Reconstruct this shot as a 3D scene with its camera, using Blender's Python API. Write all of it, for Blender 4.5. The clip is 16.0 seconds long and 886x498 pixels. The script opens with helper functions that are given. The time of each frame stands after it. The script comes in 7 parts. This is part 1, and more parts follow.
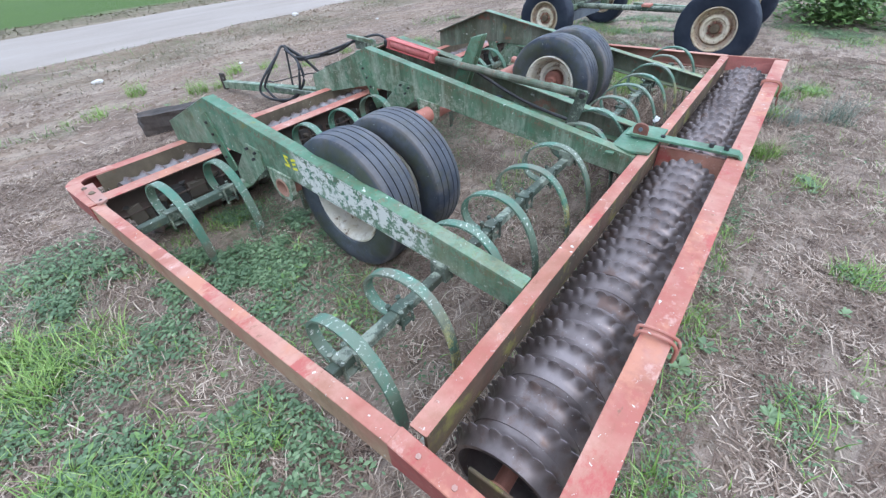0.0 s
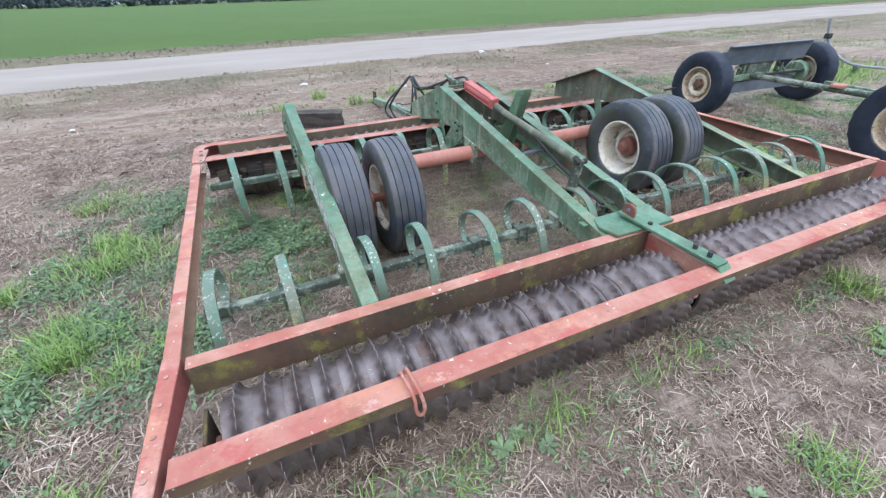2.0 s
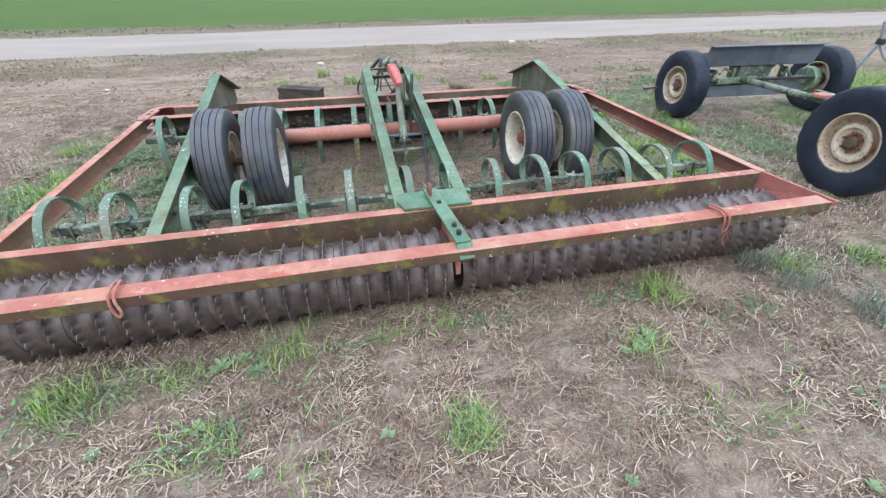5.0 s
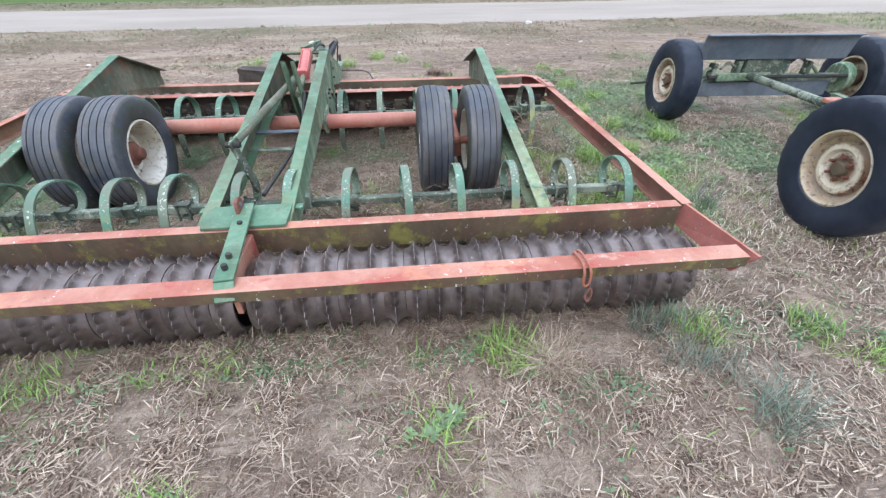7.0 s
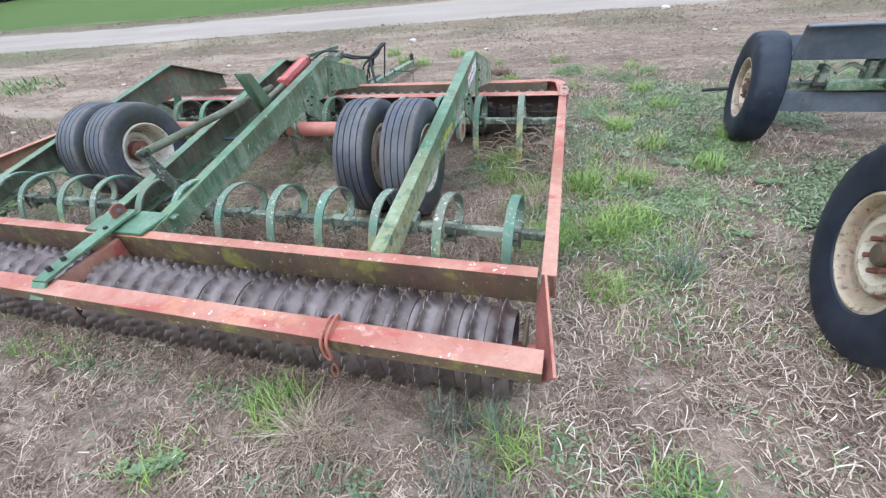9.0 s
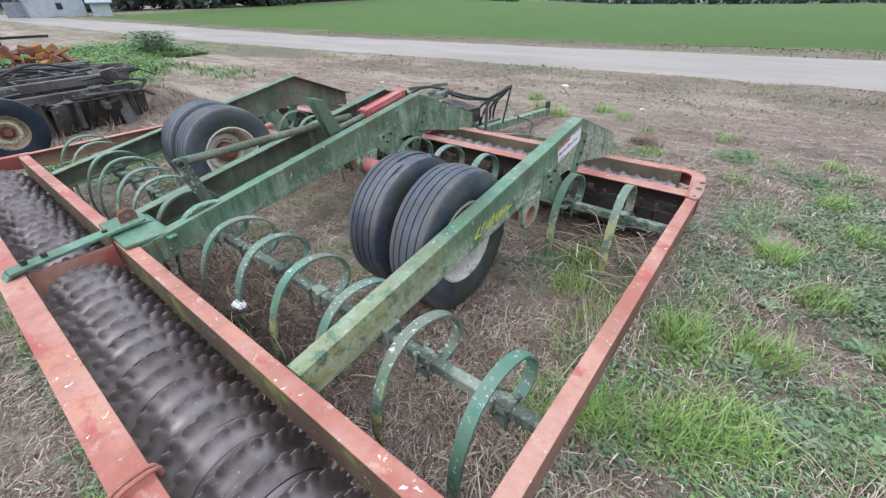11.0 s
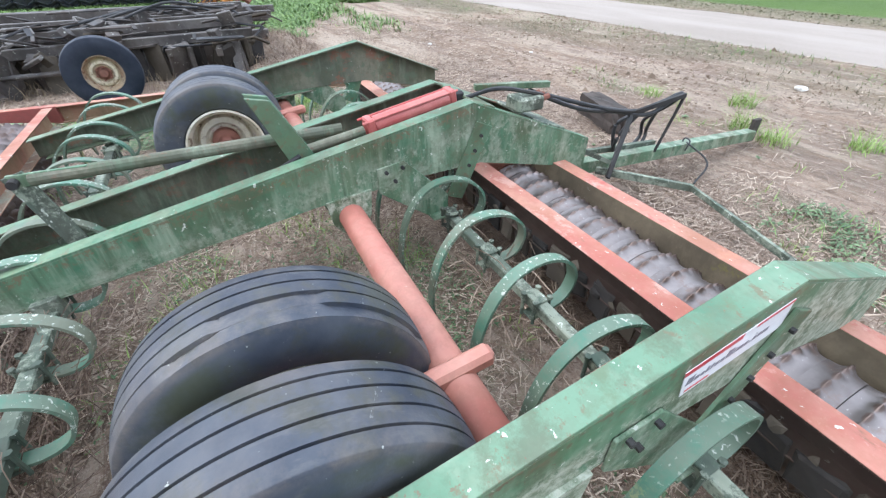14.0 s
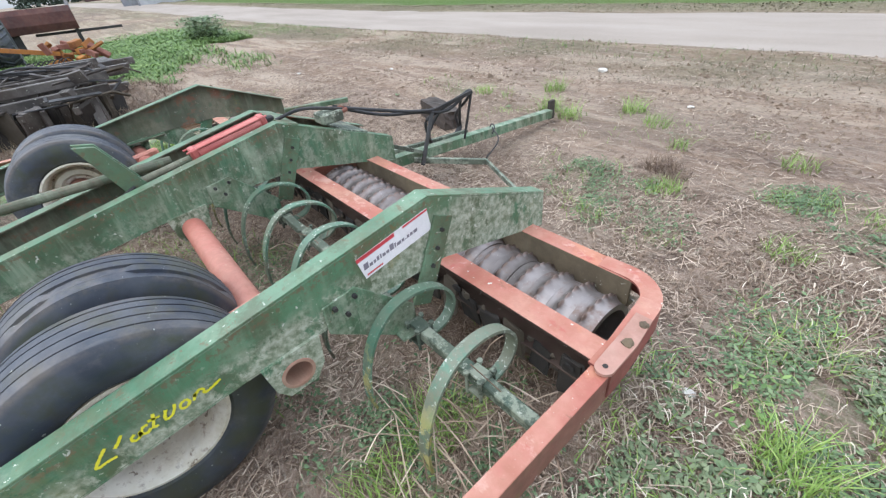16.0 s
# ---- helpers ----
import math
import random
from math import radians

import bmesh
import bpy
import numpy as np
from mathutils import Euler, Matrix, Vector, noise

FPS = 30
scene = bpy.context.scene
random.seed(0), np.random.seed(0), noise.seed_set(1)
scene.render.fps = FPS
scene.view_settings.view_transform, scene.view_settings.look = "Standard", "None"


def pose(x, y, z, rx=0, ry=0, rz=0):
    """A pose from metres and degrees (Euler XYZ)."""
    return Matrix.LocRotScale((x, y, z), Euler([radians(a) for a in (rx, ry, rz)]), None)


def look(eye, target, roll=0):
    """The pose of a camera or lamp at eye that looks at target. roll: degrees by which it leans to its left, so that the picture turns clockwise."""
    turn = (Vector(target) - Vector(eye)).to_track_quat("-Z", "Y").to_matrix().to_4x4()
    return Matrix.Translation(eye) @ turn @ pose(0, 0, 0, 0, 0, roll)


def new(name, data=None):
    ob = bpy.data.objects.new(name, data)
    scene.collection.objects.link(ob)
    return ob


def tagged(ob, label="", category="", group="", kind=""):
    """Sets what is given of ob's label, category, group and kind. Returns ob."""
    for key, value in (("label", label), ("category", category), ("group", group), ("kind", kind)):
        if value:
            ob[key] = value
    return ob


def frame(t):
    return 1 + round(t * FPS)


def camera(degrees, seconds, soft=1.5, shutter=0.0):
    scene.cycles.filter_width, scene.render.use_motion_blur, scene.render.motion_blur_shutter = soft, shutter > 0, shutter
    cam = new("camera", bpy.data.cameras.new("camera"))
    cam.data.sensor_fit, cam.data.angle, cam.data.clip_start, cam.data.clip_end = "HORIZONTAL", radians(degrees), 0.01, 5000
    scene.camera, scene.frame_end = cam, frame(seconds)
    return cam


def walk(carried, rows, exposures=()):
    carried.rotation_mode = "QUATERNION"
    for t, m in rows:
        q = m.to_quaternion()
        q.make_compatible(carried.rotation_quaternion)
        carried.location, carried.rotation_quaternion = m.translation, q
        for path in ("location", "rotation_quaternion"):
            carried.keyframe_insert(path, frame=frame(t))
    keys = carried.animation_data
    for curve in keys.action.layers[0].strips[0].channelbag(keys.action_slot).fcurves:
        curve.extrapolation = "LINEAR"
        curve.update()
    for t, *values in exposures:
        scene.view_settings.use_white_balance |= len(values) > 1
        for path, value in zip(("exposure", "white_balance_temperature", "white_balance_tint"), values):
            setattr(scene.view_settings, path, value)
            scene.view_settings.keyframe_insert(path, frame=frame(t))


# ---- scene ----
cam = camera(93.9, 16.0, 1.3)
PATH = [
    (0, (-0.386, 0.029, 1.64), (0.828, 1.027, 0.403), -3.5),
    (0.5, (-0.189, -0.203, 1.67), (0.894, 1.023, 0.519), -2.5),
    (1, (-0.022, -0.433, 1.68), (0.813, 1.014, 0.581), -1.1),
    (1.5, (0.182, -0.745, 1.687), (0.848, 0.788, 0.589), -0.5),
    (2, (0.502, -0.906, 1.687), (1.179, 0.631, 0.6), -1.2),
    (2.5, (0.882, -1.01, 1.726), (1.56, 0.552, 0.677), -0.1),
    (3, (1.19, -1.247, 1.747), (1.74, 0.427, 0.8), 0.4),
    (3.2, (1.264, -1.331, 1.757), (1.705, 0.381, 0.822), -0.4),
    (5.5, (2.099, -1.714, 1.679), (2.446, -0.118, 0.524), -0.1),
    (6, (2.36, -1.501, 1.698), (2.524, 0.12, 0.538), 1.4),
    (6.5, (2.776, -1.439, 1.669), (2.835, 0.199, 0.523), 0.1),
    (7, (3.22, -1.383, 1.66), (3.389, 0.214, 0.469), 0.0),
    (7.5, (3.688, -1.196, 1.605), (3.983, 0.322, 0.337), 3.2),
    (8, (4.099, -1.086, 1.574), (4.2, 0.443, 0.288), 1.4),
    (8.2, (4.271, -1.059, 1.591), (4.231, 0.473, 0.307), -0.7),
    (10.5, (5.279, -0.175, 1.651), (4.235, 1.207, 0.651), -4.4),
    (11, (5.064, 0.115, 1.573), (3.973, 1.424, 0.525), -1.6),
    (11.5, (4.884, 0.453, 1.572), (3.724, 1.658, 0.475), -1.5),
    (12, (4.811, 0.87, 1.574), (3.515, 1.895, 0.447), -2.7),
    (12.5, (4.626, 1.12, 1.525), (3.28, 1.944, 0.296), -1.5),
    (13, (4.415, 1.318, 1.483), (3.041, 1.928, 0.165), -0.2),
    (13.5, (4.281, 1.572, 1.417), (2.85, 2.076, 0.113), 0.2),
    (14, (4.293, 1.793, 1.449), (2.846, 2.516, 0.273), -0.5),
    (14.5, (4.376, 1.907, 1.544), (2.971, 2.909, 0.533), -2.7),
    (15, (4.616, 1.893, 1.57), (3.276, 3.043, 0.631), -3.2),
    (15.5, (4.952, 1.888, 1.575), (3.687, 3.074, 0.577), -1.5),
    (16, (5.155, 1.998, 1.568), (3.845, 2.995, 0.433), -6.0),
]
EXPOSURES = [(t, s, k, 10) for t, s, k in ((0.0, 0.63, 5650), (1.0, 0.58, 5900), (2.5, 0.62, 5850), (3.0, 0.59, 5900), (6.0, 0.62, 6150), (8.0, 0.79, 5980), (10.5, 0.46, 6000), (11.0, 0.48, 6080), (11.5, 0.65, 6120), (12.5, 0.84, 6300), (13.5, 1.04, 6420), (14.2, 0.86, 6100), (15.5, 0.54, 6150), (16.0, 0.62, 6400))]
walk(cam, [(t, look(e, a, r)) for t, e, a, r in PATH], EXPOSURES)

# ---- sky and light ----
world = bpy.data.worlds.new("overcast_sky")
scene.world = world
world.use_nodes = True
wn, wl = world.node_tree.nodes, world.node_tree.links
sky = wn.new("ShaderNodeTexSky")
sky.sky_type, sky.sun_disc, sky.sun_elevation, sky.sun_rotation = 'NISHITA', False, radians(48), radians(200)
sky.air_density, sky.dust_density = 1.6, 3.0
w_tc, w_map, w_noise, w_ramp, w_mix = (wn.new(n) for n in ("ShaderNodeTexCoord", "ShaderNodeMapping", "ShaderNodeTexNoise", "ShaderNodeValToRGB", "ShaderNodeMix"))
w_map.inputs["Scale"].default_value = (1.6, 1.6, 7.0)
w_noise.inputs["Scale"].default_value, w_noise.inputs["Detail"].default_value = 2.2, 6.0
w_ramp.color_ramp.elements[0].position, w_ramp.color_ramp.elements[0].color = 0.34, (4.2, 5.0, 6.3, 1)
w_ramp.color_ramp.elements[1].position, w_ramp.color_ramp.elements[1].color = 0.66, (8.0, 8.5, 9.1, 1)
w_mix.data_type = 'RGBA'
w_mix.inputs["Factor"].default_value = 0.88
wl.new(w_tc.outputs["Generated"], w_map.inputs["Vector"])
wl.new(w_map.outputs["Vector"], w_noise.inputs["Vector"])
wl.new(w_noise.outputs["Fac"], w_ramp.inputs["Fac"])
# an overcast sky is brightest overhead
w_sep, w_range, w_bright = wn.new("ShaderNodeSeparateXYZ"), wn.new("ShaderNodeMapRange"), wn.new("ShaderNodeMix")
w_range.inputs["To Min"].default_value, w_range.inputs["To Max"].default_value = 0.56, 2.32
w_bright.data_type, w_bright.blend_type = 'RGBA', 'MULTIPLY'
w_bright.inputs["Factor"].default_value = 1.0
wl.new(w_tc.outputs["Generated"], w_sep.inputs[0])
wl.new(w_sep.outputs["Z"], w_range.inputs["Value"])
wl.new(w_ramp.outputs["Color"], w_bright.inputs["A"])
wl.new(w_range.outputs["Result"], w_bright.inputs["B"])
wl.new(sky.outputs["Color"], w_mix.inputs["A"])
wl.new(w_bright.outputs["Result"], w_mix.inputs["B"])
wl.new(w_mix.outputs["Result"], wn["Background"].inputs["Color"])
wn["Background"].inputs["Strength"].default_value = 0.125

sun = new("sun", bpy.data.lights.new("sun", 'SUN'))
sun.data.energy, sun.data.angle, sun.data.color = 0.7, radians(30), (1.0, 0.97, 0.93)
sun.matrix_world = look((0, 0, 30), (0.35 * 27, 0.94 * 27, 0))


# ---- materials ----
class Mat:
    """A node material with short ways to noise, ramps and mixes."""

    def __init__(self, name, rough=0.7, metal=0.0):
        self.m = bpy.data.materials.new(name)
        self.m.use_nodes = True
        self.n, self.l = self.m.node_tree.nodes, self.m.node_tree.links
        self.b = self.n["Principled BSDF"]
        self.b.inputs["Roughness"].default_value, self.b.inputs["Metallic"].default_value = rough, metal
        tc, oi, add = self.n.new("ShaderNodeTexCoord"), self.n.new("ShaderNodeObjectInfo"), self.n.new("ShaderNodeVectorMath")
        mul = self.n.new("ShaderNodeMath")
        mul.operation, mul.inputs[1].default_value = 'MULTIPLY', 31.0
        add.operation = 'ADD'
        self.l.new(oi.outputs["Random"], mul.inputs[0])
        self.l.new(tc.outputs["Object"], add.inputs[0])
        self.l.new(mul.outputs[0], add.inputs[1])
        self.v, self.rand = add.outputs[0], oi.outputs["Random"]

    def scaled(self, s):
        k = self.n.new("ShaderNodeMapping")
        k.inputs["Scale"].default_value = s
        self.l.new(self.v, k.inputs["Vector"])
        return k.outputs["Vector"]

    def noise(self, scale, detail=4.0, rough=0.6, vec=None, distort=0.0):
        k = self.n.new("ShaderNodeTexNoise")
        k.inputs["Scale"].default_value, k.inputs["Detail"].default_value, k.inputs["Roughness"].default_value = scale, detail, rough
        k.inputs["Distortion"].default_value = distort
        self.l.new(vec or self.v, k.inputs["Vector"])
        return k.outputs["Fac"]

    def spots(self, scale, vec=None):
        k = self.n.new("ShaderNodeTexVoronoi")
        k.inputs["Scale"].default_value = scale
        self.l.new(vec or self.v, k.inputs["Vector"])
        return k.outputs["Distance"]

    def ramp(self, fac, stops):
        k = self.n.new("ShaderNodeValToRGB")
        e = k.color_ramp.elements
        while len(e) < len(stops):
            e.new(0.5)
        for q, (p, c) in zip(e, stops):
            q.position, q.color = p, ((c, c, c, 1) if isinstance(c, (int, float)) else (*c, 1))
        self.l.new(fac, k.inputs["Fac"])
        return k.outputs["Color"]

    def mix(self, fac, a, b, kind='MIX'):
        k = self.n.new("ShaderNodeMix")
        k.data_type, k.blend_type = 'RGBA', kind
        for key, val in (("Factor", fac), ("A", a), ("B", b)):
            if isinstance(val, (int, float)):
                k.inputs[key].default_value = val
            elif isinstance(val, tuple):
                k.inputs[key].default_value = (*val, 1)
            else:
                self.l.new(val, k.inputs[key])
        return k.outputs["Result"]

    def math(self, op, a, b=0.0):
        k = self.n.new("ShaderNodeMath")
        k.operation, k.use_clamp = op, op in ('ADD', 'SUBTRACT', 'MULTIPLY')
        for i, val in enumerate((a, b)):
            if isinstance(val, (int, float)):
                k.inputs[i].default_value = val
            else:
                self.l.new(val, k.inputs[i])
        return k.outputs[0]

    def attr(self, name):
        k = self.n.new("ShaderNodeAttribute")
        k.attribute_name = name
        return k.outputs["Fac"]

    def island(self):
        return self.n.new("ShaderNodeNewGeometry").outputs["Random Per Island"]

    def sep(self):
        k = self.n.new("ShaderNodeSeparateXYZ")
        self.l.new(self.n.new("ShaderNodeTexCoord").outputs["Object"], k.inputs[0])
        return k.outputs

    def bump(self, h, strength=0.4, dist=0.004):
        k = self.n.new("ShaderNodeBump")
        k.inputs["Strength"].default_value, k.inputs["Distance"].default_value = strength, dist
        self.l.new(h, k.inputs["Height"])
        self.l.new(k.outputs["Normal"], self.b.inputs["Normal"])

    def done(self, col, rough=None):
        if isinstance(col, tuple):
            self.b.inputs["Base Color"].default_value = (*col, 1)
        else:
            self.l.new(col, self.b.inputs["Base Color"])
        if rough is not None:
            self.l.new(rough, self.b.inputs["Roughness"])
        return self.m


def painted(name, base, faded, rust=0.5, lichen=0.15, grime=(0.06, 0.055, 0.035), dirt=0.5, rough=0.6, chalk=0.0, runs=0.0, moss=0.0, web=0.0, decal=None, patches=None, foot=0.0):
    """Old paint on steel: faded patches, rust breaking through, lichen, moss and grime. rust, lichen, dirt, moss: 0 to 1."""
    k = Mat(name, rough)
    c = k.mix(k.ramp(k.noise(2.6, 5, 0.6), [(0.40, 0.0), (0.60, 1.0)]), base, faded)
    c = k.mix(k.ramp(k.noise(26, 5, 0.7), [(0.42, 0.22), (0.56, 0.0)]), c, grime)
    c = k.mix(k.ramp(k.noise(2.2, 7, 0.7, k.scaled((1, 1, 0.45))), [(0.60 - 0.16 * dirt, 0.0), (0.72 - 0.10 * dirt, 0.8)]), c, grime)
    c = k.mix(k.ramp(k.noise(70, 3, 0.7), [(0.60, 0.0), (0.70, 0.35)]), c, faded)
    if runs:
        c = k.mix(k.ramp(k.noise(1, 5, 0.65, k.scaled((9, 9, 1.3)), 0.4), [(0.50, 0.0), (0.68, runs)]), c, (0.30, 0.36, 0.26))
        c = k.mix(k.ramp(k.noise(1.3, 5, 0.65, k.scaled((14, 14, 1.1)), 0.3), [(0.54, 0.0), (0.70, runs)]), c, (0.045, 0.085, 0.045))
    if runs:
        c = k.mix(k.ramp(k.noise(3.2, 8, 0.76), [(0.50, 0.0), (0.60, 0.65)]), c, (0.080, 0.088, 0.048))
        c = k.mix(k.ramp(k.noise(60, 3, 0.6), [(0.66, 0.0), (0.70, 0.7)]), c, (0.16, 0.085, 0.055))
    if chalk:
        if chalk > 0.5:
            c = k.mix(k.ramp(k.noise(4.5, 9, 0.78), [(0.50, 0.0), (0.56, 0.7)]), c, k.mix(k.noise(24, 5), (0.20, 0.235, 0.165), (0.40, 0.42, 0.34)))
        c = k.mix(k.ramp(k.noise(19, 7, 0.8), [(0.70 - 0.2 * chalk, 0.0), (0.75 - 0.2 * chalk, 0.8)]), c, (0.44, 0.46, 0.38))
    if patches:
        # scraped and sun-burnt patches of other tints
        for n, (tint, sc, lo) in enumerate(patches):
            c = k.mix(k.ramp(k.noise(sc, 6, 0.68, k.scaled((1, 1 + 0.3 * n, 1.6))), [(lo, 0.0), (lo + 0.07, 0.75)]), c, tint)
    if web:
        # crusts of pale lichen that thicken towards the lower edge of the web
        o = k.sep()
        drop = k.math('SUBTRACT', k.math('ADD', k.math('MULTIPLY', o["Y"], 0.1793), 0.356), o["Z"])
        low = k.ramp(drop, [(0.060, 0.0), (0.125, 1.0)])
        crust = k.ramp(k.noise(9, 9, 0.76, k.scaled((1, 1, 0.8))), [(0.49 - 0.06 * web, 0.0), (0.545 - 0.05 * web, 0.92)])
        tone = k.mix(k.ramp(k.noise(34, 6, 0.7), [(0.38, 0.0), (0.62, 1.0)]), (0.150, 0.185, 0.115), (0.47, 0.48, 0.39))
        c = k.mix(k.math('MULTIPLY', k.math('MULTIPLY', crust, low), web), c, tone)
        # flecks of pale lichen all over
        fleck = k.math('MULTIPLY', k.ramp(k.noise(46, 5, 0.62), [(0.625, 0.0), (0.66, 0.8)]), k.ramp(k.noise(3.4, 5), [(0.44, 0.0), (0.58, 1.0)]))
        c = k.mix(k.math('MULTIPLY', fleck, 0.45 + 0.4 * web), c, (0.46, 0.49, 0.40))
        # rust freckles along the upper fold
        fold = k.ramp(drop, [(0.0, 0.0), (0.006, 1.0), (0.028, 1.0), (0.05, 0.0)])
        c = k.mix(k.math('MULTIPLY', fold, k.ramp(k.noise(40, 5, 0.7), [(0.50, 0.0), (0.58, 0.8)])), c, (0.155, 0.105, 0.062))
    if decal:
        # remains of a peeled white transfer
        o = k.sep()
        along = k.ramp(k.math('MULTIPLY', o["Y"], 0.25), [(decal[0] / 4, 0.0), (decal[0] / 4 + 0.02, 1.0), (decal[1] / 4 - 0.02, 1.0), (decal[1] / 4, 0.0)])
        left = k.ramp(k.noise(24, 7, 0.72), [(0.47, 0.0), (0.51, 1.0)])
        c = k.mix(k.math('MULTIPLY', along, left), c, (0.62, 0.62, 0.57))
    if foot:
        # pale and yellow crusts towards the rear foot of the beam
        rear = k.math('MULTIPLY', k.ramp(k.math('MULTIPLY', k.sep()["Y"], 0.25), [(0.16, 1.0), (0.25, 0.75), (0.42, 0.0)]), k.ramp(k.noise(12, 8, 0.74), [(0.42, 0.0), (0.50, 0.95)]))
        c = k.mix(k.math('MULTIPLY', rear, foot), c, k.mix(k.ramp(k.noise(22, 5), [(0.4, 0.0), (0.6, 1.0)]), (0.46, 0.47, 0.33), (0.36, 0.33, 0.11)))
    if moss:
        c = k.mix(k.ramp(k.noise(5, 7, 0.72), [(0.70 - 0.25 * moss, 0.0), (0.80 - 0.25 * moss, 0.85)]), c, k.mix(k.noise(30, 4), (0.095, 0.085, 0.022), (0.26, 0.235, 0.05)))
    r = k.ramp(k.noise(8, 8, 0.7), [(0.74 - 0.2 * rust, 0.0), (0.80 - 0.2 * rust, 1.0)])
    c = k.mix(r, c, k.mix(k.noise(40, 3), (0.10, 0.035, 0.018), (0.27, 0.10, 0.045)))
    if lichen:
        # crusts of uneven size, in patches
        dots = k.math('MULTIPLY', k.ramp(k.noise(38, 4, 0.55, None, 0.5), [(0.665, 0.0), (0.69, 1.0)]), k.ramp(k.noise(3.0, 4), [(0.62 - 0.3 * lichen, 0.0), (0.74 - 0.3 * lichen, 1.0)]))
        c = k.mix(dots, c, (0.56, 0.57, 0.50))
    k.bump(k.mix(0.5, k.noise(30, 5), r), 0.25, 0.003)
    return k.done(c, k.ramp(k.noise(9, 4), [(0.3, rough - 0.12), (0.7, min(1, rough + 0.2))]))


M = {}
M["red"] = painted("faded_red_paint", (0.360, 0.112, 0.081), (0.465, 0.240, 0.176), 0.26, 0.75, (0.29, 0.120, 0.070), 0.6, 0.6, 0.3,
                   patches=(((0.47, 0.205, 0.125), 3.0, 0.56), ((0.52, 0.31, 0.25), 6.0, 0.585), ((0.37, 0.065, 0.055), 4.0, 0.58), ((0.19, 0.095, 0.055), 11.0, 0.63)))
# dark brown-red with moss patches, for rail sides and bearing plates
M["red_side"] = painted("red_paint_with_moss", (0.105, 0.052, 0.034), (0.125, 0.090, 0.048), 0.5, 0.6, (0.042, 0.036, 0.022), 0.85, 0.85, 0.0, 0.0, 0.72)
# worn mossy red made paler: light on the inner rail faces is in it
M["red_worn_lit"] = painted("lit_worn_red_paint_with_moss", (0.30, 0.135, 0.090), (0.33, 0.215, 0.135), 0.32, 0.5, (0.17, 0.115, 0.06), 0.5, 0.8, 0.2, 0.0, 0.4)
M["flange"] = painted("lichen_crusted_flange", (0.29, 0.185, 0.125), (0.38, 0.32, 0.25), 0.35, 1.0, (0.14, 0.085, 0.06), 0.5, 0.85, 0.6)
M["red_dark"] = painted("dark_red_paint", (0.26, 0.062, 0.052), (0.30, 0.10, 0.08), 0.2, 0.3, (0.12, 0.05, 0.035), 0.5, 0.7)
M["rail_dark"] = painted("dark_brown_red_paint", (0.052, 0.030, 0.024), (0.075, 0.048, 0.038), 0.0, 0.2, (0.055, 0.042, 0.03), 0.9, 0.85)
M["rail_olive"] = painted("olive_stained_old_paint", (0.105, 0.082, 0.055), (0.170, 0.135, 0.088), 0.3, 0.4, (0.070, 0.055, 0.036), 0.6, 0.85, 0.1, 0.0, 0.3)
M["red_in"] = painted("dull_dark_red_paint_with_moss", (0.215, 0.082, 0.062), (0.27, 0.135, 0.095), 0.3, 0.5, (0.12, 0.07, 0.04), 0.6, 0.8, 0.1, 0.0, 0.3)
M["red_tube"] = painted("red_tube_paint", (0.41, 0.140, 0.105), (0.48, 0.22, 0.165), 0.12, 0.1, (0.24, 0.11, 0.07), 0.3, 0.55)
M["cyl"] = painted("bright_red_cylinder_paint", (0.42, 0.075, 0.070), (0.48, 0.150, 0.130), 0.10, 0.1, (0.25, 0.07, 0.05), 0.2, 0.5)
M["green"] = painted("worn_green_paint", (0.052, 0.142, 0.078), (0.115, 0.215, 0.128), 0.2, 0.6, (0.100, 0.112, 0.060), 0.9, 0.5, 0.1, 0.9, 0.22, 0.45)
M["green_flaky"] = painted("lichened_green_paint", (0.050, 0.155, 0.082), (0.100, 0.220, 0.125), 0.14, 0.6, (0.115, 0.125, 0.065), 0.8, 0.5, 0.1, 0.35, 0.32, 1.0, foot=0.9)
M["green_decal"] = painted("green_paint_with_peeled_transfer", (0.060, 0.160, 0.094), (0.125, 0.235, 0.150), 0.2, 0.6, (0.115, 0.120, 0.065), 0.6, 0.5, 0.1, 0.4, 0.3, 0.35, (1.0, 2.0), foot=0.1)
M["green_top"] = painted("sun_bleached_green_paint", (0.056, 0.152, 0.085), (0.110, 0.208, 0.125), 0.28, 0.5, (0.115, 0.125, 0.075), 0.55, 0.5, 0.12, 0.3, 0.15, patches=(((0.105, 0.150, 0.082), 5.0, 0.54), ((0.140, 0.105, 0.060), 21.0, 0.575)), foot=0.15)
M["green_top_lichen"] = painted("lichened_green_top_paint", (0.066, 0.165, 0.096), (0.130, 0.228, 0.145), 0.28, 0.8, (0.115, 0.125, 0.075), 0.55, 0.5, 0.12, 0.3, 0.15, patches=(((0.105, 0.150, 0.082), 5.0, 0.54), ((0.140, 0.105, 0.060), 21.0, 0.575)), foot=0.45)
M["green_plain"] = painted("scraped_green_paint", (0.062, 0.165, 0.098), (0.120, 0.225, 0.140), 0.25, 0.4, (0.10, 0.105, 0.055), 0.6, 0.5, 0.0, 0.3, 0.2)
M["green_dark"] = painted("grimy_green_paint", (0.058, 0.090, 0.066), (0.120, 0.140, 0.105), 0.28, 0.85, (0.050, 0.050, 0.036), 0.8, 0.75, 0.55, 0.0, 0.25)
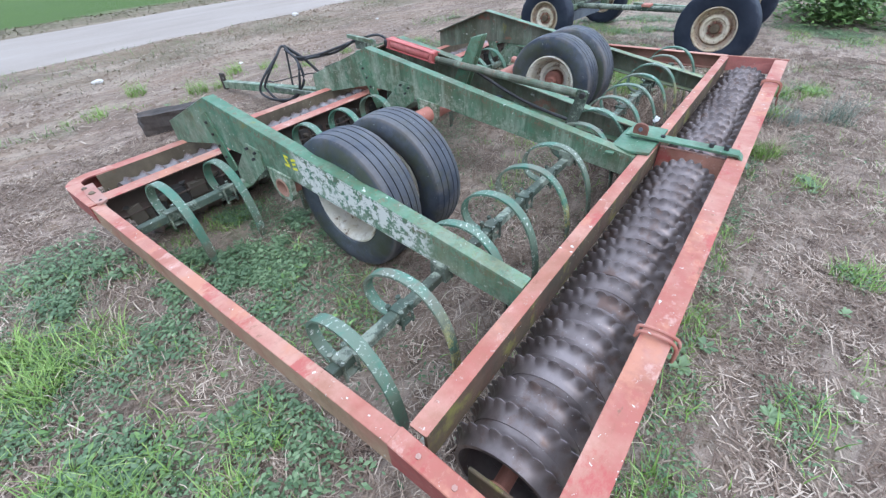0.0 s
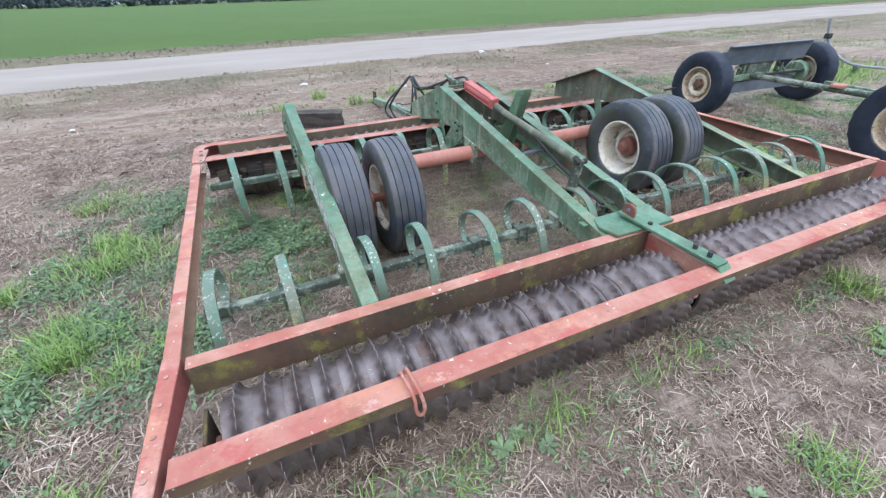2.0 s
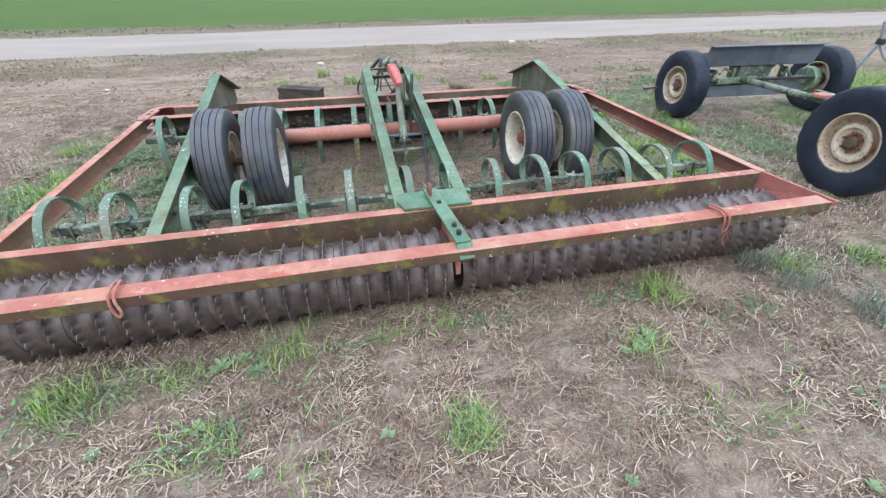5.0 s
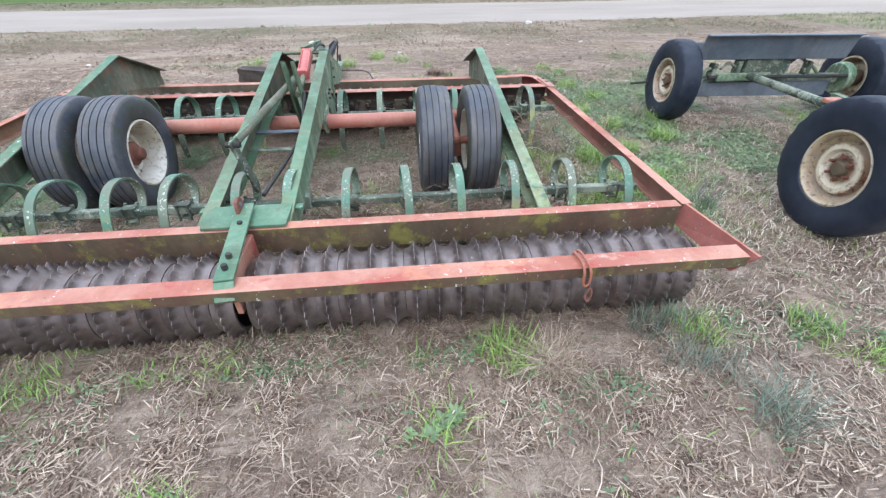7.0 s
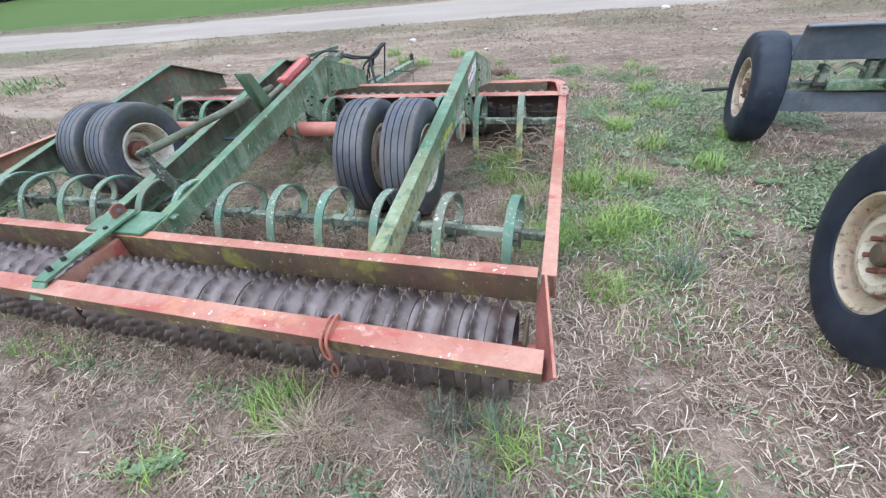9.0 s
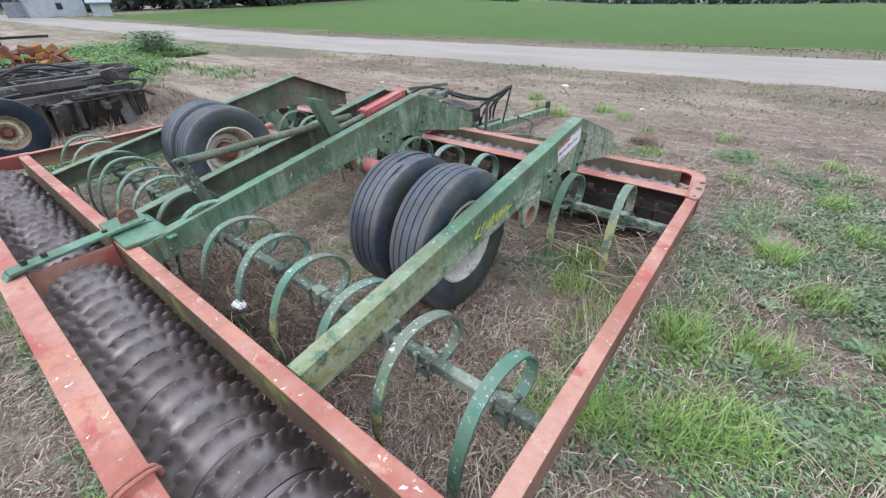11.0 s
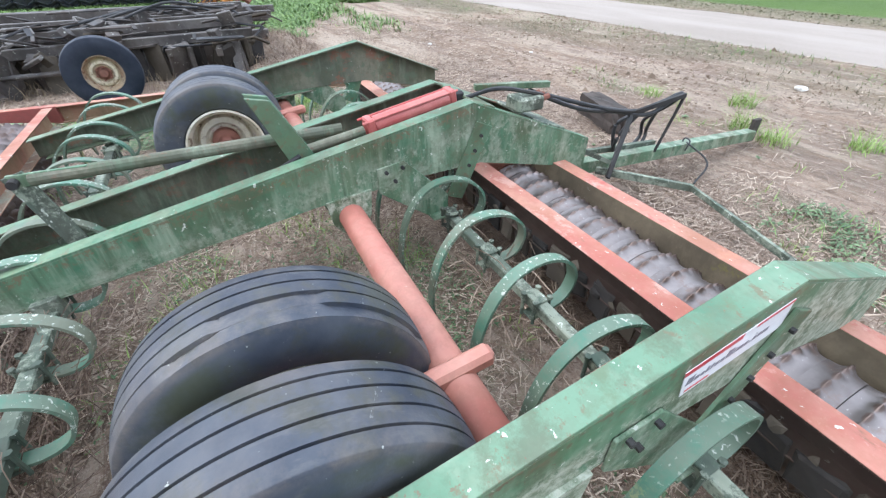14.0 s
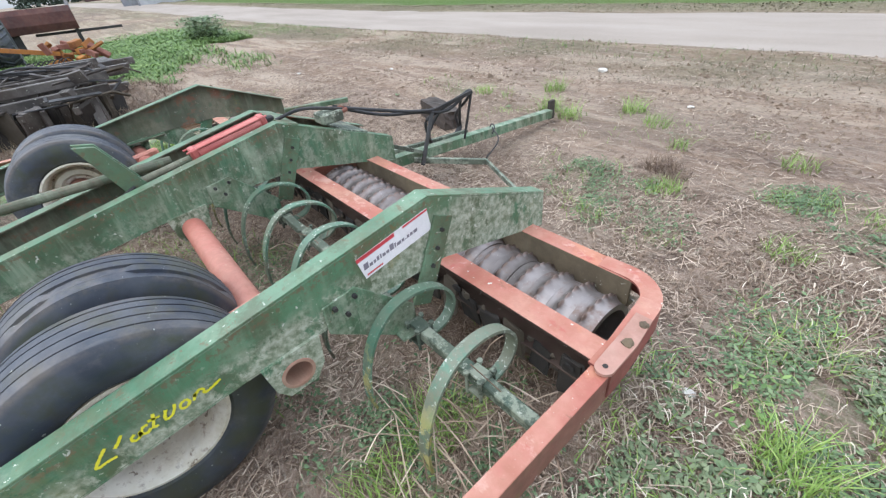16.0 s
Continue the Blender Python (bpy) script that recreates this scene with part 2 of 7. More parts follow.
M["green_inner"] = painted("stained_olive_steel", (0.090, 0.100, 0.070), (0.190, 0.180, 0.130), 0.45, 0.3, (0.070, 0.072, 0.045), 0.8, 0.7, 0.0, 0.5, 0.25, patches=(((0.235, 0.095, 0.058), 4.5, 0.575), ((0.10, 0.135, 0.085), 6.0, 0.56)))
M["grey"] = painted("grey_weathered_steel", (0.078, 0.098, 0.124), (0.145, 0.165, 0.195), 0.25, 0.1, (0.07, 0.07, 0.07), 0.5, 0.6)
M["wreck"] = painted("black_rusty_scrap_steel", (0.040, 0.035, 0.034), (0.125, 0.110, 0.100), 0.25, 0.7, (0.055, 0.038, 0.029), 0.8, 0.50, 0.4)
M["orange"] = painted("orange_rusty_steel", (0.42, 0.17, 0.03), (0.30, 0.12, 0.04), 0.55, 0.0, (0.10, 0.045, 0.02), 0.6, 0.8)
M["blade"] = painted("brown_rusted_plate", (0.085, 0.035, 0.03), (0.12, 0.05, 0.04), 0.5, 0.0, (0.05, 0.03, 0.03), 0.6, 0.8)
M["scarlet"] = painted("scarlet_machine_paint", (0.55, 0.05, 0.03), (0.60, 0.11, 0.07), 0.1, 0.0, (0.2, 0.05, 0.04), 0.2, 0.5)
def rim_paint(name, bands, lo, hi, rust):
    """Cream rim paint that has rusted away in rings; bands: (radius, rust 0 to 1)."""
    k = Mat(name, 0.55)
    c = k.mix(k.ramp(k.noise(6, 5), [(0.35, 0.0), (0.65, 1.0)]), lo, hi)
    o = k.sep()
    r = k.math('SQRT', k.math('ADD', k.math('MULTIPLY', o["Y"], o["Y"]), k.math('MULTIPLY', o["Z"], o["Z"])))
    r = k.math('ADD', r, k.math('MULTIPLY', k.noise(20, 6, 0.7), 0.035))
    worn = k.math('ADD', k.ramp(r, [(a + 0.0175, b) for a, b in bands]), k.ramp(k.noise(26, 6, 0.75), [(0.58 - 0.1 * rust, 0.0), (0.74 - 0.1 * rust, 0.3 + 0.8 * rust)]))
    c = k.mix(worn, c, k.mix(k.ramp(k.noise(14, 5, 0.7), [(0.35, 0.0), (0.65, 1.0)]), (0.075, 0.032, 0.022), (0.24, 0.105, 0.05)))
    c = k.mix(k.ramp(k.noise(5, 5, 0.7), [(0.48, 0.0), (0.64, 0.6)]), c, (0.42, 0.34, 0.20))
    c = k.mix(k.ramp(k.noise(10, 7, 0.74), [(0.59, 0.0), (0.63, 0.85)]), c, (0.11, 0.052, 0.032))
    k.bump(k.noise(30, 5), 0.25, 0.003)
    return k.done(c)


M["rim"] = rim_paint("cream_rim_paint", [(0.080, 0.9), (0.098, 0.22), (0.15, 0.05), (0.182, 0.42), (0.205, 0.08), (0.24, 0.06)], (0.62, 0.57, 0.44), (0.82, 0.79, 0.71), 0.38)
M["rim_rusty"] = rim_paint("rusty_cream_rim_paint", [(0.07, 0.95), (0.095, 0.1), (0.135, 0.05), (0.150, 0.75), (0.200, 0.62), (0.214, 0.25), (0.23, 0.4)], (0.56, 0.48, 0.34), (0.70, 0.63, 0.50), 0.58)
M["hub"] = painted("rusty_hub_steel", (0.17, 0.06, 0.04), (0.25, 0.10, 0.07), 0.6, 0.0, (0.10, 0.045, 0.03), 0.5, 0.75)
M["hub_dark"] = painted("olive_brown_hub_steel", (0.085, 0.062, 0.036), (0.14, 0.10, 0.06), 0.4, 0.0, (0.06, 0.04, 0.03), 0.5, 0.75)
M["bore"] = painted("pink_brown_rust", (0.34, 0.185, 0.130), (0.42, 0.27, 0.20), 0.35, 0.0, (0.20, 0.09, 0.055), 0.4, 0.7)
M["strap"] = painted("dusty_pink_brown_paint", (0.36, 0.175, 0.135), (0.43, 0.26, 0.21), 0.3, 0.3, (0.24, 0.13, 0.09), 0.5, 0.7, 0.15)
M["near_black"] = painted("near_black_steel", (0.016, 0.014, 0.013), (0.03, 0.026, 0.024), 0.0, 0.0, (0.04, 0.03, 0.022), 0.5, 0.9)
M["dark"] = painted("blackened_steel", (0.02, 0.02, 0.022), (0.04, 0.038, 0.036), 0.25, 0.0, (0.03, 0.02, 0.015), 0.4, 0.7)


def ring_metal(name, a, b, rusty, tip, crest=(0.214, 0.226, 0.22)):
    """Cast iron; tip tints the crests of its teeth."""
    k = Mat(name, 0.5, 0.7)
    c = k.mix(k.ramp(k.noise(5, 5), [(0.35, 0.0), (0.7, 1.0)]), a, b)
    c = k.mix(k.ramp(k.noise(9, 6, 0.7), [(0.54, 0.0), (0.66, 0.7)]), c, rusty)
    c = k.mix(k.ramp(k.noise(80, 2, 0.6), [(0.70, 0.0), (0.74, 0.6)]), c, (0.5, 0.48, 0.46))
    o = k.sep()
    r = k.math('SQRT', k.math('ADD', k.math('MULTIPLY', o["Y"], o["Y"]), k.math('MULTIPLY', o["Z"], o["Z"])))
    c = k.mix(k.ramp(r, [(crest[0], 0.0), (crest[1], crest[2])]), c, tip)
    k.bump(k.noise(45, 4, 0.6), 0.15, 0.002)
    return k.done(c, k.ramp(k.noise(8, 4), [(0.4, 0.38), (0.6, 0.56)]))


def tine_paint(name="green_spring_steel", yellow=0.0):
    """Green spring steel worn to grey; some tines carry old yellow paint on their leg."""
    k = Mat(name, 0.55)
    c = k.mix(k.ramp(k.noise(4, 5), [(0.38, 0.0), (0.62, 1.0)]), (0.052, 0.165, 0.108), (0.120, 0.215, 0.150))
    bare = k.math('MULTIPLY', k.ramp(k.noise(5, 7, 0.75), [(0.40, 0.0), (0.52, 0.9)]), k.ramp(k.rand, [(0.1, 0.45), (0.6, 1.0)]))
    c = k.mix(bare, c, k.mix(k.noise(12, 4), (0.10, 0.115, 0.075), (0.21, 0.205, 0.155)))
    z = k.sep()["Z"]
    leg = k.math('LESS_THAN', k.sep()["Y"], -0.10)
    low = k.math('MULTIPLY', k.ramp(z, [(0.30, 1.0), (0.46, 0.0)]), leg)
    worn = k.ramp(k.noise(13, 7, 0.76), [(0.47, 0.0), (0.53, 1.0)])
    c = k.mix(k.math('MULTIPLY', k.math('MULTIPLY', k.ramp(z, [(0.16, 0.9), (0.34, 0.0)]), worn), leg), c, (0.13, 0.11, 0.08))
    some = k.ramp(k.rand, [(0.74, yellow), (0.76, 0.9)])
    c = k.mix(k.math('MULTIPLY', k.math('MULTIPLY', low, worn), some), c, k.mix(k.noise(20, 5), (0.42, 0.35, 0.06), (0.46, 0.44, 0.24)))
    pale = k.math('MULTIPLY', k.ramp(k.noise(62, 5, 0.6, None, 0.5), [(0.595, 0.0), (0.63, 1.0)]), k.ramp(k.noise(4, 3), [(0.42, 0.0), (0.54, 1.0)]))
    c = k.mix(pale, c, (0.55, 0.57, 0.5))
    k.bump(k.noise(30, 5), 0.25, 0.002)
    return k.done(c)


def rubber():
    k = Mat("weathered_rubber", 0.75)
    c = k.mix(k.ramp(k.noise(4, 5), [(0.35, 0.0), (0.7, 1.0)]), (0.026, 0.033, 0.050), (0.092, 0.100, 0.117))
    c = k.mix(k.ramp(k.noise(7, 7, 0.72), [(0.50, 0.0), (0.62, 0.75)]), c, (0.052, 0.052, 0.036))
    c = k.mix(k.ramp(k.noise(3.5, 6, 0.7, k.scaled((3, 1, 1))), [(0.56, 0.0), (0.66, 0.6)]), c, (0.120, 0.118, 0.118))
    c = k.mix(k.ramp(k.noise(60, 3, 0.55), [(0.715, 0.0), (0.735, 0.8)]), c, (0.42, 0.43, 0.40))
    c = k.mix(k.ramp(k.noise(18, 6, 0.7), [(0.62, 0.0), (0.75, 0.35)]), c, (0.12, 0.11, 0.10))
    # brown scuffed shoulders, olive algae on the walls, pale scratches
    o = k.sep()
    r = k.math('SQRT', k.math('ADD', k.math('MULTIPLY', o["Y"], o["Y"]), k.math('MULTIPLY', o["Z"], o["Z"])))
    scuff = k.math('MULTIPLY', k.ramp(r, [(0.372, 0.0), (0.386, 1.0), (0.398, 0.5), (0.404, 0.15)]), k.ramp(k.noise(3.2, 7, 0.75), [(0.42, 0.0), (0.56, 0.85)]))
    c = k.mix(scuff, c, k.mix(k.noise(30, 4), (0.105, 0.088, 0.078), (0.19, 0.165, 0.15)))
    algae = k.math('MULTIPLY', k.ramp(r, [(0.25, 0.5), (0.30, 1.0), (0.365, 1.0), (0.378, 0.0)]), k.ramp(k.noise(3.0, 6, 0.7), [(0.46, 0.0), (0.60, 0.75)]))
    c = k.mix(algae, c, (0.050, 0.058, 0.030))
    c = k.mix(k.ramp(k.noise(5, 8, 0.8, k.scaled((1, 5, 1)), 1.2), [(0.665, 0.0), (0.69, 0.7)]), c, (0.24, 0.24, 0.235))
    k.bump(k.mix(0.5, k.noise(70, 5, 0.7), k.noise(14, 6, 0.7)), 0.45, 0.003)
    return k.done(c, k.ramp(k.noise(6, 4), [(0.3, 0.42), (0.7, 0.66)]))


def dark_rubber():
    k = Mat("blue_black_rubber", 0.5)
    k.b.inputs["Specular IOR Level"].default_value = 0.28
    c = k.mix(k.ramp(k.noise(4, 5), [(0.35, 0.0), (0.7, 1.0)]), (0.010, 0.014, 0.026), (0.030, 0.036, 0.052))
    c = k.mix(k.ramp(k.noise(18, 6, 0.7), [(0.62, 0.0), (0.75, 0.3)]), c, (0.10, 0.10, 0.10))
    k.bump(k.noise(70, 5, 0.7), 0.3, 0.002)
    return k.done(c, k.ramp(k.noise(6, 4), [(0.3, 0.42), (0.7, 0.66)]))


def ground_mat():
    k = Mat("field_ground", 0.95)
    big, mid, fine, grit = k.noise(0.35, 6), k.noise(2.5, 7, 0.65), k.noise(16, 6, 0.7), k.noise(90, 4, 0.7)
    streak = k.noise(9, 6, 0.7, k.scaled((0.35, 1.6, 1)), 0.6)
    lane = k.noise(1.0, 7, 0.62, k.scaled((0.22, 1.5, 1)), 0.8)
    soil = k.mix(k.ramp(mid, [(0.40, 0.0), (0.62, 1.0)]), (0.212, 0.134, 0.089), (0.322, 0.226, 0.158))
    soil = k.mix(k.ramp(lane, [(0.40, 0.85), (0.49, 0.0)]), soil, (0.165, 0.112, 0.088))
    soil = k.mix(k.ramp(lane, [(0.51, 0.0), (0.58, 0.9)]), soil, (0.41, 0.322, 0.245))
    soil = k.mix(k.ramp(k.noise(0.55, 5, 0.6, k.scaled((0.5, 1, 1))), [(0.53, 0.0), (0.60, 0.75)]), soil, (0.185, 0.125, 0.092))
    soil = k.mix(k.ramp(fine, [(0.52, 0.0), (0.62, 0.62)]), soil, (0.115, 0.082, 0.064))
    soil = k.mix(k.ramp(k.noise(7, 7, 0.72, k.scaled((0.6, 1.4, 1))), [(0.52, 0.0), (0.60, 0.6)]), soil, (0.40, 0.325, 0.25))
    soil = k.mix(k.ramp(grit, [(0.55, 0.0), (0.68, 0.45)]), soil, (0.43, 0.37, 0.32))
    mulch = k.mix(k.ramp(k.noise(5.5, 8, 0.7), [(0.40, 0.0), (0.58, 1.0)]), (0.118, 0.074, 0.054), (0.350, 0.258, 0.196))
    mulch = k.mix(k.ramp(fine, [(0.50, 0.0), (0.62, 0.55)]), mulch, (0.115, 0.080, 0.062))
    mulch = k.mix(k.ramp(streak, [(0.51, 0.0), (0.60, 0.7)]), mulch, (0.41, 0.320, 0.255))
    mulch = k.mix(k.ramp(grit, [(0.53, 0.0), (0.62, 0.6)]), mulch, (0.48, 0.395, 0.325))
    weed = k.mix(k.ramp(fine, [(0.35, 0.0), (0.65, 1.0)]), (0.055, 0.09, 0.035), (0.14, 0.22, 0.075))
    c = k.mix(k.attr("straw"), soil, mulch)
    c = k.mix(k.math('MULTIPLY', k.attr("green"), k.ramp(k.noise(24, 5, 0.7), [(0.44, 0.0), (0.58, 0.5)])), c, weed)
    c = k.mix(k.ramp(big, [(0.35, 0.0), (0.7, 0.22)]), c, (0.10, 0.075, 0.055), 'MIX')
    # dry olive turf along both verges of the road
    turf = k.mix(k.ramp(k.noise(9, 6, 0.7), [(0.38, 0.0), (0.62, 1.0)]), (0.085, 0.074, 0.040), (0.190, 0.162, 0.098))
    c = k.mix(k.math('MULTIPLY', k.attr("bank"), k.ramp(k.noise(5, 6, 0.7), [(0.34, 0.45), (0.5, 0.95)])), c, turf)
    crop = k.mix(k.ramp(k.noise(0.25, 5, 0.6), [(0.3, 0.0), (0.7, 1.0)]), (0.052, 0.098, 0.0085), (0.066, 0.118, 0.012))
    crop = k.mix(k.ramp(k.noise(6, 5, 0.7), [(0.47, 0.0), (0.62, 0.45)]), crop, (0.044, 0.084, 0.008))
    c = k.mix(k.attr("crop"), c, crop)
    k.bump(k.mix(0.5, fine, grit), 1.0, 0.03)
    return k.done(c)


def road_mat():
    k = Mat("pale_gravel_road", 0.95)
    c = k.mix(k.ramp(k.noise(0.8, 6, 0.6, k.scaled((0.25, 1, 1))), [(0.35, 0.0), (0.65, 1.0)]), (0.248, 0.206, 0.172), (0.325, 0.277, 0.238))
    c = k.mix(k.ramp(k.noise(40, 5, 0.8), [(0.45, 0.0), (0.7, 0.6)]), c, (0.335, 0.288, 0.252))
    c = k.mix(k.ramp(k.noise(3, 6, 0.7), [(0.58, 0.0), (0.72, 0.45)]), c, (0.30, 0.25, 0.20))
    k.bump(k.noise(60, 4, 0.7), 0.6, 0.01)
    return k.done(c)


def blades(name, a, b, c3, rough=0.6):
    """Thin plant stuff: each blade takes its own tone between three."""
    k = Mat(name, rough)
    c = k.ramp(k.island(), [(0.0, a), (0.5, b), (1.0, c3)])
    c = k.mix(k.ramp(k.noise(2.6, 4), [(0.40, 0.55), (0.56, 0.0)]), c, a)
    return k.done(c)


# light on the rear rings' tooth crests is mixed in as a paler tip
M["ring"] = ring_metal("worn_cast_iron", (0.108, 0.085, 0.080), (0.258, 0.214, 0.203), (0.125, 0.074, 0.055), (0.38, 0.34, 0.32))
M["ring_pale"] = ring_metal("pale_scuffed_cast_iron", (0.150, 0.128, 0.122), (0.290, 0.258, 0.250), (0.18, 0.112, 0.086), (0.17, 0.112, 0.088), (0.2035, 0.208, 0.75))
M["rubber_dark"] = dark_rubber()
M["tine"], M["tine_yellow"], M["rubber"], M["ground"], M["road"] = tine_paint(), tine_paint("yellow_legged_spring_steel", 0.9), rubber(), ground_mat(), road_mat()
M["grass"] = blades("grass_blades", (0.135, 0.230, 0.046), (0.235, 0.360, 0.074), (0.36, 0.455, 0.15))
M["weed"] = blades("weed_leaves", (0.070, 0.120, 0.055), (0.125, 0.195, 0.085), (0.215, 0.29, 0.145))
M["weed_dull"] = blades("dull_weed_leaves", (0.085, 0.120, 0.058), (0.150, 0.195, 0.095), (0.25, 0.295, 0.165))
M["bluegrass"] = blades("blue_green_blades", (0.075, 0.115, 0.085), (0.15, 0.20, 0.15), (0.27, 0.32, 0.25))
M["straw"] = blades("straw_stalks", (0.125, 0.078, 0.054), (0.320, 0.230, 0.168), (0.63, 0.515, 0.405), 0.75)
M["stem"] = blades("long_dry_stems", (0.18, 0.117, 0.080), (0.385, 0.288, 0.212), (0.63, 0.52, 0.41), 0.75)
M["stem_pale"] = blades("bleached_dry_stems", (0.34, 0.265, 0.19), (0.56, 0.47, 0.375), (0.76, 0.68, 0.58), 0.75)
M["dead"] = blades("red_brown_dead_stems", (0.095, 0.060, 0.044), (0.195, 0.132, 0.094), (0.37, 0.280, 0.205), 0.85)
M["verge"] = blades("olive_verge_grass", (0.060, 0.064, 0.032), (0.125, 0.120, 0.060), (0.23, 0.20, 0.115), 0.8)
M["verge_far"] = blades("dull_bank_grass", (0.105, 0.105, 0.052), (0.150, 0.142, 0.076), (0.205, 0.185, 0.108), 0.85)
M["leafy"] = blades("lush_leaves", (0.070, 0.135, 0.034), (0.14, 0.24, 0.060), (0.25, 0.36, 0.11))
M["twig"] = blades("dry_stems", (0.20, 0.14, 0.09), (0.33, 0.25, 0.16), (0.46, 0.38, 0.27), 0.8)
# tones of the field-edge trees and hedge, lifted a little for haze
M["leaf"] = blades("tree_leaves", (0.042, 0.064, 0.050), (0.066, 0.092, 0.068), (0.094, 0.124, 0.090), 0.85)
# paler and bluer than real leaves: the distance haze is in the colour
M["leaf_far"] = blades("hazed_far_tree_leaves", (0.062, 0.085, 0.092), (0.090, 0.118, 0.120), (0.125, 0.152, 0.145), 0.9)
M["clod"] = blades("soil_clods", (0.15, 0.105, 0.075), (0.22, 0.162, 0.118), (0.30, 0.228, 0.170), 0.95)
M["bark"] = painted("grey_bark", (0.10, 0.085, 0.07), (0.16, 0.14, 0.12), 0.0, 0.1, (0.05, 0.04, 0.035), 0.6, 0.9)
M["white"] = painted("white_painted_metal_siding", (0.44, 0.46, 0.49), (0.52, 0.54, 0.56), 0.0, 0.0, (0.34, 0.35, 0.36), 0.2, 0.6)
M["roof"] = painted("grey_sheet_roofing", (0.25, 0.27, 0.30), (0.33, 0.35, 0.38), 0.1, 0.0, (0.22, 0.2, 0.2), 0.3, 0.6)
M["siding"] = painted("grey_white_siding", (0.23, 0.24, 0.265), (0.29, 0.30, 0.325), 0.0, 0.0, (0.3, 0.3, 0.3), 0.2, 0.6)
# dark red-brown: shade inside the open barn is painted onto its solid wall
M["barn"] = painted("dark_reddish_barn_wall", (0.065, 0.042, 0.042), (0.10, 0.06, 0.058), 0.1, 0.0, (0.15, 0.06, 0.05), 0.3, 0.7)
M["pane"] = painted("dark_window_glass", (0.02, 0.022, 0.025), (0.03, 0.032, 0.036), 0.0, 0.0, (0.02, 0.02, 0.02), 0.1, 0.15)
M["timber"] = painted("dark_wet_timber", (0.050, 0.039, 0.034), (0.085, 0.066, 0.056), 0.1, 0.1, (0.03, 0.024, 0.02), 0.7, 0.85)
M["stone"] = painted("pale_stone", (0.55, 0.53, 0.5), (0.68, 0.66, 0.63), 0.0, 0.0, (0.4, 0.36, 0.3), 0.3, 0.8)
M["yellow"] = painted("yellow_marker_paint", (0.72, 0.68, 0.02), (0.80, 0.74, 0.06), 0.1, 0.0, (0.5, 0.45, 0.05), 0.1, 0.5)
M["sticker"] = painted("white_vinyl", (0.78, 0.76, 0.78), (0.84, 0.82, 0.84), 0.0, 0.0, (0.6, 0.58, 0.58), 0.15, 0.35)
M["sticker_red"] = painted("red_vinyl", (0.55, 0.05, 0.07), (0.6, 0.08, 0.09), 0.0, 0.0, (0.4, 0.05, 0.06), 0.1, 0.35)
M["sticker_ink"] = painted("dark_ink", (0.20, 0.18, 0.22), (0.26, 0.24, 0.28), 0.0, 0.0, (0.1, 0.1, 0.1), 0.1, 0.4)
M["hose"] = painted("black_hose_rubber", (0.014, 0.014, 0.016), (0.03, 0.03, 0.034), 0.0, 0.0, (0.05, 0.045, 0.04), 0.3, 0.5)
M["mud"] = painted("dried_mud_clods", (0.050, 0.040, 0.030), (0.090, 0.073, 0.054), 0.0, 0.0, (0.06, 0.045, 0.03), 0.6, 0.95)
M["rag"] = painted("white_plastic_scrap", (0.75, 0.74, 0.72), (0.8, 0.8, 0.79), 0.0, 0.0, (0.5, 0.45, 0.4), 0.3, 0.5)


# ---- building blocks ----
def thing(name, at, label, category, group="", kind=""):
    ob = new(name)
    ob.empty_display_size = 0.1
    ob.location = at
    return tagged(ob, label, category, group, kind)


def under(ob, parent):
    """Hang ob, built in place, below its thing."""
    ob.parent = parent
    at, up = parent.matrix_basis.copy(), parent.parent
    if up is not None:
        at = up.matrix_basis @ parent.matrix_parent_inverse @ at
    ob.matrix_parent_inverse = at.inverted()
    return ob


def part(name, bm, material, parent=None, label="", smooth=False):
    """One bmesh as one mesh object, under a thing or a part."""
    if isinstance(bm, bmesh.types.BMesh):
        bmesh.ops.recalc_face_normals(bm, faces=bm.faces)
        me = bpy.data.meshes.new(name)
        bm.to_mesh(me)
        bm.free()
        if smooth:
            me.polygons.foreach_set("use_smooth", [True] * len(me.polygons))
        me.materials.append(material)
    else:
        me = bm
    ob = new(name, me)
    if parent is not None:
        under(ob, parent)
    if label:
        tagged(ob, label)
    return ob


def raw_mesh(name, verts, faces_flat, sides, material, attrs=None, smooth=False):
    """A large mesh from arrays; every face has the same number of sides."""
    me = bpy.data.meshes.new(name)
    nf = len(faces_flat) // sides
    me.vertices.add(len(verts))
    me.vertices.foreach_set("co", np.asarray(verts, np.float32).ravel())
    me.loops.add(len(faces_flat))
    me.loops.foreach_set("vertex_index", np.asarray(faces_flat, np.int32))
    me.polygons.add(nf)
    me.polygons.foreach_set("loop_start", np.arange(0, nf * sides, sides, dtype=np.int32))
    me.polygons.foreach_set("use_smooth", np.full(nf, smooth))
    me.update(calc_edges=True)
    me.validate()
    for key, val in (attrs or {}).items():
        me.attributes.new(key, 'FLOAT', 'POINT').data.foreach_set("value", np.asarray(val, np.float32))
    me.materials.append(material)
    return me


def box(bm, c, s, m=None, bevel=0.0):
    """A box of size s round c, turned by m."""
    r = bmesh.ops.create_cube(bm, size=1.0)
    vs = r["verts"]
    t = Matrix.Translation(c) @ (m.to_4x4() if m else Matrix.Identity(4)) @ Matrix.Diagonal((*s, 1))
    bmesh.ops.transform(bm, matrix=t, verts=vs)
    if bevel:
        es = {e for v in vs for e in v.link_edges}
        bmesh.ops.bevel(bm, geom=list(es), offset=bevel, segments=1, affect='EDGES')
    return vs


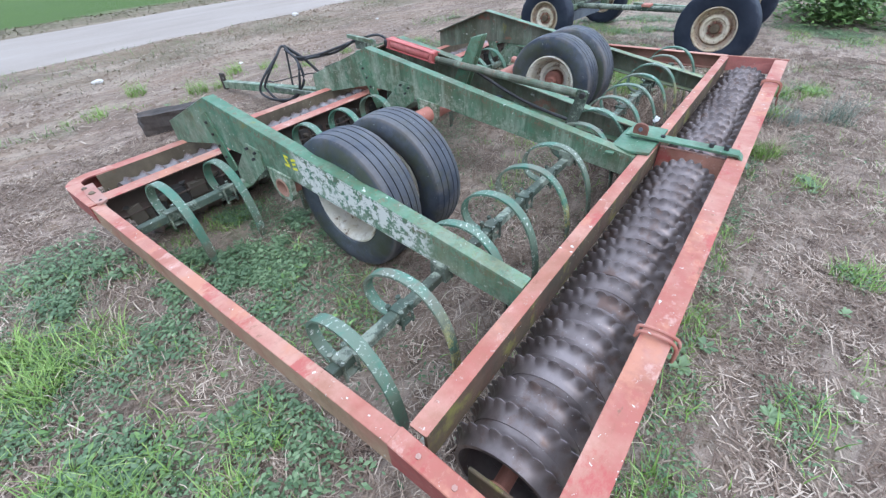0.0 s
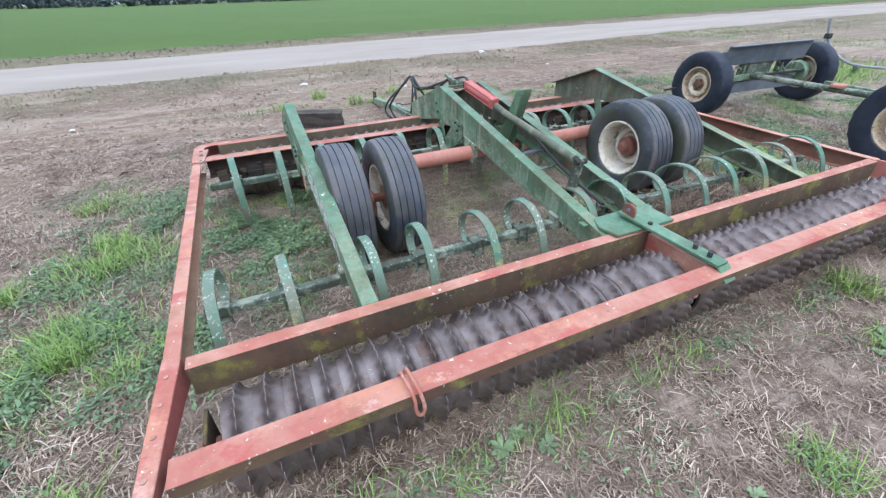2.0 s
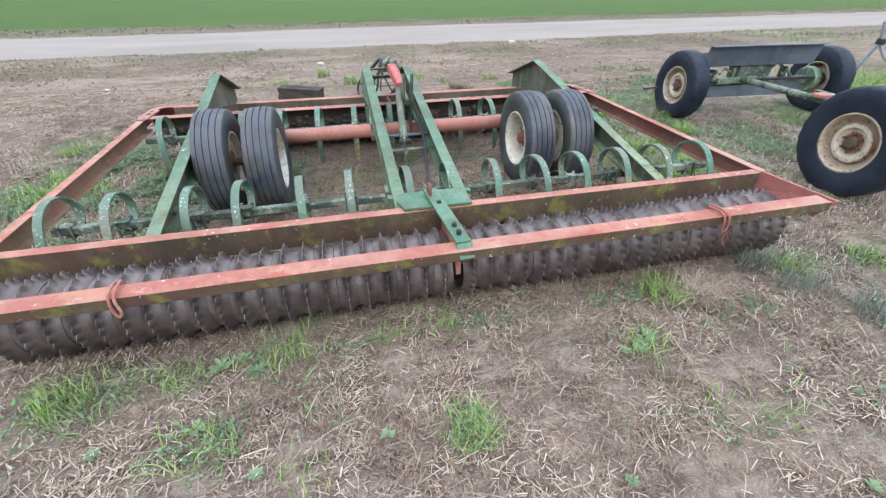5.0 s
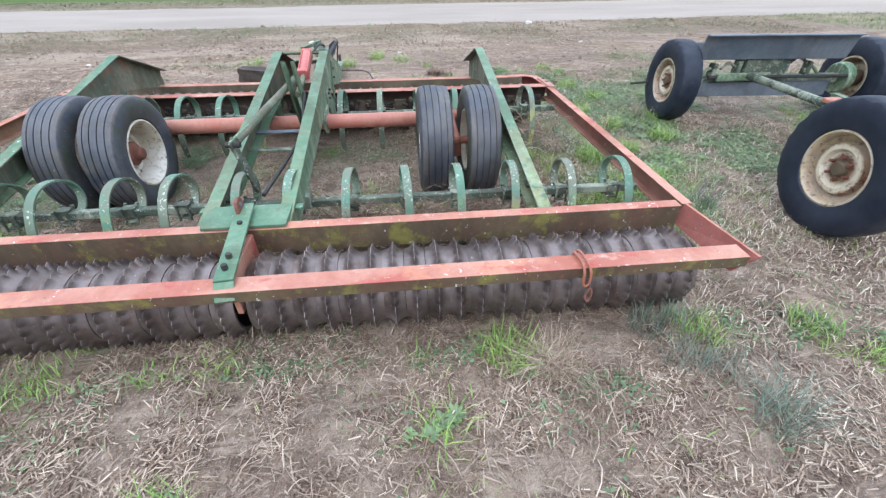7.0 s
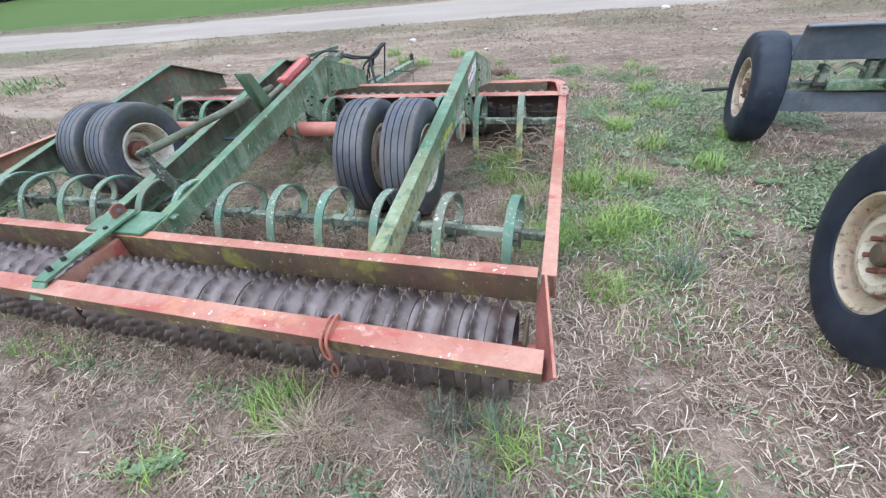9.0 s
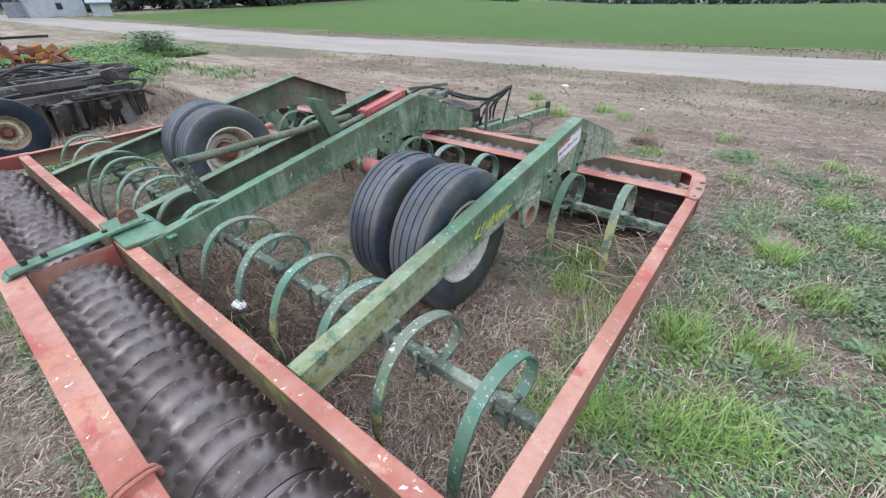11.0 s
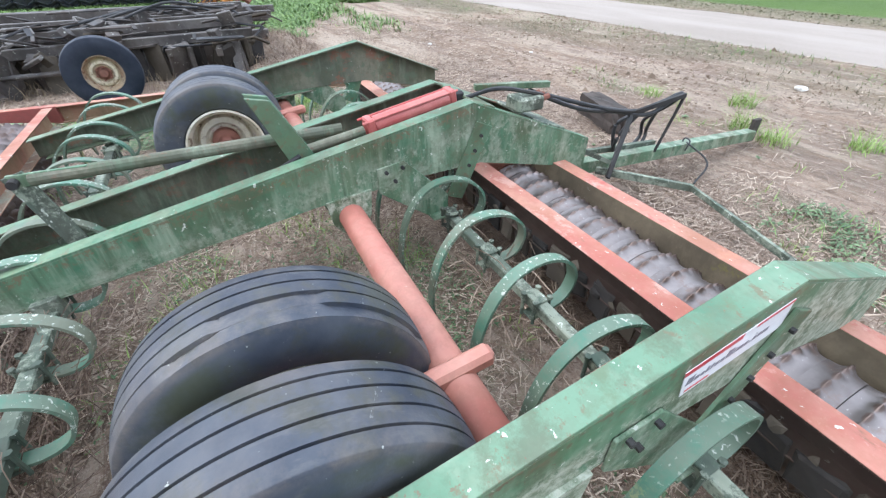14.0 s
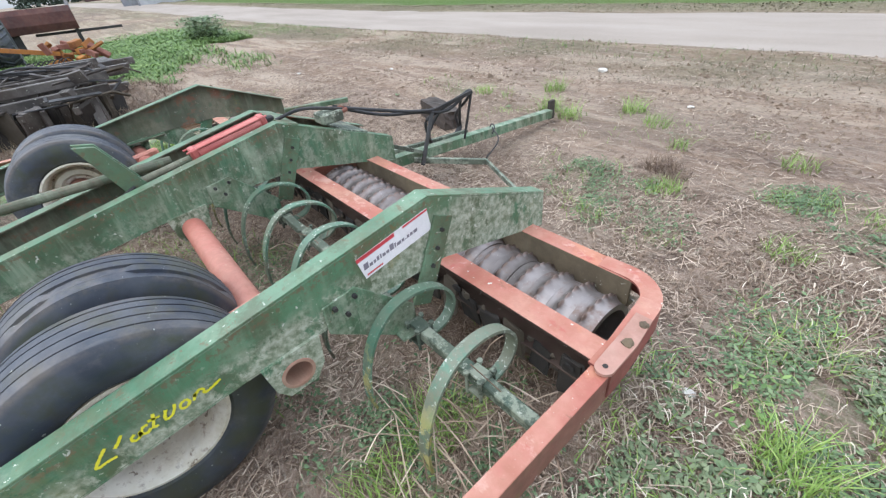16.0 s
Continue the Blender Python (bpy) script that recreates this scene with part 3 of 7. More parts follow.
def one_box(c, s, m=None, bevel=0.003):
    bm = bmesh.new()
    box(bm, c, s, m, bevel)
    return bm


def prism(bm, poly, a, b, axis="x", bevel=0.0):
    """A polygon in the plane across an axis, drawn out from a to b along it. poly: (y, z) for x, (x, z) for y, (x, y) for z."""
    put = {"x": lambda p, v: (v, p[0], p[1]), "y": lambda p, v: (p[0], v, p[1]), "z": lambda p, v: (p[0], p[1], v)}[axis]
    A, B = [bm.verts.new(put(p, a)) for p in poly], [bm.verts.new(put(p, b)) for p in poly]
    fs = [bm.faces.new(A), bm.faces.new(B[::-1])]
    n = len(poly)
    for i in range(n):
        fs.append(bm.faces.new((A[i], B[i], B[(i + 1) % n], A[(i + 1) % n])))
    if bevel:
        es = {e for f in fs for e in f.edges}
        bmesh.ops.bevel(bm, geom=list(es), offset=bevel, segments=1, affect='EDGES')
    return fs


def lathe(bm, prof, segs, c=(0, 0, 0), axis="x", closed=True, wob=None):
    """A profile of (along, radius) turned about an axis through c."""
    rows = []
    for i in range(segs):
        a = 2 * math.pi * i / segs
        row = []
        for j, (u, r) in enumerate(prof):
            r = r if wob is None else r + wob(j, i)
            p, q = r * math.cos(a), r * math.sin(a)
            row.append(bm.verts.new({"x": (c[0] + u, c[1] + p, c[2] + q), "y": (c[0] + p, c[1] + u, c[2] + q), "z": (c[0] + p, c[1] + q, c[2] + u)}[axis]))
        rows.append(row)
    m = len(prof)
    for i in range(segs):
        A, B = rows[i], rows[(i + 1) % segs]
        for j in range(m if closed else m - 1):
            bm.faces.new((A[j], A[(j + 1) % m], B[(j + 1) % m], B[j]))
    return bm


def rod(bm, a, b, r, segs=10, r2=None):
    """A round bar from a to b."""
    a, b = Vector(a), Vector(b)
    d = b - a
    m = Matrix.Translation((a + b) / 2) @ d.to_track_quat('Z', 'Y').to_matrix().to_4x4()
    return bmesh.ops.create_cone(bm, cap_ends=True, segments=segs, radius1=r, radius2=r if r2 is None else r2, depth=d.length, matrix=m)["verts"]


def one_rod(a, b, r, segs=12):
    bm = bmesh.new()
    rod(bm, a, b, r, segs)
    return bm


def bar(bm, a, b, w, h, up=(0, 0, 1), bevel=0.002):
    """A flat bar from a to b: w across, h along up."""
    a, b, up = Vector(a), Vector(b), Vector(up)
    y = (b - a).normalized()
    x = y.cross(up).normalized()
    z = x.cross(y)
    box(bm, (a + b) / 2, (w, (b - a).length, h), Matrix((x, y, z)).transposed(), bevel)


def one_bar(a, b, w, h, up=(0, 0, 1), bevel=0.002):
    bm = bmesh.new()
    bar(bm, a, b, w, h, up, bevel)
    return bm


def smooth_line(pts, n=8, loop=False):
    """A smooth line through the points."""
    P, out = [Vector(p) for p in pts], []
    k = len(P)
    for i in range(k if loop else k - 1):
        p1, p2 = P[i], P[(i + 1) % k]
        p0 = P[i - 1] if (i or loop) else p1 * 2 - p2
        p3 = P[(i + 2) % k] if (i + 2 < k or loop) else p2 * 2 - p1
        for s in range(n):
            t = s / n
            out.append(0.5 * (2 * p1 + (p2 - p0) * t + (2 * p0 - 5 * p1 + 4 * p2 - p3) * t * t + (3 * p1 - p0 - 3 * p2 + p3) * t ** 3))
    if not loop:
        out.append(P[-1])
    return out


def pipe(bm, pts, r, segs=8, n=6, loop=False):
    """A round hose or rod along a smooth line."""
    L = smooth_line(pts, n, loop)
    rings, ref = [], Vector((0.31, 0.17, 0.93)).normalized()
    for i, p in enumerate(L):
        d = (L[(i + 1) % len(L)] - L[i - 1]) if loop else (L[min(i + 1, len(L) - 1)] - L[max(i - 1, 0)])
        d.normalize()
        x = d.cross(ref).normalized()
        y = d.cross(x)
        rings.append([bm.verts.new(p + r * (math.cos(a) * x + math.sin(a) * y)) for a in (2 * math.pi * j / segs for j in range(segs))])
    for i in range(len(L) if loop else len(L) - 1):
        A, B = rings[i], rings[(i + 1) % len(L)]
        for j in range(segs):
            bm.faces.new((A[j], A[(j + 1) % segs], B[(j + 1) % segs], B[j]))
    if not loop:
        bm.faces.new(rings[0])
        bm.faces.new(rings[-1][::-1])
    return bm


def one_pipe(pts, r, segs=8, n=6, loop=False):
    return pipe(bmesh.new(), pts, r, segs, n, loop)


# ---- lie of the land ----
def hashed(ix, iy, seed):
    h = (ix.astype(np.int64) * 374761393 + iy.astype(np.int64) * 668265263 + seed * 974634) & 0xFFFFFFFF
    h = ((h ^ (h >> 13)) * 1274126177) & 0xFFFFFFFF
    return ((h ^ (h >> 16)) & 0xFFFF) / 65535.0


def vnoise(x, y, s, seed=0):
    """Smooth noise from 0 to 1 with cells s metres wide."""
    x, y = np.asarray(x, float) / s, np.asarray(y, float) / s
    ix, iy = np.floor(x), np.floor(y)
    fx, fy = x - ix, y - iy
    fx, fy = fx * fx * (3 - 2 * fx), fy * fy * (3 - 2 * fy)
    a, b, c, d = hashed(ix, iy, seed), hashed(ix + 1, iy, seed), hashed(ix, iy + 1, seed), hashed(ix + 1, iy + 1, seed)
    return (a * (1 - fx) + b * fx) * (1 - fy) + (c * (1 - fx) + d * fx) * fy


def fbm(x, y, s, seed=0, octaves=4):
    t, k, tot = 0.0, 1.0, 0.0
    for o in range(octaves):
        t, tot = t + k * vnoise(x, y, s / 2 ** o, seed + 7 * o), tot + k
        k *= 0.55
    return t / tot


def road_mid(x):
    """The middle of the road, which bends away at the west end."""
    x = np.asarray(x, float)
    return 12.33 + 0.045 * x - 0.035 * np.minimum(x + 12, 0) - 0.0006 * np.minimum(x + 12, 0) ** 2 * 0.6


def land(x, y):
    """Height of the ground."""
    x, y = np.asarray(x, float), np.asarray(y, float)
    near = 0.022 * (fbm(x, y, 1.1, 3) - 0.5) + 0.030 * (fbm(x, y, 4.0, 5) - 0.5)
    off = y - road_mid(x)
    ruts = np.clip((y - 4.2) / 1.5, 0, 1) * np.clip((-1.7 - off) / 0.8, 0, 1)
    wave = y - 0.04 * x + 0.25 * vnoise(x, y, 3.0, 11)
    near = near + ruts * (0.05 * (np.sin(wave * 5.2) * 0.5 * vnoise(x, y, 2.5, 12)) + 0.075 * (fbm(x, y, 0.5, 13, 3) - 0.5))
    bank = 0.10 * np.exp(-((off - 2.9) / 0.5) ** 2) * (0.5 + fbm(x, y, 0.9, 15)) + 0.03 * np.exp(-((off + 2.6) / 0.5) ** 2)
    mound = 0.30 * np.exp(-(((x + 3.7) / 1.3) ** 2 + ((y - 2.75) / 0.55) ** 2)) * (0.6 + 0.8 * fbm(x, y, 0.35, 17)) + 0.16 * np.exp(-(((x + 1.9) / 0.9) ** 2 + ((y - 2.9) / 0.5) ** 2)) * fbm(x, y, 0.4, 18)
    flat = np.clip((np.abs(off) - 2.0) / 0.5, 0, 1)
    # the fields fall away to the north and east and rise to the north-west and west
    turn = np.degrees(np.arctan2(y - 1.9, x - 4.9)) % 360
    slope = np.interp(turn, (0, 93, 100, 110, 121.7, 133, 145, 155, 165, 175, 190, 205, 360), (-0.0225, -0.0225, -0.0222, -0.0188, -0.0036, 0.0128, 0.0147, 0.0133, 0.0125, 0.012, 0.006, 0.0, -0.0225))
    away = np.clip(np.hypot(x - 2, y) - 22, 0, 2000)
    drop = np.where(slope < 0, slope * away * np.clip((y - 15) / 15, 0, 1), slope * np.minimum(away, 130))
    return near * np.maximum(flat, 0.15) + bank + mound + drop


GREEN = [(-0.67, 2.30, 0.42, 0.45, 0.95), (-0.72, 1.36, 0.36, 0.36, 1.0), (-1.15, 0.95, 0.5, 0.45, 0.6), (-0.2, 1.2, 0.2, 0.28, 0.7), (-0.5, 2.95, 0.35, 0.4, 0.6), (-0.9, 3.6, 0.6, 0.5, 0.45), (-0.9, 0.2, 0.7, 0.5, 0.5),
         (0.45, 2.6, 0.5, 0.38, 0.95), (0.6, 1.9, 0.55, 0.4, 0.55), (0.4, 1.4, 0.35, 0.3, 0.4),
         (2.1, 1.6, 1.0, 0.7, 0.24), (3.05, 1.6, 0.35, 0.3, 0.5), (3.3, 2.4, 0.9, 0.35, 0.5), (4.3, 2.45, 0.36, 0.40, 0.9), (4.62, 1.75, 0.16, 0.5, 0.9), (4.84, 1.4, 0.2, 0.3, 1.0), (5.0, 2.12, 0.34, 0.32, 1.0), (5.32, 1.66, 0.3, 0.22, 1.0), (5.65, 2.0, 0.3, 0.4, 0.95),
         (5.4, 1.9, 0.8, 1.2, 0.46), (6.3, 3.9, 0.9, 0.35, 0.8), (5.9, 4.6, 0.8, 0.3, 0.7), (7.0, 4.4, 0.7, 0.5, 0.7), (6.0, 3.0, 0.35, 0.5, 0.75), (8.9, 2.2, 0.5, 0.5, 0.9), (5.12, 2.75, 0.25, 0.45, 0.95), (5.45, 3.75, 0.55, 0.65, 0.9), (5.6, 4.2, 0.3, 0.4, 0.9), (5.5, 5.15, 0.5, 0.35, 0.75), (4.95, 5.45, 0.4, 0.25, 0.75), (4.78, 3.15, 0.2, 0.35, 0.8), (3.35, 4.85, 0.35, 0.35, 0.7), (4.0, 5.02, 0.18, 0.12, 0.9), (4.0, 4.5, 0.5, 0.3, 0.4),
         (7.5, 6.3, 0.8, 0.35, 0.9), (7.4, 5.0, 0.9, 0.6, 0.6), (8.6, 2.4, 1.4, 1.1, 0.6), (5.34, -0.1, 0.16, 0.14, 0.95), (5.58, -0.3, 0.2, 0.16, 0.9), (4.72, -0.02, 0.3, 0.16, 0.8), (4.19, -0.28, 0.3, 0.12, 0.6), (3.68, -0.06, 0.28, 0.14, 0.85), (3.3, -0.42, 0.16, 0.10, 0.7),
         (1.1, -0.52, 0.22, 0.16, 0.8), (0.48, -0.15, 0.3, 0.2, 0.55), (0.85, -0.12, 0.25, 0.12, 0.5), (2.26, -0.70, 0.12, 0.1, 0.9), (0.1, -0.8, 0.8, 0.5, 0.18), (2.6, -0.06, 2.4, 0.07, 0.4), (0.42, 6.2, 0.45, 0.22, 0.9), (-0.2, 6.6, 0.5, 0.25, 0.7), (2.2, 6.1, 0.5, 0.2, 0.6), (9.6, -0.6, 1.4, 1.0, 0.9), (10.1, 3.9, 0.9, 0.6, 0.9),
         (-12.0, 4.3, 4.2, 1.3, 0.95), (-7.8, 3.3, 1.5, 0.8, 0.9), (-15.0, 5.6, 3.0, 1.2, 0.8), (-6.5, 5.2, 3.0, 0.9, 0.25), (-5.6, 3.2, 0.8, 0.5, 0.5), (-9.5, 0.4, 2.5, 1.9, 0.9), (-12.5, -0.5, 4.0, 3.2, 0.9), (12.0, 6.0, 2.0, 1.5, 0.7), (11.5, 2.6, 2.5, 1.5, 0.6), (6.6, 1.9, 0.8, 0.5, 0.5)]


def greenness(x, y):
    """How weedy the ground is, 0 to 1."""
    x, y = np.asarray(x, float), np.asarray(y, float)
    g = np.zeros(np.broadcast(x, y).shape)
    for cx, cy, rx, ry, k in GREEN:
        g = np.maximum(g, k * np.exp(-(((x - cx) / rx) ** 2 + ((y - cy) / ry) ** 2) ** 1.3))
    g = np.maximum(g, 0.16 * np.clip((fbm(x, y, 1.6, 41) - 0.5) * 6, 0, 1))
    off = y - road_mid(x)
    g = np.maximum(g, 0.55 * np.exp(-((off + 2.9) / 0.8) ** 2) * (0.3 + vnoise(x, y, 2.0, 43)))
    g = np.maximum(g, np.where(np.hypot(x - 2, y - 2) > 14, 0.9 * np.clip((fbm(x, y, 6, 44) - 0.28) * 4, 0, 1), 0))
    return np.clip(g * (0.35 + 1.3 * fbm(x, y, 0.45, 42, 3)), 0, 1)


def strawy(x, y):
    """How much the ground is covered with chopped straw."""
    x, y = np.asarray(x, float), np.asarray(y, float)
    s = 1 - np.clip((y - 4.4 - 0.8 * vnoise(x, y, 1.2, 51)) / 1.2, 0, 1) * 0.75
    s = s * (1 - 0.85 * np.clip((-1.5 - x) / 0.6, 0, 1) * np.clip((y - 0.4) / 1.0, 0, 1))
    return np.clip(s * (0.45 + 1.0 * fbm(x, y, 0.7, 52, 3)), 0, 1)


def spaced(lo, hi, step, far, grow=1.14):
    """Grid lines: even between lo and hi, then wider and wider out to far."""
    mid = list(np.arange(lo, hi + step / 2, step))
    out, d, up = [], step, hi
    while up < far:
        d *= grow
        up += d
        out.append(up)
    d, dn, low = step, lo, []
    while dn > -far:
        d *= grow
        dn -= d
        low.append(dn)
    return np.array(low[::-1] + mid + out)


gx, gy = spaced(-5.0, 11.0, 0.075, 900), spaced(-3.6, 11.5, 0.075, 900)
X, Y = np.meshgrid(gx, gy)
off = Y - road_mid(X)
crop = np.clip((off - 3.1 - 0.6 * vnoise(X, Y, 1.3, 61)) / 0.8, 0, 1) * np.clip((X + 60 + (Y - 14) * 0.2) / 8, 0, 1)
bank = np.exp(-((off - 2.9) / 0.75) ** 2)
nx, ny = len(gx), len(gy)
idx = np.arange(nx * ny).reshape(ny, nx)
quads = np.stack([idx[:-1, :-1], idx[:-1, 1:], idx[1:, 1:], idx[1:, :-1]], -1).reshape(-1)
me = raw_mesh("ground", np.stack([X, Y, land(X, Y)], -1).reshape(-1, 3), quads, 4, M["ground"],
              {"green": np.maximum(greenness(X, Y), 0.85 * bank).ravel(), "straw": np.maximum(strawy(X, Y), bank * 0.3).ravel(), "crop": crop.ravel(), "bank": np.clip(np.exp(-((off - 2.75) / 0.8) ** 2) + 0.75 * np.exp(-((off + 3.5) / 1.2) ** 2) * np.clip(3.0 * fbm(X, Y, 1.5, 101) - 0.85, 0, 1), 0, 1).ravel()}, True)
ground = tagged(new("ground", me), "brown stubble ground with straw, weeds and wheel tracks beside a green field", "ground", kind="structure")

rx = spaced(-30, 60, 0.5, 500)
rv, n_across = [], 9
for j in range(n_across):
    o = -2.2 + 4.1 * j / (n_across - 1)
    edge = (j in (0, n_across - 1)) * 0.35 * (vnoise(rx, rx * 0 + j, 0.9, 71) - 0.5)
    yy = road_mid(rx) + o + edge
    zz = land(rx, yy) + (0.03 if 0 < j < n_across - 1 else 0.004) + 0.02 * (1 - (o / 2.2) ** 2)
    rv.append(np.stack([rx, yy, zz], -1))
rv = np.stack(rv)
idx = np.arange(n_across * len(rx)).reshape(n_across, len(rx))
quads = np.stack([idx[:-1, :-1], idx[:-1, 1:], idx[1:, 1:], idx[1:, :-1]], -1).reshape(-1)
tagged(new("road", raw_mesh("road", rv.reshape(-1, 3), quads, 4, M["road"], None, True)), "pale gravel farm road along a green field", "road", kind="structure")


# ---- roller harrow with spring tines ----
W, TOP = 4.83, 0.47
harrow = thing("roller_harrow", (2.42, 1.7, 0), "old red and green roller harrow with spring tines standing on stubble", "farm implement")


def put(name, me, parent, m, label=""):
    """A part on shared mesh data at the pose m."""
    ob = part(name, me, None, parent, label)
    ob.matrix_basis = m
    return ob


def shared(name, bm, material, smooth=False):
    bmesh.ops.recalc_face_normals(bm, faces=bm.faces)
    me = bpy.data.meshes.new(name)
    bm.to_mesh(me)
    bm.free()
    if smooth:
        me.polygons.foreach_set("use_smooth", [True] * len(me.polygons))
        me.set_sharp_from_angle(angle=radians(38))
    me.materials.append(material)
    return me


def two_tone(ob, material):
    """Upright faces, and all below the top, take the second, darker paint."""
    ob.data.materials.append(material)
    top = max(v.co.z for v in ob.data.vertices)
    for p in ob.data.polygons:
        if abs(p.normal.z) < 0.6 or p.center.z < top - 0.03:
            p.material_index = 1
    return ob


def channel_x(name, x0, x1, y0, y1, z1, h, open_to, label="", side_paint=None):
    """A channel iron along x: web on one side, flanges above and below. open_to: +1 opens towards +y."""
    t, bm = 0.009, bmesh.new()
    web = y0 if open_to > 0 else y1
    poly = [(web, z1 - h), (web + open_to * (y1 - y0), z1 - h), (web + open_to * (y1 - y0), z1 - h + t), (web + open_to * t, z1 - h + t),
            (web + open_to * t, z1 - t), (web + open_to * (y1 - y0), z1 - t), (web + open_to * (y1 - y0), z1), (web, z1)]
    prism(bm, poly, x0, x1, "x", 0.002)
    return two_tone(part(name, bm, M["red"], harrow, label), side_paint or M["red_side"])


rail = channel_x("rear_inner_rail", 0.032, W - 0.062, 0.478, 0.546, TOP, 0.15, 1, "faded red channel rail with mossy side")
rail.data.materials.append(M["red_worn_lit"])
rail.data.materials.append(M["flange"])
for p in rail.data.polygons:
    if p.center.z < TOP - 0.02 and (p.normal.y > 0.6 or p.normal.z > 0.6):
        p.material_index = 2 if p.normal.z < 0.6 else 3
channel_x("front_inner_rail", 0.04, W - 0.07, 2.875, 2.98, 0.475, 0.15, -1, "faded red channel rail with a dark brown side and mud clods", M["rail_dark"])
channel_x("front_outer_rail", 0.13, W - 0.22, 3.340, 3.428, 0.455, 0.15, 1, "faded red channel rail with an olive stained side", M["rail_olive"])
bm = bmesh.new()
prism(bm, [(0.0, TOP - 0.060), (0.012, TOP - 0.064), (0.012, TOP - 0.012), (0.09, TOP - 0.012), (0.09, TOP - 0.055), (0.102, TOP - 0.055), (0.102, TOP), (0.0, TOP)], 0.01, W - 0.005, "x", 0.002)
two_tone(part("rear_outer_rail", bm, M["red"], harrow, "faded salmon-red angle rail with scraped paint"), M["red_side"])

def lean_in(ob, side):
    """The right side rail runs slightly inwards towards the front."""
    if side == "right":
        for v in ob.data.vertices:
            y = v.co.y
            v.co.x -= 0.045 * min(max((y - 0.5) / 2.4, 0), 1) + 0.055 * min(max((y - 2.95) / 0.45, 0), 1)
    return ob


for side, x0 in (("left", 0.0), ("right", W)):
    s = 1 if side == "left" else -1
    bm = bmesh.new()
    o, i = (-0.05, 0.012) if side == "left" else (W + 0.016, W - 0.048)
    poly = [(o, TOP - 0.13), (i, TOP - 0.13), (i, TOP - 0.121), (o + s * 0.009, TOP - 0.121), (o + s * 0.009, TOP - 0.009), (i, TOP - 0.009), (i, TOP), (o, TOP)]
    prism(bm, poly, 0.50, 2.97, "y", 0.002)
    two_tone(lean_in(part("side_rail", bm, M["red"], harrow, "faded red channel side rail"), side), M["red_in"] if side == "right" else M["red_worn_lit"])
    bm = bmesh.new()
    lean = -0.03 * s
    A = [(o - s * 0.002, 0.56), (i + s * 0.004, 0.56), (x0 + s * 0.012 + lean, -0.012), (x0 - s * 0.045 + lean, -0.012)]
    lo = [bm.verts.new((p[0], p[1], TOP - (0.125 if p[1] > 0.3 else 0.05))) for p in A]
    hi = [bm.verts.new((p[0], p[1], TOP + 0.004)) for p in A]
    for i in range(4):
        bm.faces.new((lo[i], lo[(i + 1) % 4], hi[(i + 1) % 4], hi[i]))
    bm.faces.new(hi)
    bm.faces.new(lo[::-1])
    bmesh.ops.bevel(bm, geom=bm.edges[:], offset=0.003, segments=1, affect='EDGES')
    if side == "right":
        bm.free()
        bm = bmesh.new()
        B = [((4.795, 0.50), (4.768, 0.50)), ((4.862, -0.012), (4.800, 0.045))]
        vs = [[bm.verts.new((hx, y_, TOP + 0.004)), bm.verts.new((hx + 0.013, y_, TOP + 0.004)), bm.verts.new((lx_ + 0.013, ly_, TOP - 0.125)), bm.verts.new((lx_, ly_, TOP - 0.125))] for (hx, y_), (lx_, ly_) in B]
        for i in range(4):
            bm.faces.new((vs[0][i], vs[0][(i + 1) % 4], vs[1][(i + 1) % 4], vs[1][i]))
        bm.faces.new(vs[0])
        bm.faces.new(vs[1][::-1])
        bmesh.ops.bevel(bm, geom=bm.edges[:], offset=0.003, segments=1, affect='EDGES')
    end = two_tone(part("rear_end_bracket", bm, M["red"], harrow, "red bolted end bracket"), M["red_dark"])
    for by in (0.05, 0.2, 0.33, 0.46) if side == "left" else ():
        part("bolt", one_rod((x0 - s * 0.02 + lean * (1 - by / 0.56), by, TOP), (x0 - s * 0.02 + lean * (1 - by / 0.56), by, TOP + 0.008), 0.009, 6), M["strap"], end)
    # curved front corner
    bm = bmesh.new()
    c0 = o + s * 0.036
    path = [Vector((c0, 2.86, 0)), Vector((c0, 3.0, 0))] + [Vector((c0 + s * 0.15 - s * 0.15 * math.cos(a), 3.235 + 0.15 * math.sin(a), 0)) for a in np.linspace(0, math.pi / 2, 11)] + [Vector((c0 + s * 0.26, 3.385, 0))]
    rings = []
    for i, p in enumerate(path):
        d = (path[min(i + 1, len(path) - 1)] - path[max(i - 1, 0)]).normalized()
        nrm = Vector((-d.y, d.x, 0)) * s
        top = TOP + 0.008 - 0.020 * i / (len(path) - 1)
        rings.append([bm.verts.new((p + nrm * a) + Vector((0, 0, b))) for a, b in ((0.042, top), (-0.040, top), (-0.040, top - 0.01), (0.030, top - 0.01), (0.030, top - 0.11), (0.042, top - 0.11))])
    for A, B in zip(rings, rings[1:]):
        for j in range(6):
            bm.faces.new((A[j], A[(j + 1) % 6], B[(j + 1) % 6], B[j]))
    bm.faces.new(rings[0])
    bm.faces.new(rings[-1][::-1])
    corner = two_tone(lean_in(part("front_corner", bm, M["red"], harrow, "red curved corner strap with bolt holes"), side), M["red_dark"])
    # flat strap with a rounded end laid over the joint, its bolts rusted to lumps
    cx = 4.777 if side == "right" else 0.012
    bm = bmesh.new()
    edge = [(0.031 * math.cos(a), 2.872 + 0.034 * math.sin(a)) for a in np.linspace(math.pi, 2 * math.pi, 9)] + [(0.033, 3.02), (0.020, 3.16), (-0.040, 3.16), (-0.034, 3.02)]
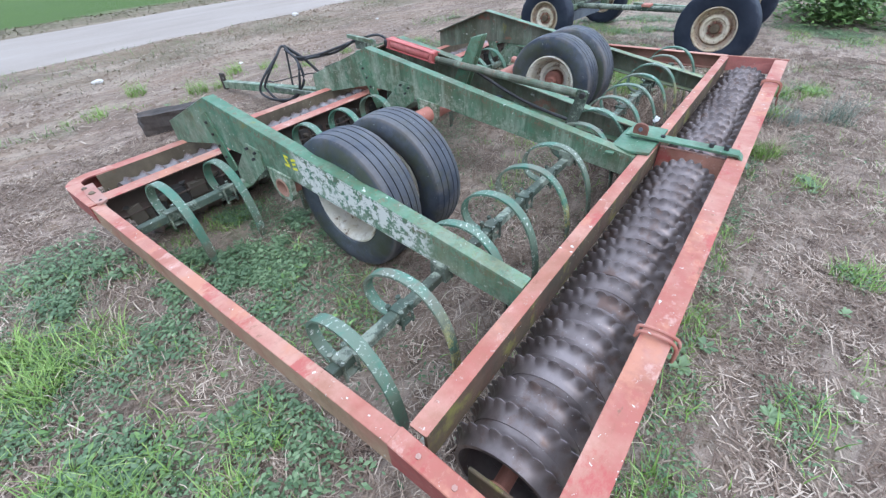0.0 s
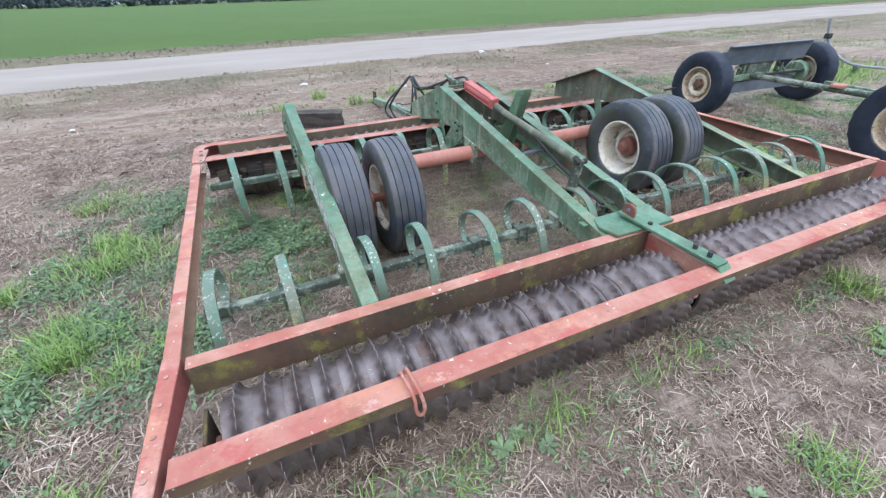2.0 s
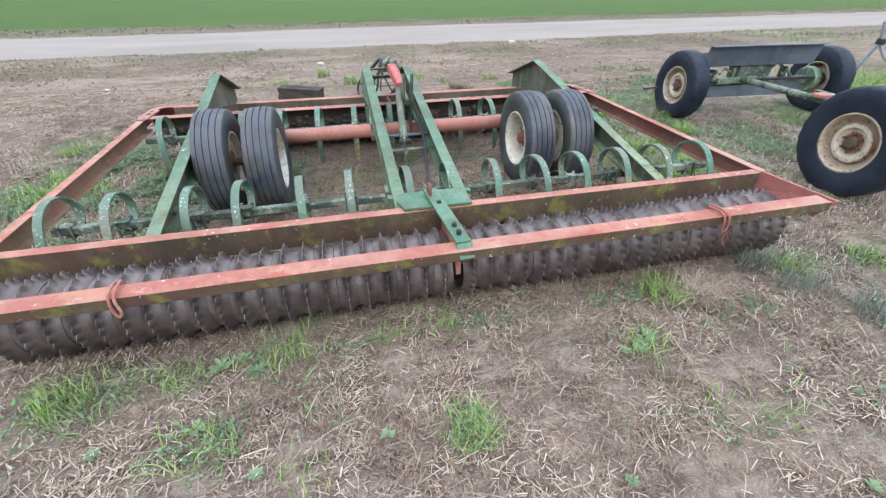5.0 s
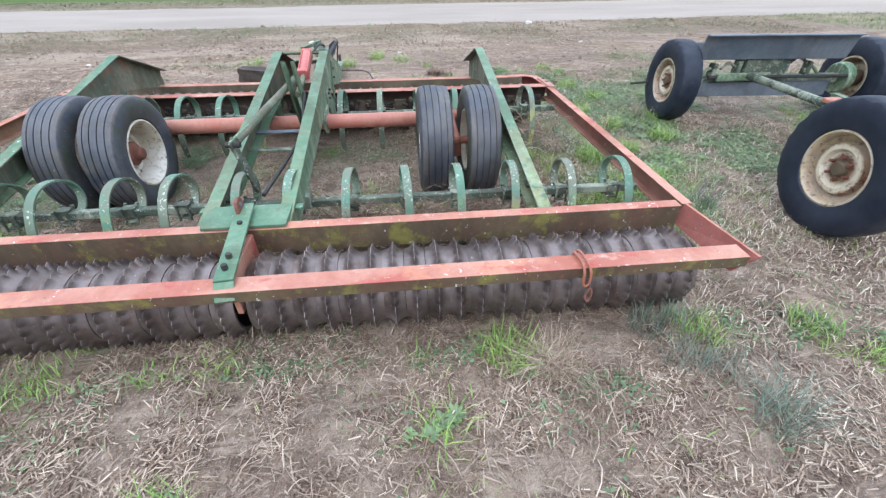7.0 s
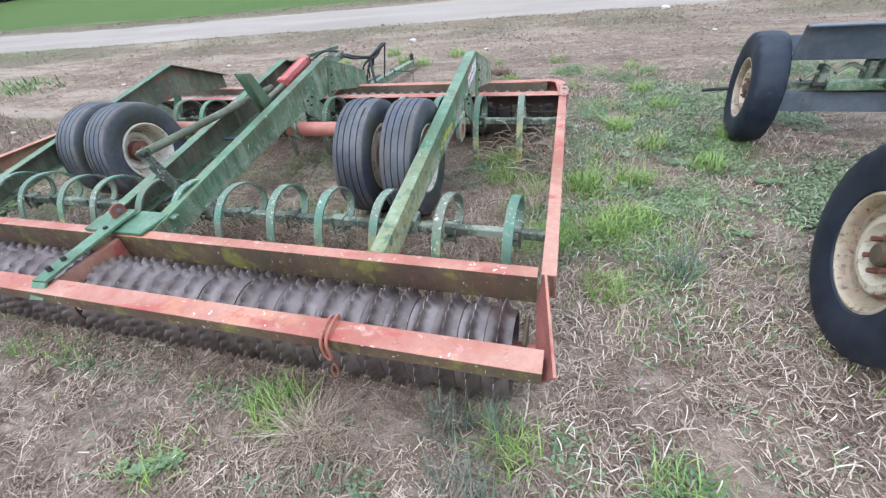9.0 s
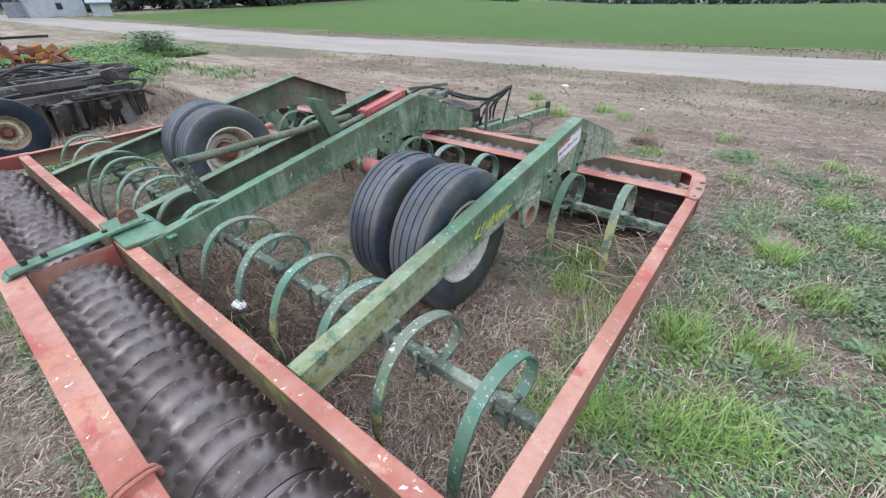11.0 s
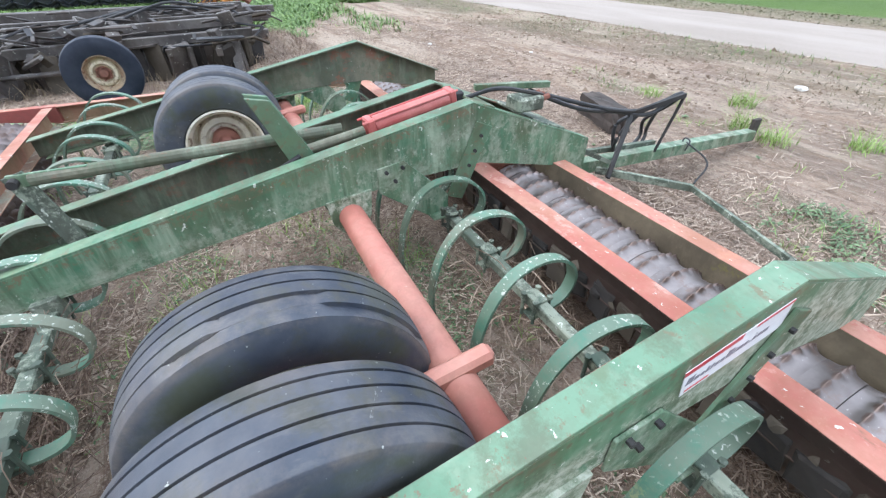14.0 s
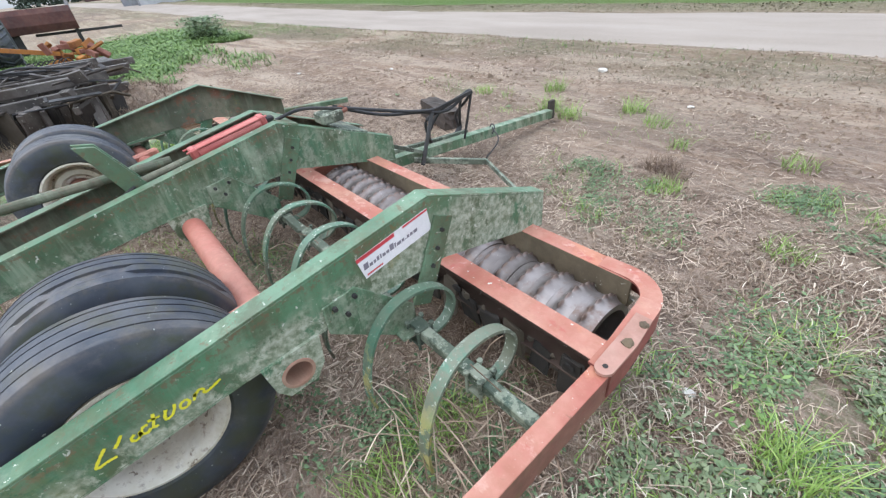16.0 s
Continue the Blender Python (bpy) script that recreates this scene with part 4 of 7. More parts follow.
    lo = [bm.verts.new((cx - s * u + s * 0.055 * max(0, v - 2.9), v, TOP + 0.004)) for u, v in edge]
    hi = [bm.verts.new((q_.co.x, q_.co.y, TOP + 0.016)) for q_ in lo]
    for i in range(len(lo)):
        bm.faces.new((lo[i], lo[(i + 1) % len(lo)], hi[(i + 1) % len(lo)], hi[i]))
    bm.faces.new(hi)
    bmesh.ops.recalc_face_normals(bm, faces=bm.faces[:])
    strap = part("corner_strap", bm, M["strap"], corner, "dusty pink-brown bolted strap")
    # black disc drawn for the dark inside the bolt hole
    part("bolt_hole", one_rod((cx, 2.874, TOP + 0.012), (cx, 2.874, TOP + 0.0172), 0.009, 12), M["near_black"], strap)
    for by, size in ((3.008, 0.020), (3.118, 0.016)):
        bm = bmesh.new()
        bmesh.ops.create_icosphere(bm, subdivisions=2, radius=size, matrix=pose(cx - 0.004 * (by > 3.1), by, TOP + 0.015) @ Matrix.Diagonal((1, 1.15, 0.55, 1)))
        for v in bm.verts:
            v.co += Vector((random.uniform(-1, 1), random.uniform(-1, 1), random.uniform(-0.6, 0.6))) * size * 0.2
        part("bolt", bm, M["hub_dark"], strap)

# rollers of cast rings: each ring hollow towards its joints, with a notched crest round its middle
TEETH, RSEG, PITCH = 26, 156, 0.1065
RING_HALF = [(0.0, 0.166), (0.0, 0.1800), (0.009, 0.1804), (0.019, 0.1822), (0.028, 0.1856), (0.036, 0.1902), (0.0425, 0.1956), (0.0475, 0.2012), (0.0514, 0.2065)]
RING_PROFILE = RING_HALF + [(0.1055 - u, r) for u, r in RING_HALF[::-1]]
CREST = len(RING_HALF)
TOOTH_SIZE = [random.uniform(0.75, 1.15) for _ in range(TEETH)]


def tooth(j, i):
    """Rounded teeth with narrow notches between them; some are worn down."""
    k, ph = divmod(i, RSEG // TEETH)
    f = (0.0, 0.42, 0.95, 1.0, 0.95, 0.42)[ph] * TOOTH_SIZE[k]
    g = abs(j - (CREST - 0.5)) - 0.5
    return (0.0170, 0.0125, 0.0075, 0.0030)[int(g)] * f if g < 4 else 0.0


RING = shared("ring", lathe(bmesh.new(), RING_PROFILE, RSEG, wob=tooth), M["ring"], True)
# the front rings are worn blunt and almost flat between their crests
RING_PALE = shared("ring", lathe(bmesh.new(), [(u, r if r < 0.17 else 0.2025 - 0.48 * (0.2025 - r)) for u, r in RING_PROFILE], RSEG, wob=lambda j, i: 0.72 * tooth(j, i)), M["ring_pale"], True)


def roller(x0, x1, y, z, label):
    ob = part("roller", one_rod((x0 - 0.03, y, z), (x1 + 0.03, y, z), 0.03, 14), M["hub"], harrow, label)
    n = int(round((x1 - x0) / PITCH))
    for i in range(n):
        turn, gap = random.uniform(0, 360.0), random.choice((-0.0002, -0.0002, -0.0002, 0.0022))
        put("ring", RING if y < 1 else RING_PALE, ob, pose(x0 + i * (x1 - x0) / n, y + random.uniform(-0.003, 0.003), z + random.uniform(-0.003, 0.003), turn, 0, 0) @ Matrix.Diagonal((((x1 - x0) / n - gap) / 0.1055, 1, 1, 1)))
    return ob


roller(0.135, 2.385, 0.280, 0.215, "roller of scalloped dull cast-iron rings")
roller(2.445, 4.70, 0.280, 0.215, "roller of scalloped dull cast-iron rings")
roller(0.20, 2.385, 3.175, 0.215, "roller of scalloped grey cast-iron rings")
roller(2.445, 4.62, 3.175, 0.215, "roller of scalloped grey cast-iron rings")
for y, ya, yb in ((0.280, 0.105, 0.476), (3.175, 2.985, 3.338)):
    part("bearing_hanger", one_box((2.415, (ya + yb) / 2, 0.345), (0.028, yb - ya, 0.21)), M["red"], harrow, "red bearing plate between the rollers")
for x in (0.075, W - 0.085):
    part("bearing_stub", one_rod((x - 0.05, 0.280, 0.215), (x + 0.05, 0.280, 0.215), 0.045, 14), M["red"], harrow)
    part("bearing_plate", one_box((x, 0.280, 0.27), (0.014, 0.16, 0.18)), M["red_side"], harrow)
for x in (0.135, W - 0.135):
    part("bearing_stub", one_rod((x - 0.05, 3.175, 0.215), (x + 0.05, 3.175, 0.215), 0.035, 14), M["dark"], harrow)
    part("bearing_plate", one_box((x, 3.175, 0.29), (0.012, 0.14, 0.20)), M["red_side"], harrow)

# mud scrapers under the front inner rail, the gap's shade put into their near-black
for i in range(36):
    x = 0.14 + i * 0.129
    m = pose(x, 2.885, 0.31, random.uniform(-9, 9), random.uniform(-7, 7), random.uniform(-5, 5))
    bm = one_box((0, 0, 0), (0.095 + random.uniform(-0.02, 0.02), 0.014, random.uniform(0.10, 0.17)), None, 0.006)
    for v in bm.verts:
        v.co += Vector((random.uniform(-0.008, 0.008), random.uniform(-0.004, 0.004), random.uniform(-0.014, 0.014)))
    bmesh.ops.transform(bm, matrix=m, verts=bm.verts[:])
    part("scraper", bm, M["mud"] if i % 3 == 0 else M["near_black"], harrow)


for i in range(46):
    x = 0.12 + i * 0.101 + random.uniform(-0.03, 0.03)
    bm = bmesh.new()
    bmesh.ops.create_icosphere(bm, subdivisions=1, radius=random.uniform(0.008, 0.02), matrix=pose(x, 2.872 + random.uniform(-0.006, 0.004), 0.405 - 0.07 * random.random()) @ Matrix.Diagonal((1.5, 0.5, 1.2, 1)))
    for v in bm.verts:
        v.co += Vector((random.uniform(-1, 1), random.uniform(-0.5, 0.5), random.uniform(-1, 1))) * 0.007
    part("mud_clod", bm, M["mud"] if i % 3 else M["near_black"], harrow)

TUBE_Y, TUBE_Z = 2.155, 0.440


def holed_plate(poly, c, r, x0, x1, n=36):
    """An upright plate across x with a round hole through it; poly in (y, z), open to view from its centre."""
    def edge(a):
        d = (math.cos(a), math.sin(a))
        best = 9.0
        for (ay, az), (by, bz) in zip(poly, poly[1:] + poly[:1]):
            ey, ez = by - ay, bz - az
            det = d[0] * -ez + d[1] * ey
            if abs(det) > 1e-9:
                t = ((ay - c[0]) * -ez + (az - c[1]) * ey) / det
                u = (d[0] * (az - c[1]) - d[1] * (ay - c[0])) / det
                if t > 0 and -1e-6 <= u <= 1 + 1e-6:
                    best = min(best, t)
        return c[0] + d[0] * best, c[1] + d[1] * best
    angles = sorted([2 * math.pi * k / n for k in range(n)] + [math.atan2(z - c[1], y - c[0]) % (2 * math.pi) for y, z in poly])
    bm, rows = bmesh.new(), []
    for a in angles:
        hole = (c[0] + r * math.cos(a), c[1] + r * math.sin(a))
        rows.append([bm.verts.new((x, *p)) for x, p in ((x0, hole), (x0, edge(a)), (x1, edge(a)), (x1, hole))])
    for A, B in zip(rows, rows[1:] + rows[:1]):
        for j in range(4):
            bm.faces.new((A[j], B[j], B[(j + 1) % 4], A[(j + 1) % 4]))
    bmesh.ops.recalc_face_normals(bm, faces=bm.faces[:])
    return bm


# long beams
def beam(x, facing, end, material, label):
    """A bent channel beam; facing: the side of the flat web (-1 left, +1 right)."""
    y1, zt, zb = end
    web_poly = [(0.553, 0.335), (2.0, 0.525), (2.4, 0.553), (2.85, 0.560), (y1, zb), (y1, zt), (2.80, 0.858), (0.553, 0.455)]
    bm = bmesh.new()
    prism(bm, web_poly, x - 0.005, x + 0.005, "x", 0.0015)
    inner = x - facing * 0.072
    for pts, th in ((((0.553, 0.455), (2.80, 0.858), (y1, zt)), 0.010), (((0.60, 0.341), (2.0, 0.525), (2.4, 0.553)), -0.010)):
        for a, b in zip(pts, pts[1:]):
            lo, hi = sorted((x - facing * 0.004 + facing * 0.009, inner))
            prism(bm, [a, b, (b[0], b[1] + th), (a[0], a[1] + th)], lo, hi, "x", 0.0015)
    ob = part("beam", bm, material, harrow, label)
    ob.data.materials.append(M["green_inner"])
    ob.data.materials.append(M["green_top"] if x < 4 else M["green_top_lichen"])
    for p in ob.data.polygons:
        if p.normal.x * facing < -0.6 or p.normal.z < -0.6:
            p.material_index = 1
        elif p.normal.z > 0.6:
            p.material_index = 2
    out = x + facing * 0.005
    # bend bracket down to the front rail, bar bracket, tube boss
    pl = part("bend_bracket", one_bar((out + facing * 0.007, 2.86, 0.76), (out + facing * 0.007, 2.70, 0.40), 0.012, 0.095, (0, 1, 0.45)), M["green_top"], ob)
    for k in range(4):
        f = 0.06 + k * 0.09
        part("bolt", one_rod((out + facing * 0.012, 2.86 - 0.16 * f * 2.2, 0.755 - 0.36 * f * 2.2), (out + facing * 0.024, 2.86 - 0.16 * f * 2.2, 0.755 - 0.36 * f * 2.2), 0.009, 6), M["dark"], ob)
    bm = bmesh.new()
    prism(bm, [(2.30, 0.64), (2.43, 0.66), (2.66, 0.43), (2.66, 0.33), (2.55, 0.33), (2.30, 0.52)], out + facing * 0.002, out + facing * 0.012, "x", 0.002)
    prism(bm, [(2.55, 0.33), (2.66, 0.33), (2.66, 0.34), (2.55, 0.34)], out + facing * 0.012, out + facing * 0.07, "x", 0.001)
    part("bar_bracket", bm, M["green"], ob)
    for by, bz in ((2.34, 0.62), (2.38, 0.57), (2.42, 0.63)):
        part("bolt", one_rod((out + facing * 0.012, by, bz), (out + facing * 0.028, by, bz), 0.009, 6), M["dark"], ob)
    part("tube_hanger", holed_plate([(2.050, 0.53), (2.262, 0.55), (2.250, 0.425), (2.210, 0.368), (2.105, 0.360), (2.068, 0.41)], (TUBE_Y, TUBE_Z), 0.0605, *sorted((x - facing * 0.012, x + facing * 0.018))), M["green_flaky"], ob)
    bm = bmesh.new()
    prism(bm, [(0.93, 0.40), (1.02, 0.41), (1.02, 0.31), (0.93, 0.31)], x - 0.03, x + 0.03, "x", 0.003)
    part("bar_clamp", bm, M["green_dark"], ob)
    return ob


beam(0.745, -1, (3.50, 0.575, 0.42), M["green_decal"], "green bent channel beam with flaking paint")
beam(2.135, -1, (3.58, 0.548, 0.38), M["green"], "green bent channel beam")
beam(2.605, 1, (3.58, 0.548, 0.38), M["green"], "green bent channel beam with streaked paint")
right_beam = beam(4.035, 1, (3.50, 0.600, 0.415), M["green_flaky"], "green bent channel beam with flaking paint and a sticker")

# sticker and hand-painted marks on the outer beam
bm = bmesh.new()
prism(bm, [(2.487, 0.658), (2.80, 0.724), (2.786, 0.821), (2.463, 0.752)], 4.041, 4.0425, "x")
sticker = part("sticker", bm, M["sticker"], right_beam, "white vinyl sticker with a red band and dark lettering bars")
bm = bmesh.new()
prism(bm, [(2.464, 0.736), (2.63, 0.771), (2.63, 0.787), (2.463, 0.752)], 4.0426, 4.0432, "x")
prism(bm, [(2.67, 0.786), (2.788, 0.811), (2.787, 0.819), (2.67, 0.795)], 4.0426, 4.0432, "x")
prism(bm, [(2.495, 0.669), (2.565, 0.683), (2.565, 0.690), (2.495, 0.676)], 4.0426, 4.0432, "x")
part("red_band", bm, M["sticker_red"], sticker)
bm = bmesh.new()
u = 2.487
for k, wd in enumerate((0.020, 0.014, 0.010, 0.010, 0.006, 0.013, 0.012, 0.018, 0.006, 0.019, 0.011, 0.005, 0.010, 0.012, 0.018)):
    b0 = 0.696 + (u - 2.487) * 0.21
    h = 0.026 if k in (0, 7) else (0.019 if k in (3, 4, 8) else 0.013)
    if k == 11:
        h = 0.005
    prism(bm, [(u, b0), (u + wd, b0 + wd * 0.19), (u + wd, b0 + wd * 0.19 + h), (u, b0 + h)], 4.0426, 4.0432, "x")
    u += wd * 0.95 + 0.005
part("lettering_bars", bm, M["sticker_ink"], sticker)


def strokes(pts_list, x, r, parent):
    """Hand-brushed paint strokes on an upright web; pts in (y, z)."""
    for pts in pts_list:
        L = smooth_line([(x, a, b) for a, b in pts], 5)
        bm, rows = bmesh.new(), []
        for i, p in enumerate(L):
            d = L[min(i + 1, len(L) - 1)] - L[max(i - 1, 0)]
            nrm = Vector((0, -d.z, d.y)).normalized() * r * random.uniform(0.7, 1.2)
            rows.append((bm.verts.new(p - nrm), bm.verts.new(p + nrm)))
        for a, b in zip(rows, rows[1:]):
            bm.faces.new((a[0], b[0], b[1], a[1]))
        part("paint_stroke", bm, M["yellow"], parent)


# brush script: a long first letter, a worn middle, then "tion" with a drawn-out tail
strokes([[(1.637, 0.576), (1.618, 0.556), (1.596, 0.530), (1.600, 0.524), (1.622, 0.528), (1.645, 0.527)],
         [(1.681, 0.588), (1.668, 0.572), (1.652, 0.556)],
         [(1.704, 0.566), (1.692, 0.556), (1.696, 0.543), (1.710, 0.548), (1.716, 0.564), (1.714, 0.546)],
         [(1.741, 0.574), (1.728, 0.573), (1.719, 0.556), (1.729, 0.547), (1.742, 0.556)],
         [(1.764, 0.600), (1.757, 0.577), (1.748, 0.553), (1.760, 0.552)], [(1.744, 0.583), (1.775, 0.579)],
         [(1.793, 0.588), (1.783, 0.568), (1.782, 0.555), (1.798, 0.558), (1.812, 0.577), (1.817, 0.592)],
         [(1.846, 0.585), (1.830, 0.579), (1.825, 0.563), (1.838, 0.558), (1.851, 0.570), (1.846, 0.585)],
         [(1.873, 0.588), (1.867, 0.577), (1.861, 0.565)], [(1.866, 0.576), (1.884, 0.592), (1.896, 0.586), (1.894, 0.572), (1.912, 0.574), (1.946, 0.588)]], 4.0425, 0.0045, right_beam)
strokes([[(1.955, 0.665), (1.995, 0.655)], [(1.96, 0.64), (1.992, 0.632)], [(1.955, 0.61), (1.995, 0.605)], [(2.02, 0.665), (2.06, 0.67)], [(2.055, 0.66), (2.025, 0.62)], [(2.02, 0.612), (2.065, 0.615)]], 0.7385, 0.007, harrow)

# tool bars with spring tines
TINE = [(1.03, 0.300), (0.975, 0.298), (1.05, 0.288), (1.12, 0.315), (1.152, 0.385), (1.13, 0.460), (1.06, 0.520), (0.96, 0.548), (0.86, 0.532), (0.782, 0.470), (0.728, 0.375), (0.70, 0.27), (0.69, 0.17), (0.70, 0.09)]


def tine_mesh():
    """One flat spring bent into a curl; the leg narrows towards its tip. The origin lies below the tool bar."""
    L = smooth_line([(0, y - 0.975, z) for y, z in TINE[1:]], 5)
    bm, rings = bmesh.new(), []
    for i, p in enumerate(L):
        d = (L[min(i + 1, len(L) - 1)] - L[max(i - 1, 0)]).normalized()
        nrm, f = Vector((0, -d.z, d.y)), i / (len(L) - 1)
        w, t = 0.0245 * (1 - 0.15 * max(0, f - 0.7)), 0.0058
        if f > 0.93:
            w *= 1 - 4.5 * (f - 0.93)
        rings.append([bm.verts.new(p + Vector((a * w, 0, 0)) + nrm * b * t) for a, b in ((-1, -1), (1, -1), (1, 1), (-1, 1))])
    for A, B in zip(rings, rings[1:]):
        for j in range(4):
            bm.faces.new((A[j], A[(j + 1) % 4], B[(j + 1) % 4], B[j]))
    bm.faces.new(rings[0])
    bm.faces.new(rings[-1][::-1])
    return shared("tine", bm, M["tine"])


TINE_ME = tine_mesh()
TINE_YELLOW = TINE_ME.copy()
TINE_YELLOW.materials[0] = M["tine_yellow"]
bm = bmesh.new()
box(bm, (0, 0.0, 0.283), (0.060, 0.075, 0.010), None, 0.002)
box(bm, (0, 0.0, 0.365), (0.078, 0.058, 0.012), None, 0.003)
for sx in (-0.033, 0.033):
    for sy in (-0.036, 0.036):
        rod(bm, (sx, sy, 0.268), (sx, sy, 0.376), 0.007, 6)
        rod(bm, (sx, sy, 0.366), (sx, sy, 0.378), 0.012, 6)
CLAMP_ME = shared("tine_clamp", bm, M["green_dark"])
for ybar, xs in ((0.975, [0.13, 0.45, 0.88, 1.18, 1.55, 1.87, 2.26, 2.555, 2.89, 3.23, 3.555, 3.90, 4.255, 4.61]), (2.640, [0.25 + 0.35 * i for i in range(13)])):
    tool = part("tool_bar", one_box((W / 2, ybar, 0.334), (W - 0.10, 0.050, 0.048), None, 0.005), M["green_dark"], harrow, "lichened grey-green square tool bar")
    for x in xs:
        m = pose(x, ybar, random.uniform(-0.006, 0.008), 0, 0, random.uniform(-4, 4))
        old_yellow = round(x, 2) in ((3.55, 3.56, 3.9, 0.45) if ybar < 1 else (4.1, 4.45))
        t = put("tine", TINE_YELLOW if old_yellow else TINE_ME, harrow, m, "green curled spring tine with old yellow paint on its leg" if old_yellow else "green curled spring tine with worn paint")
        put("tine_clamp", CLAMP_ME, t, m)
bm = bmesh.new()
bmesh.ops.create_icosphere(bm, subdivisions=2, radius=0.03, matrix=pose(3.262, 0.70, 0.30) @ Matrix.Diagonal((1.5, 0.9, 0.7, 1)))
for v in bm.verts:
    v.co += Vector((random.uniform(-1, 1), random.uniform(-1, 1), random.uniform(-1, 1))) * 0.008
part("plastic_scrap", bm, M["rag"], harrow, "white plastic scrap caught on a tine")

# axle tube, arms, wheels
L_ = (4.056 - 0.724) / 2
bm = lathe(bmesh.new(), [(-L_, 0.049), (-L_, 0.0600), (L_, 0.0600), (L_, 0.049), (L_ - 0.12, 0.049), (L_ - 0.12, 0.001), (0.12 - L_, 0.001), (0.12 - L_, 0.049)], 28, (2.39, TUBE_Y, TUBE_Z))
tube = part("axle_tube", bm, M["red_tube"], harrow, "red round axle tube, open at both ends", True)
tube.data.materials.append(M["bore"])
for p in tube.data.polygons:
    if math.hypot(p.center.y - TUBE_Y, p.center.z - TUBE_Z) < 0.056 or abs(p.normal.x) > 0.6:
        p.material_index = 1
        p.use_smooth = False


def tyre_bm(R=0.405, half=0.122, rib=True, lug=0.0, bore=0.49):
    """A tyre about the x axis: ribbed tread, bulging walls."""
    p = [(-half * 0.66, R * bore), (-half * 0.86, R * (bore + 0.035)), (-half, R * (0.49 + 0.44 * bore)), (-half * 0.99, R * 0.83), (-half * 0.925, R * 0.905), (-half * 0.865, R * 0.950), (-half * 0.845, R * 0.968), (-half * 0.825, R * 0.974)]
    tread = []
    if rib:
        for g in (-0.55, -0.19, 0.19, 0.55):
            c = R * (1 - 0.03 * g * g)
            for du, dr in ((-0.030, 0), (-0.022, -0.012), (0.022, -0.012), (0.030, 0)):
                tread.append((half * (g + du), c + dr))
    else:
        for g in np.linspace(-0.66, 0.66, 9):
            tread.append((half * g, R * (1 - 0.035 * g * g)))
    q = [(-u, r) for u, r in p[::-1]]
    prof = p + tread + q
    inner = [(half * 0.60, R * (bore - 0.02)), (-half * 0.60, R * (bore - 0.02))]
    n0, n1 = len(p), len(p) + len(tread)

    def wob(j, i):
        return -lug * ((i // 2) % 2) if lug and (j in (n0 - 2, n0 - 1, n1, n1 + 1)) else 0.0
    return lathe(bmesh.new(), prof + inner, 96, wob=wob if lug else None)


def rim_bm(R=0.20, half=0.085, dish=0.0):
    """A steel rim with a dished centre; the outer face looks to +x."""
    prof = [(-half, R * 0.93), (-half, R), (-half * 0.8, R), (-half * 0.7, R * 0.9), (half * 0.7, R * 0.9), (half * 0.85, R), (half, R * 1.01), (half * 1.03, R * 0.96),
            (half * 0.72, R * 0.87), (half * 0.55, R * 0.855), (dish, R * 0.80), (dish - 0.012, R * 0.72), (dish + 0.014, R * 0.66), (dish + 0.018, R * 0.52), (dish - 0.004, R * 0.44), (dish - 0.006, R * 0.05), (dish - 0.020, R * 0.05), (dish - 0.020, R * 0.44), (dish - 0.026, R * 0.62), (dish - 0.014, R * 0.8), (0, R * 0.84), (-half * 0.6, R * 0.86)]
    return lathe(bmesh.new(), prof, 40)


def hub_bm(reach=0.055):
    bm = lathe(bmesh.new(), [(-0.05, 0.001), (-0.05, 0.084), (0.004, 0.086), (0.012, 0.078), (0.022, 0.055), (reach, 0.046), (reach + 0.012, 0.036), (reach + 0.014, 0.001)], 20)
    return bm


def torn_tyre_bm():
    """The ribbed tyre with its outer tread torn off along one shoulder, down to a rough carcass."""
    bm = tyre_bm(bore=0.575)
    for v in bm.verts:
        r, a = math.hypot(v.co.y, v.co.z), math.degrees(math.atan2(v.co.z, v.co.y))
        u = v.co.x / 0.122
        one, two = 62 < a < 158, 76 < a < 112
        if r > 0.386 and ((one and -0.84 < u < -0.53) or (two and -0.53 <= u < -0.17)):
            k = (0.397 + random.uniform(-0.0025, 0.0025) if two and u > -0.6 else 0.390 + random.uniform(-0.003, 0.003)) / r
            v.co.y, v.co.z = v.co.y * k, v.co.z * k
    return bm


TYRE_TORN = shared("tyre", torn_tyre_bm(), M["rubber"], True)
TYRE, RIM, HUB = shared("tyre", tyre_bm(bore=0.575), M["rubber"], True), shared("rim", rim_bm(0.235, 0.100, -0.045), M["rim"], True), shared("hub", hub_bm(), M["hub"])


WHEEL_BOLT = shared("wheel_bolt", one_rod((-0.02, 0, 0), (0.022, 0, 0), 0.010, 6), M["hub"])


def wheel(parent, m, tyre=None, rim=None, hub=None, label=""):
    """A wheel about its own x axis; its outer side looks to +x."""
    t = put("wheel", tyre or TYRE, parent, m, label or "worn ribbed black tyre on a cream rim")
    put("rim", rim or RIM, t, m, "cream rim with rust")
    put("hub", hub or HUB, t, m, "rusty hub")
    for k in range(6):
        a = math.pi * k / 3
        put("wheel_bolt", WHEEL_BOLT, t, m @ pose(-0.020 if (rim or RIM) is RIM else 0.05, 0.069 * math.cos(a), 0.069 * math.sin(a)))
    return t


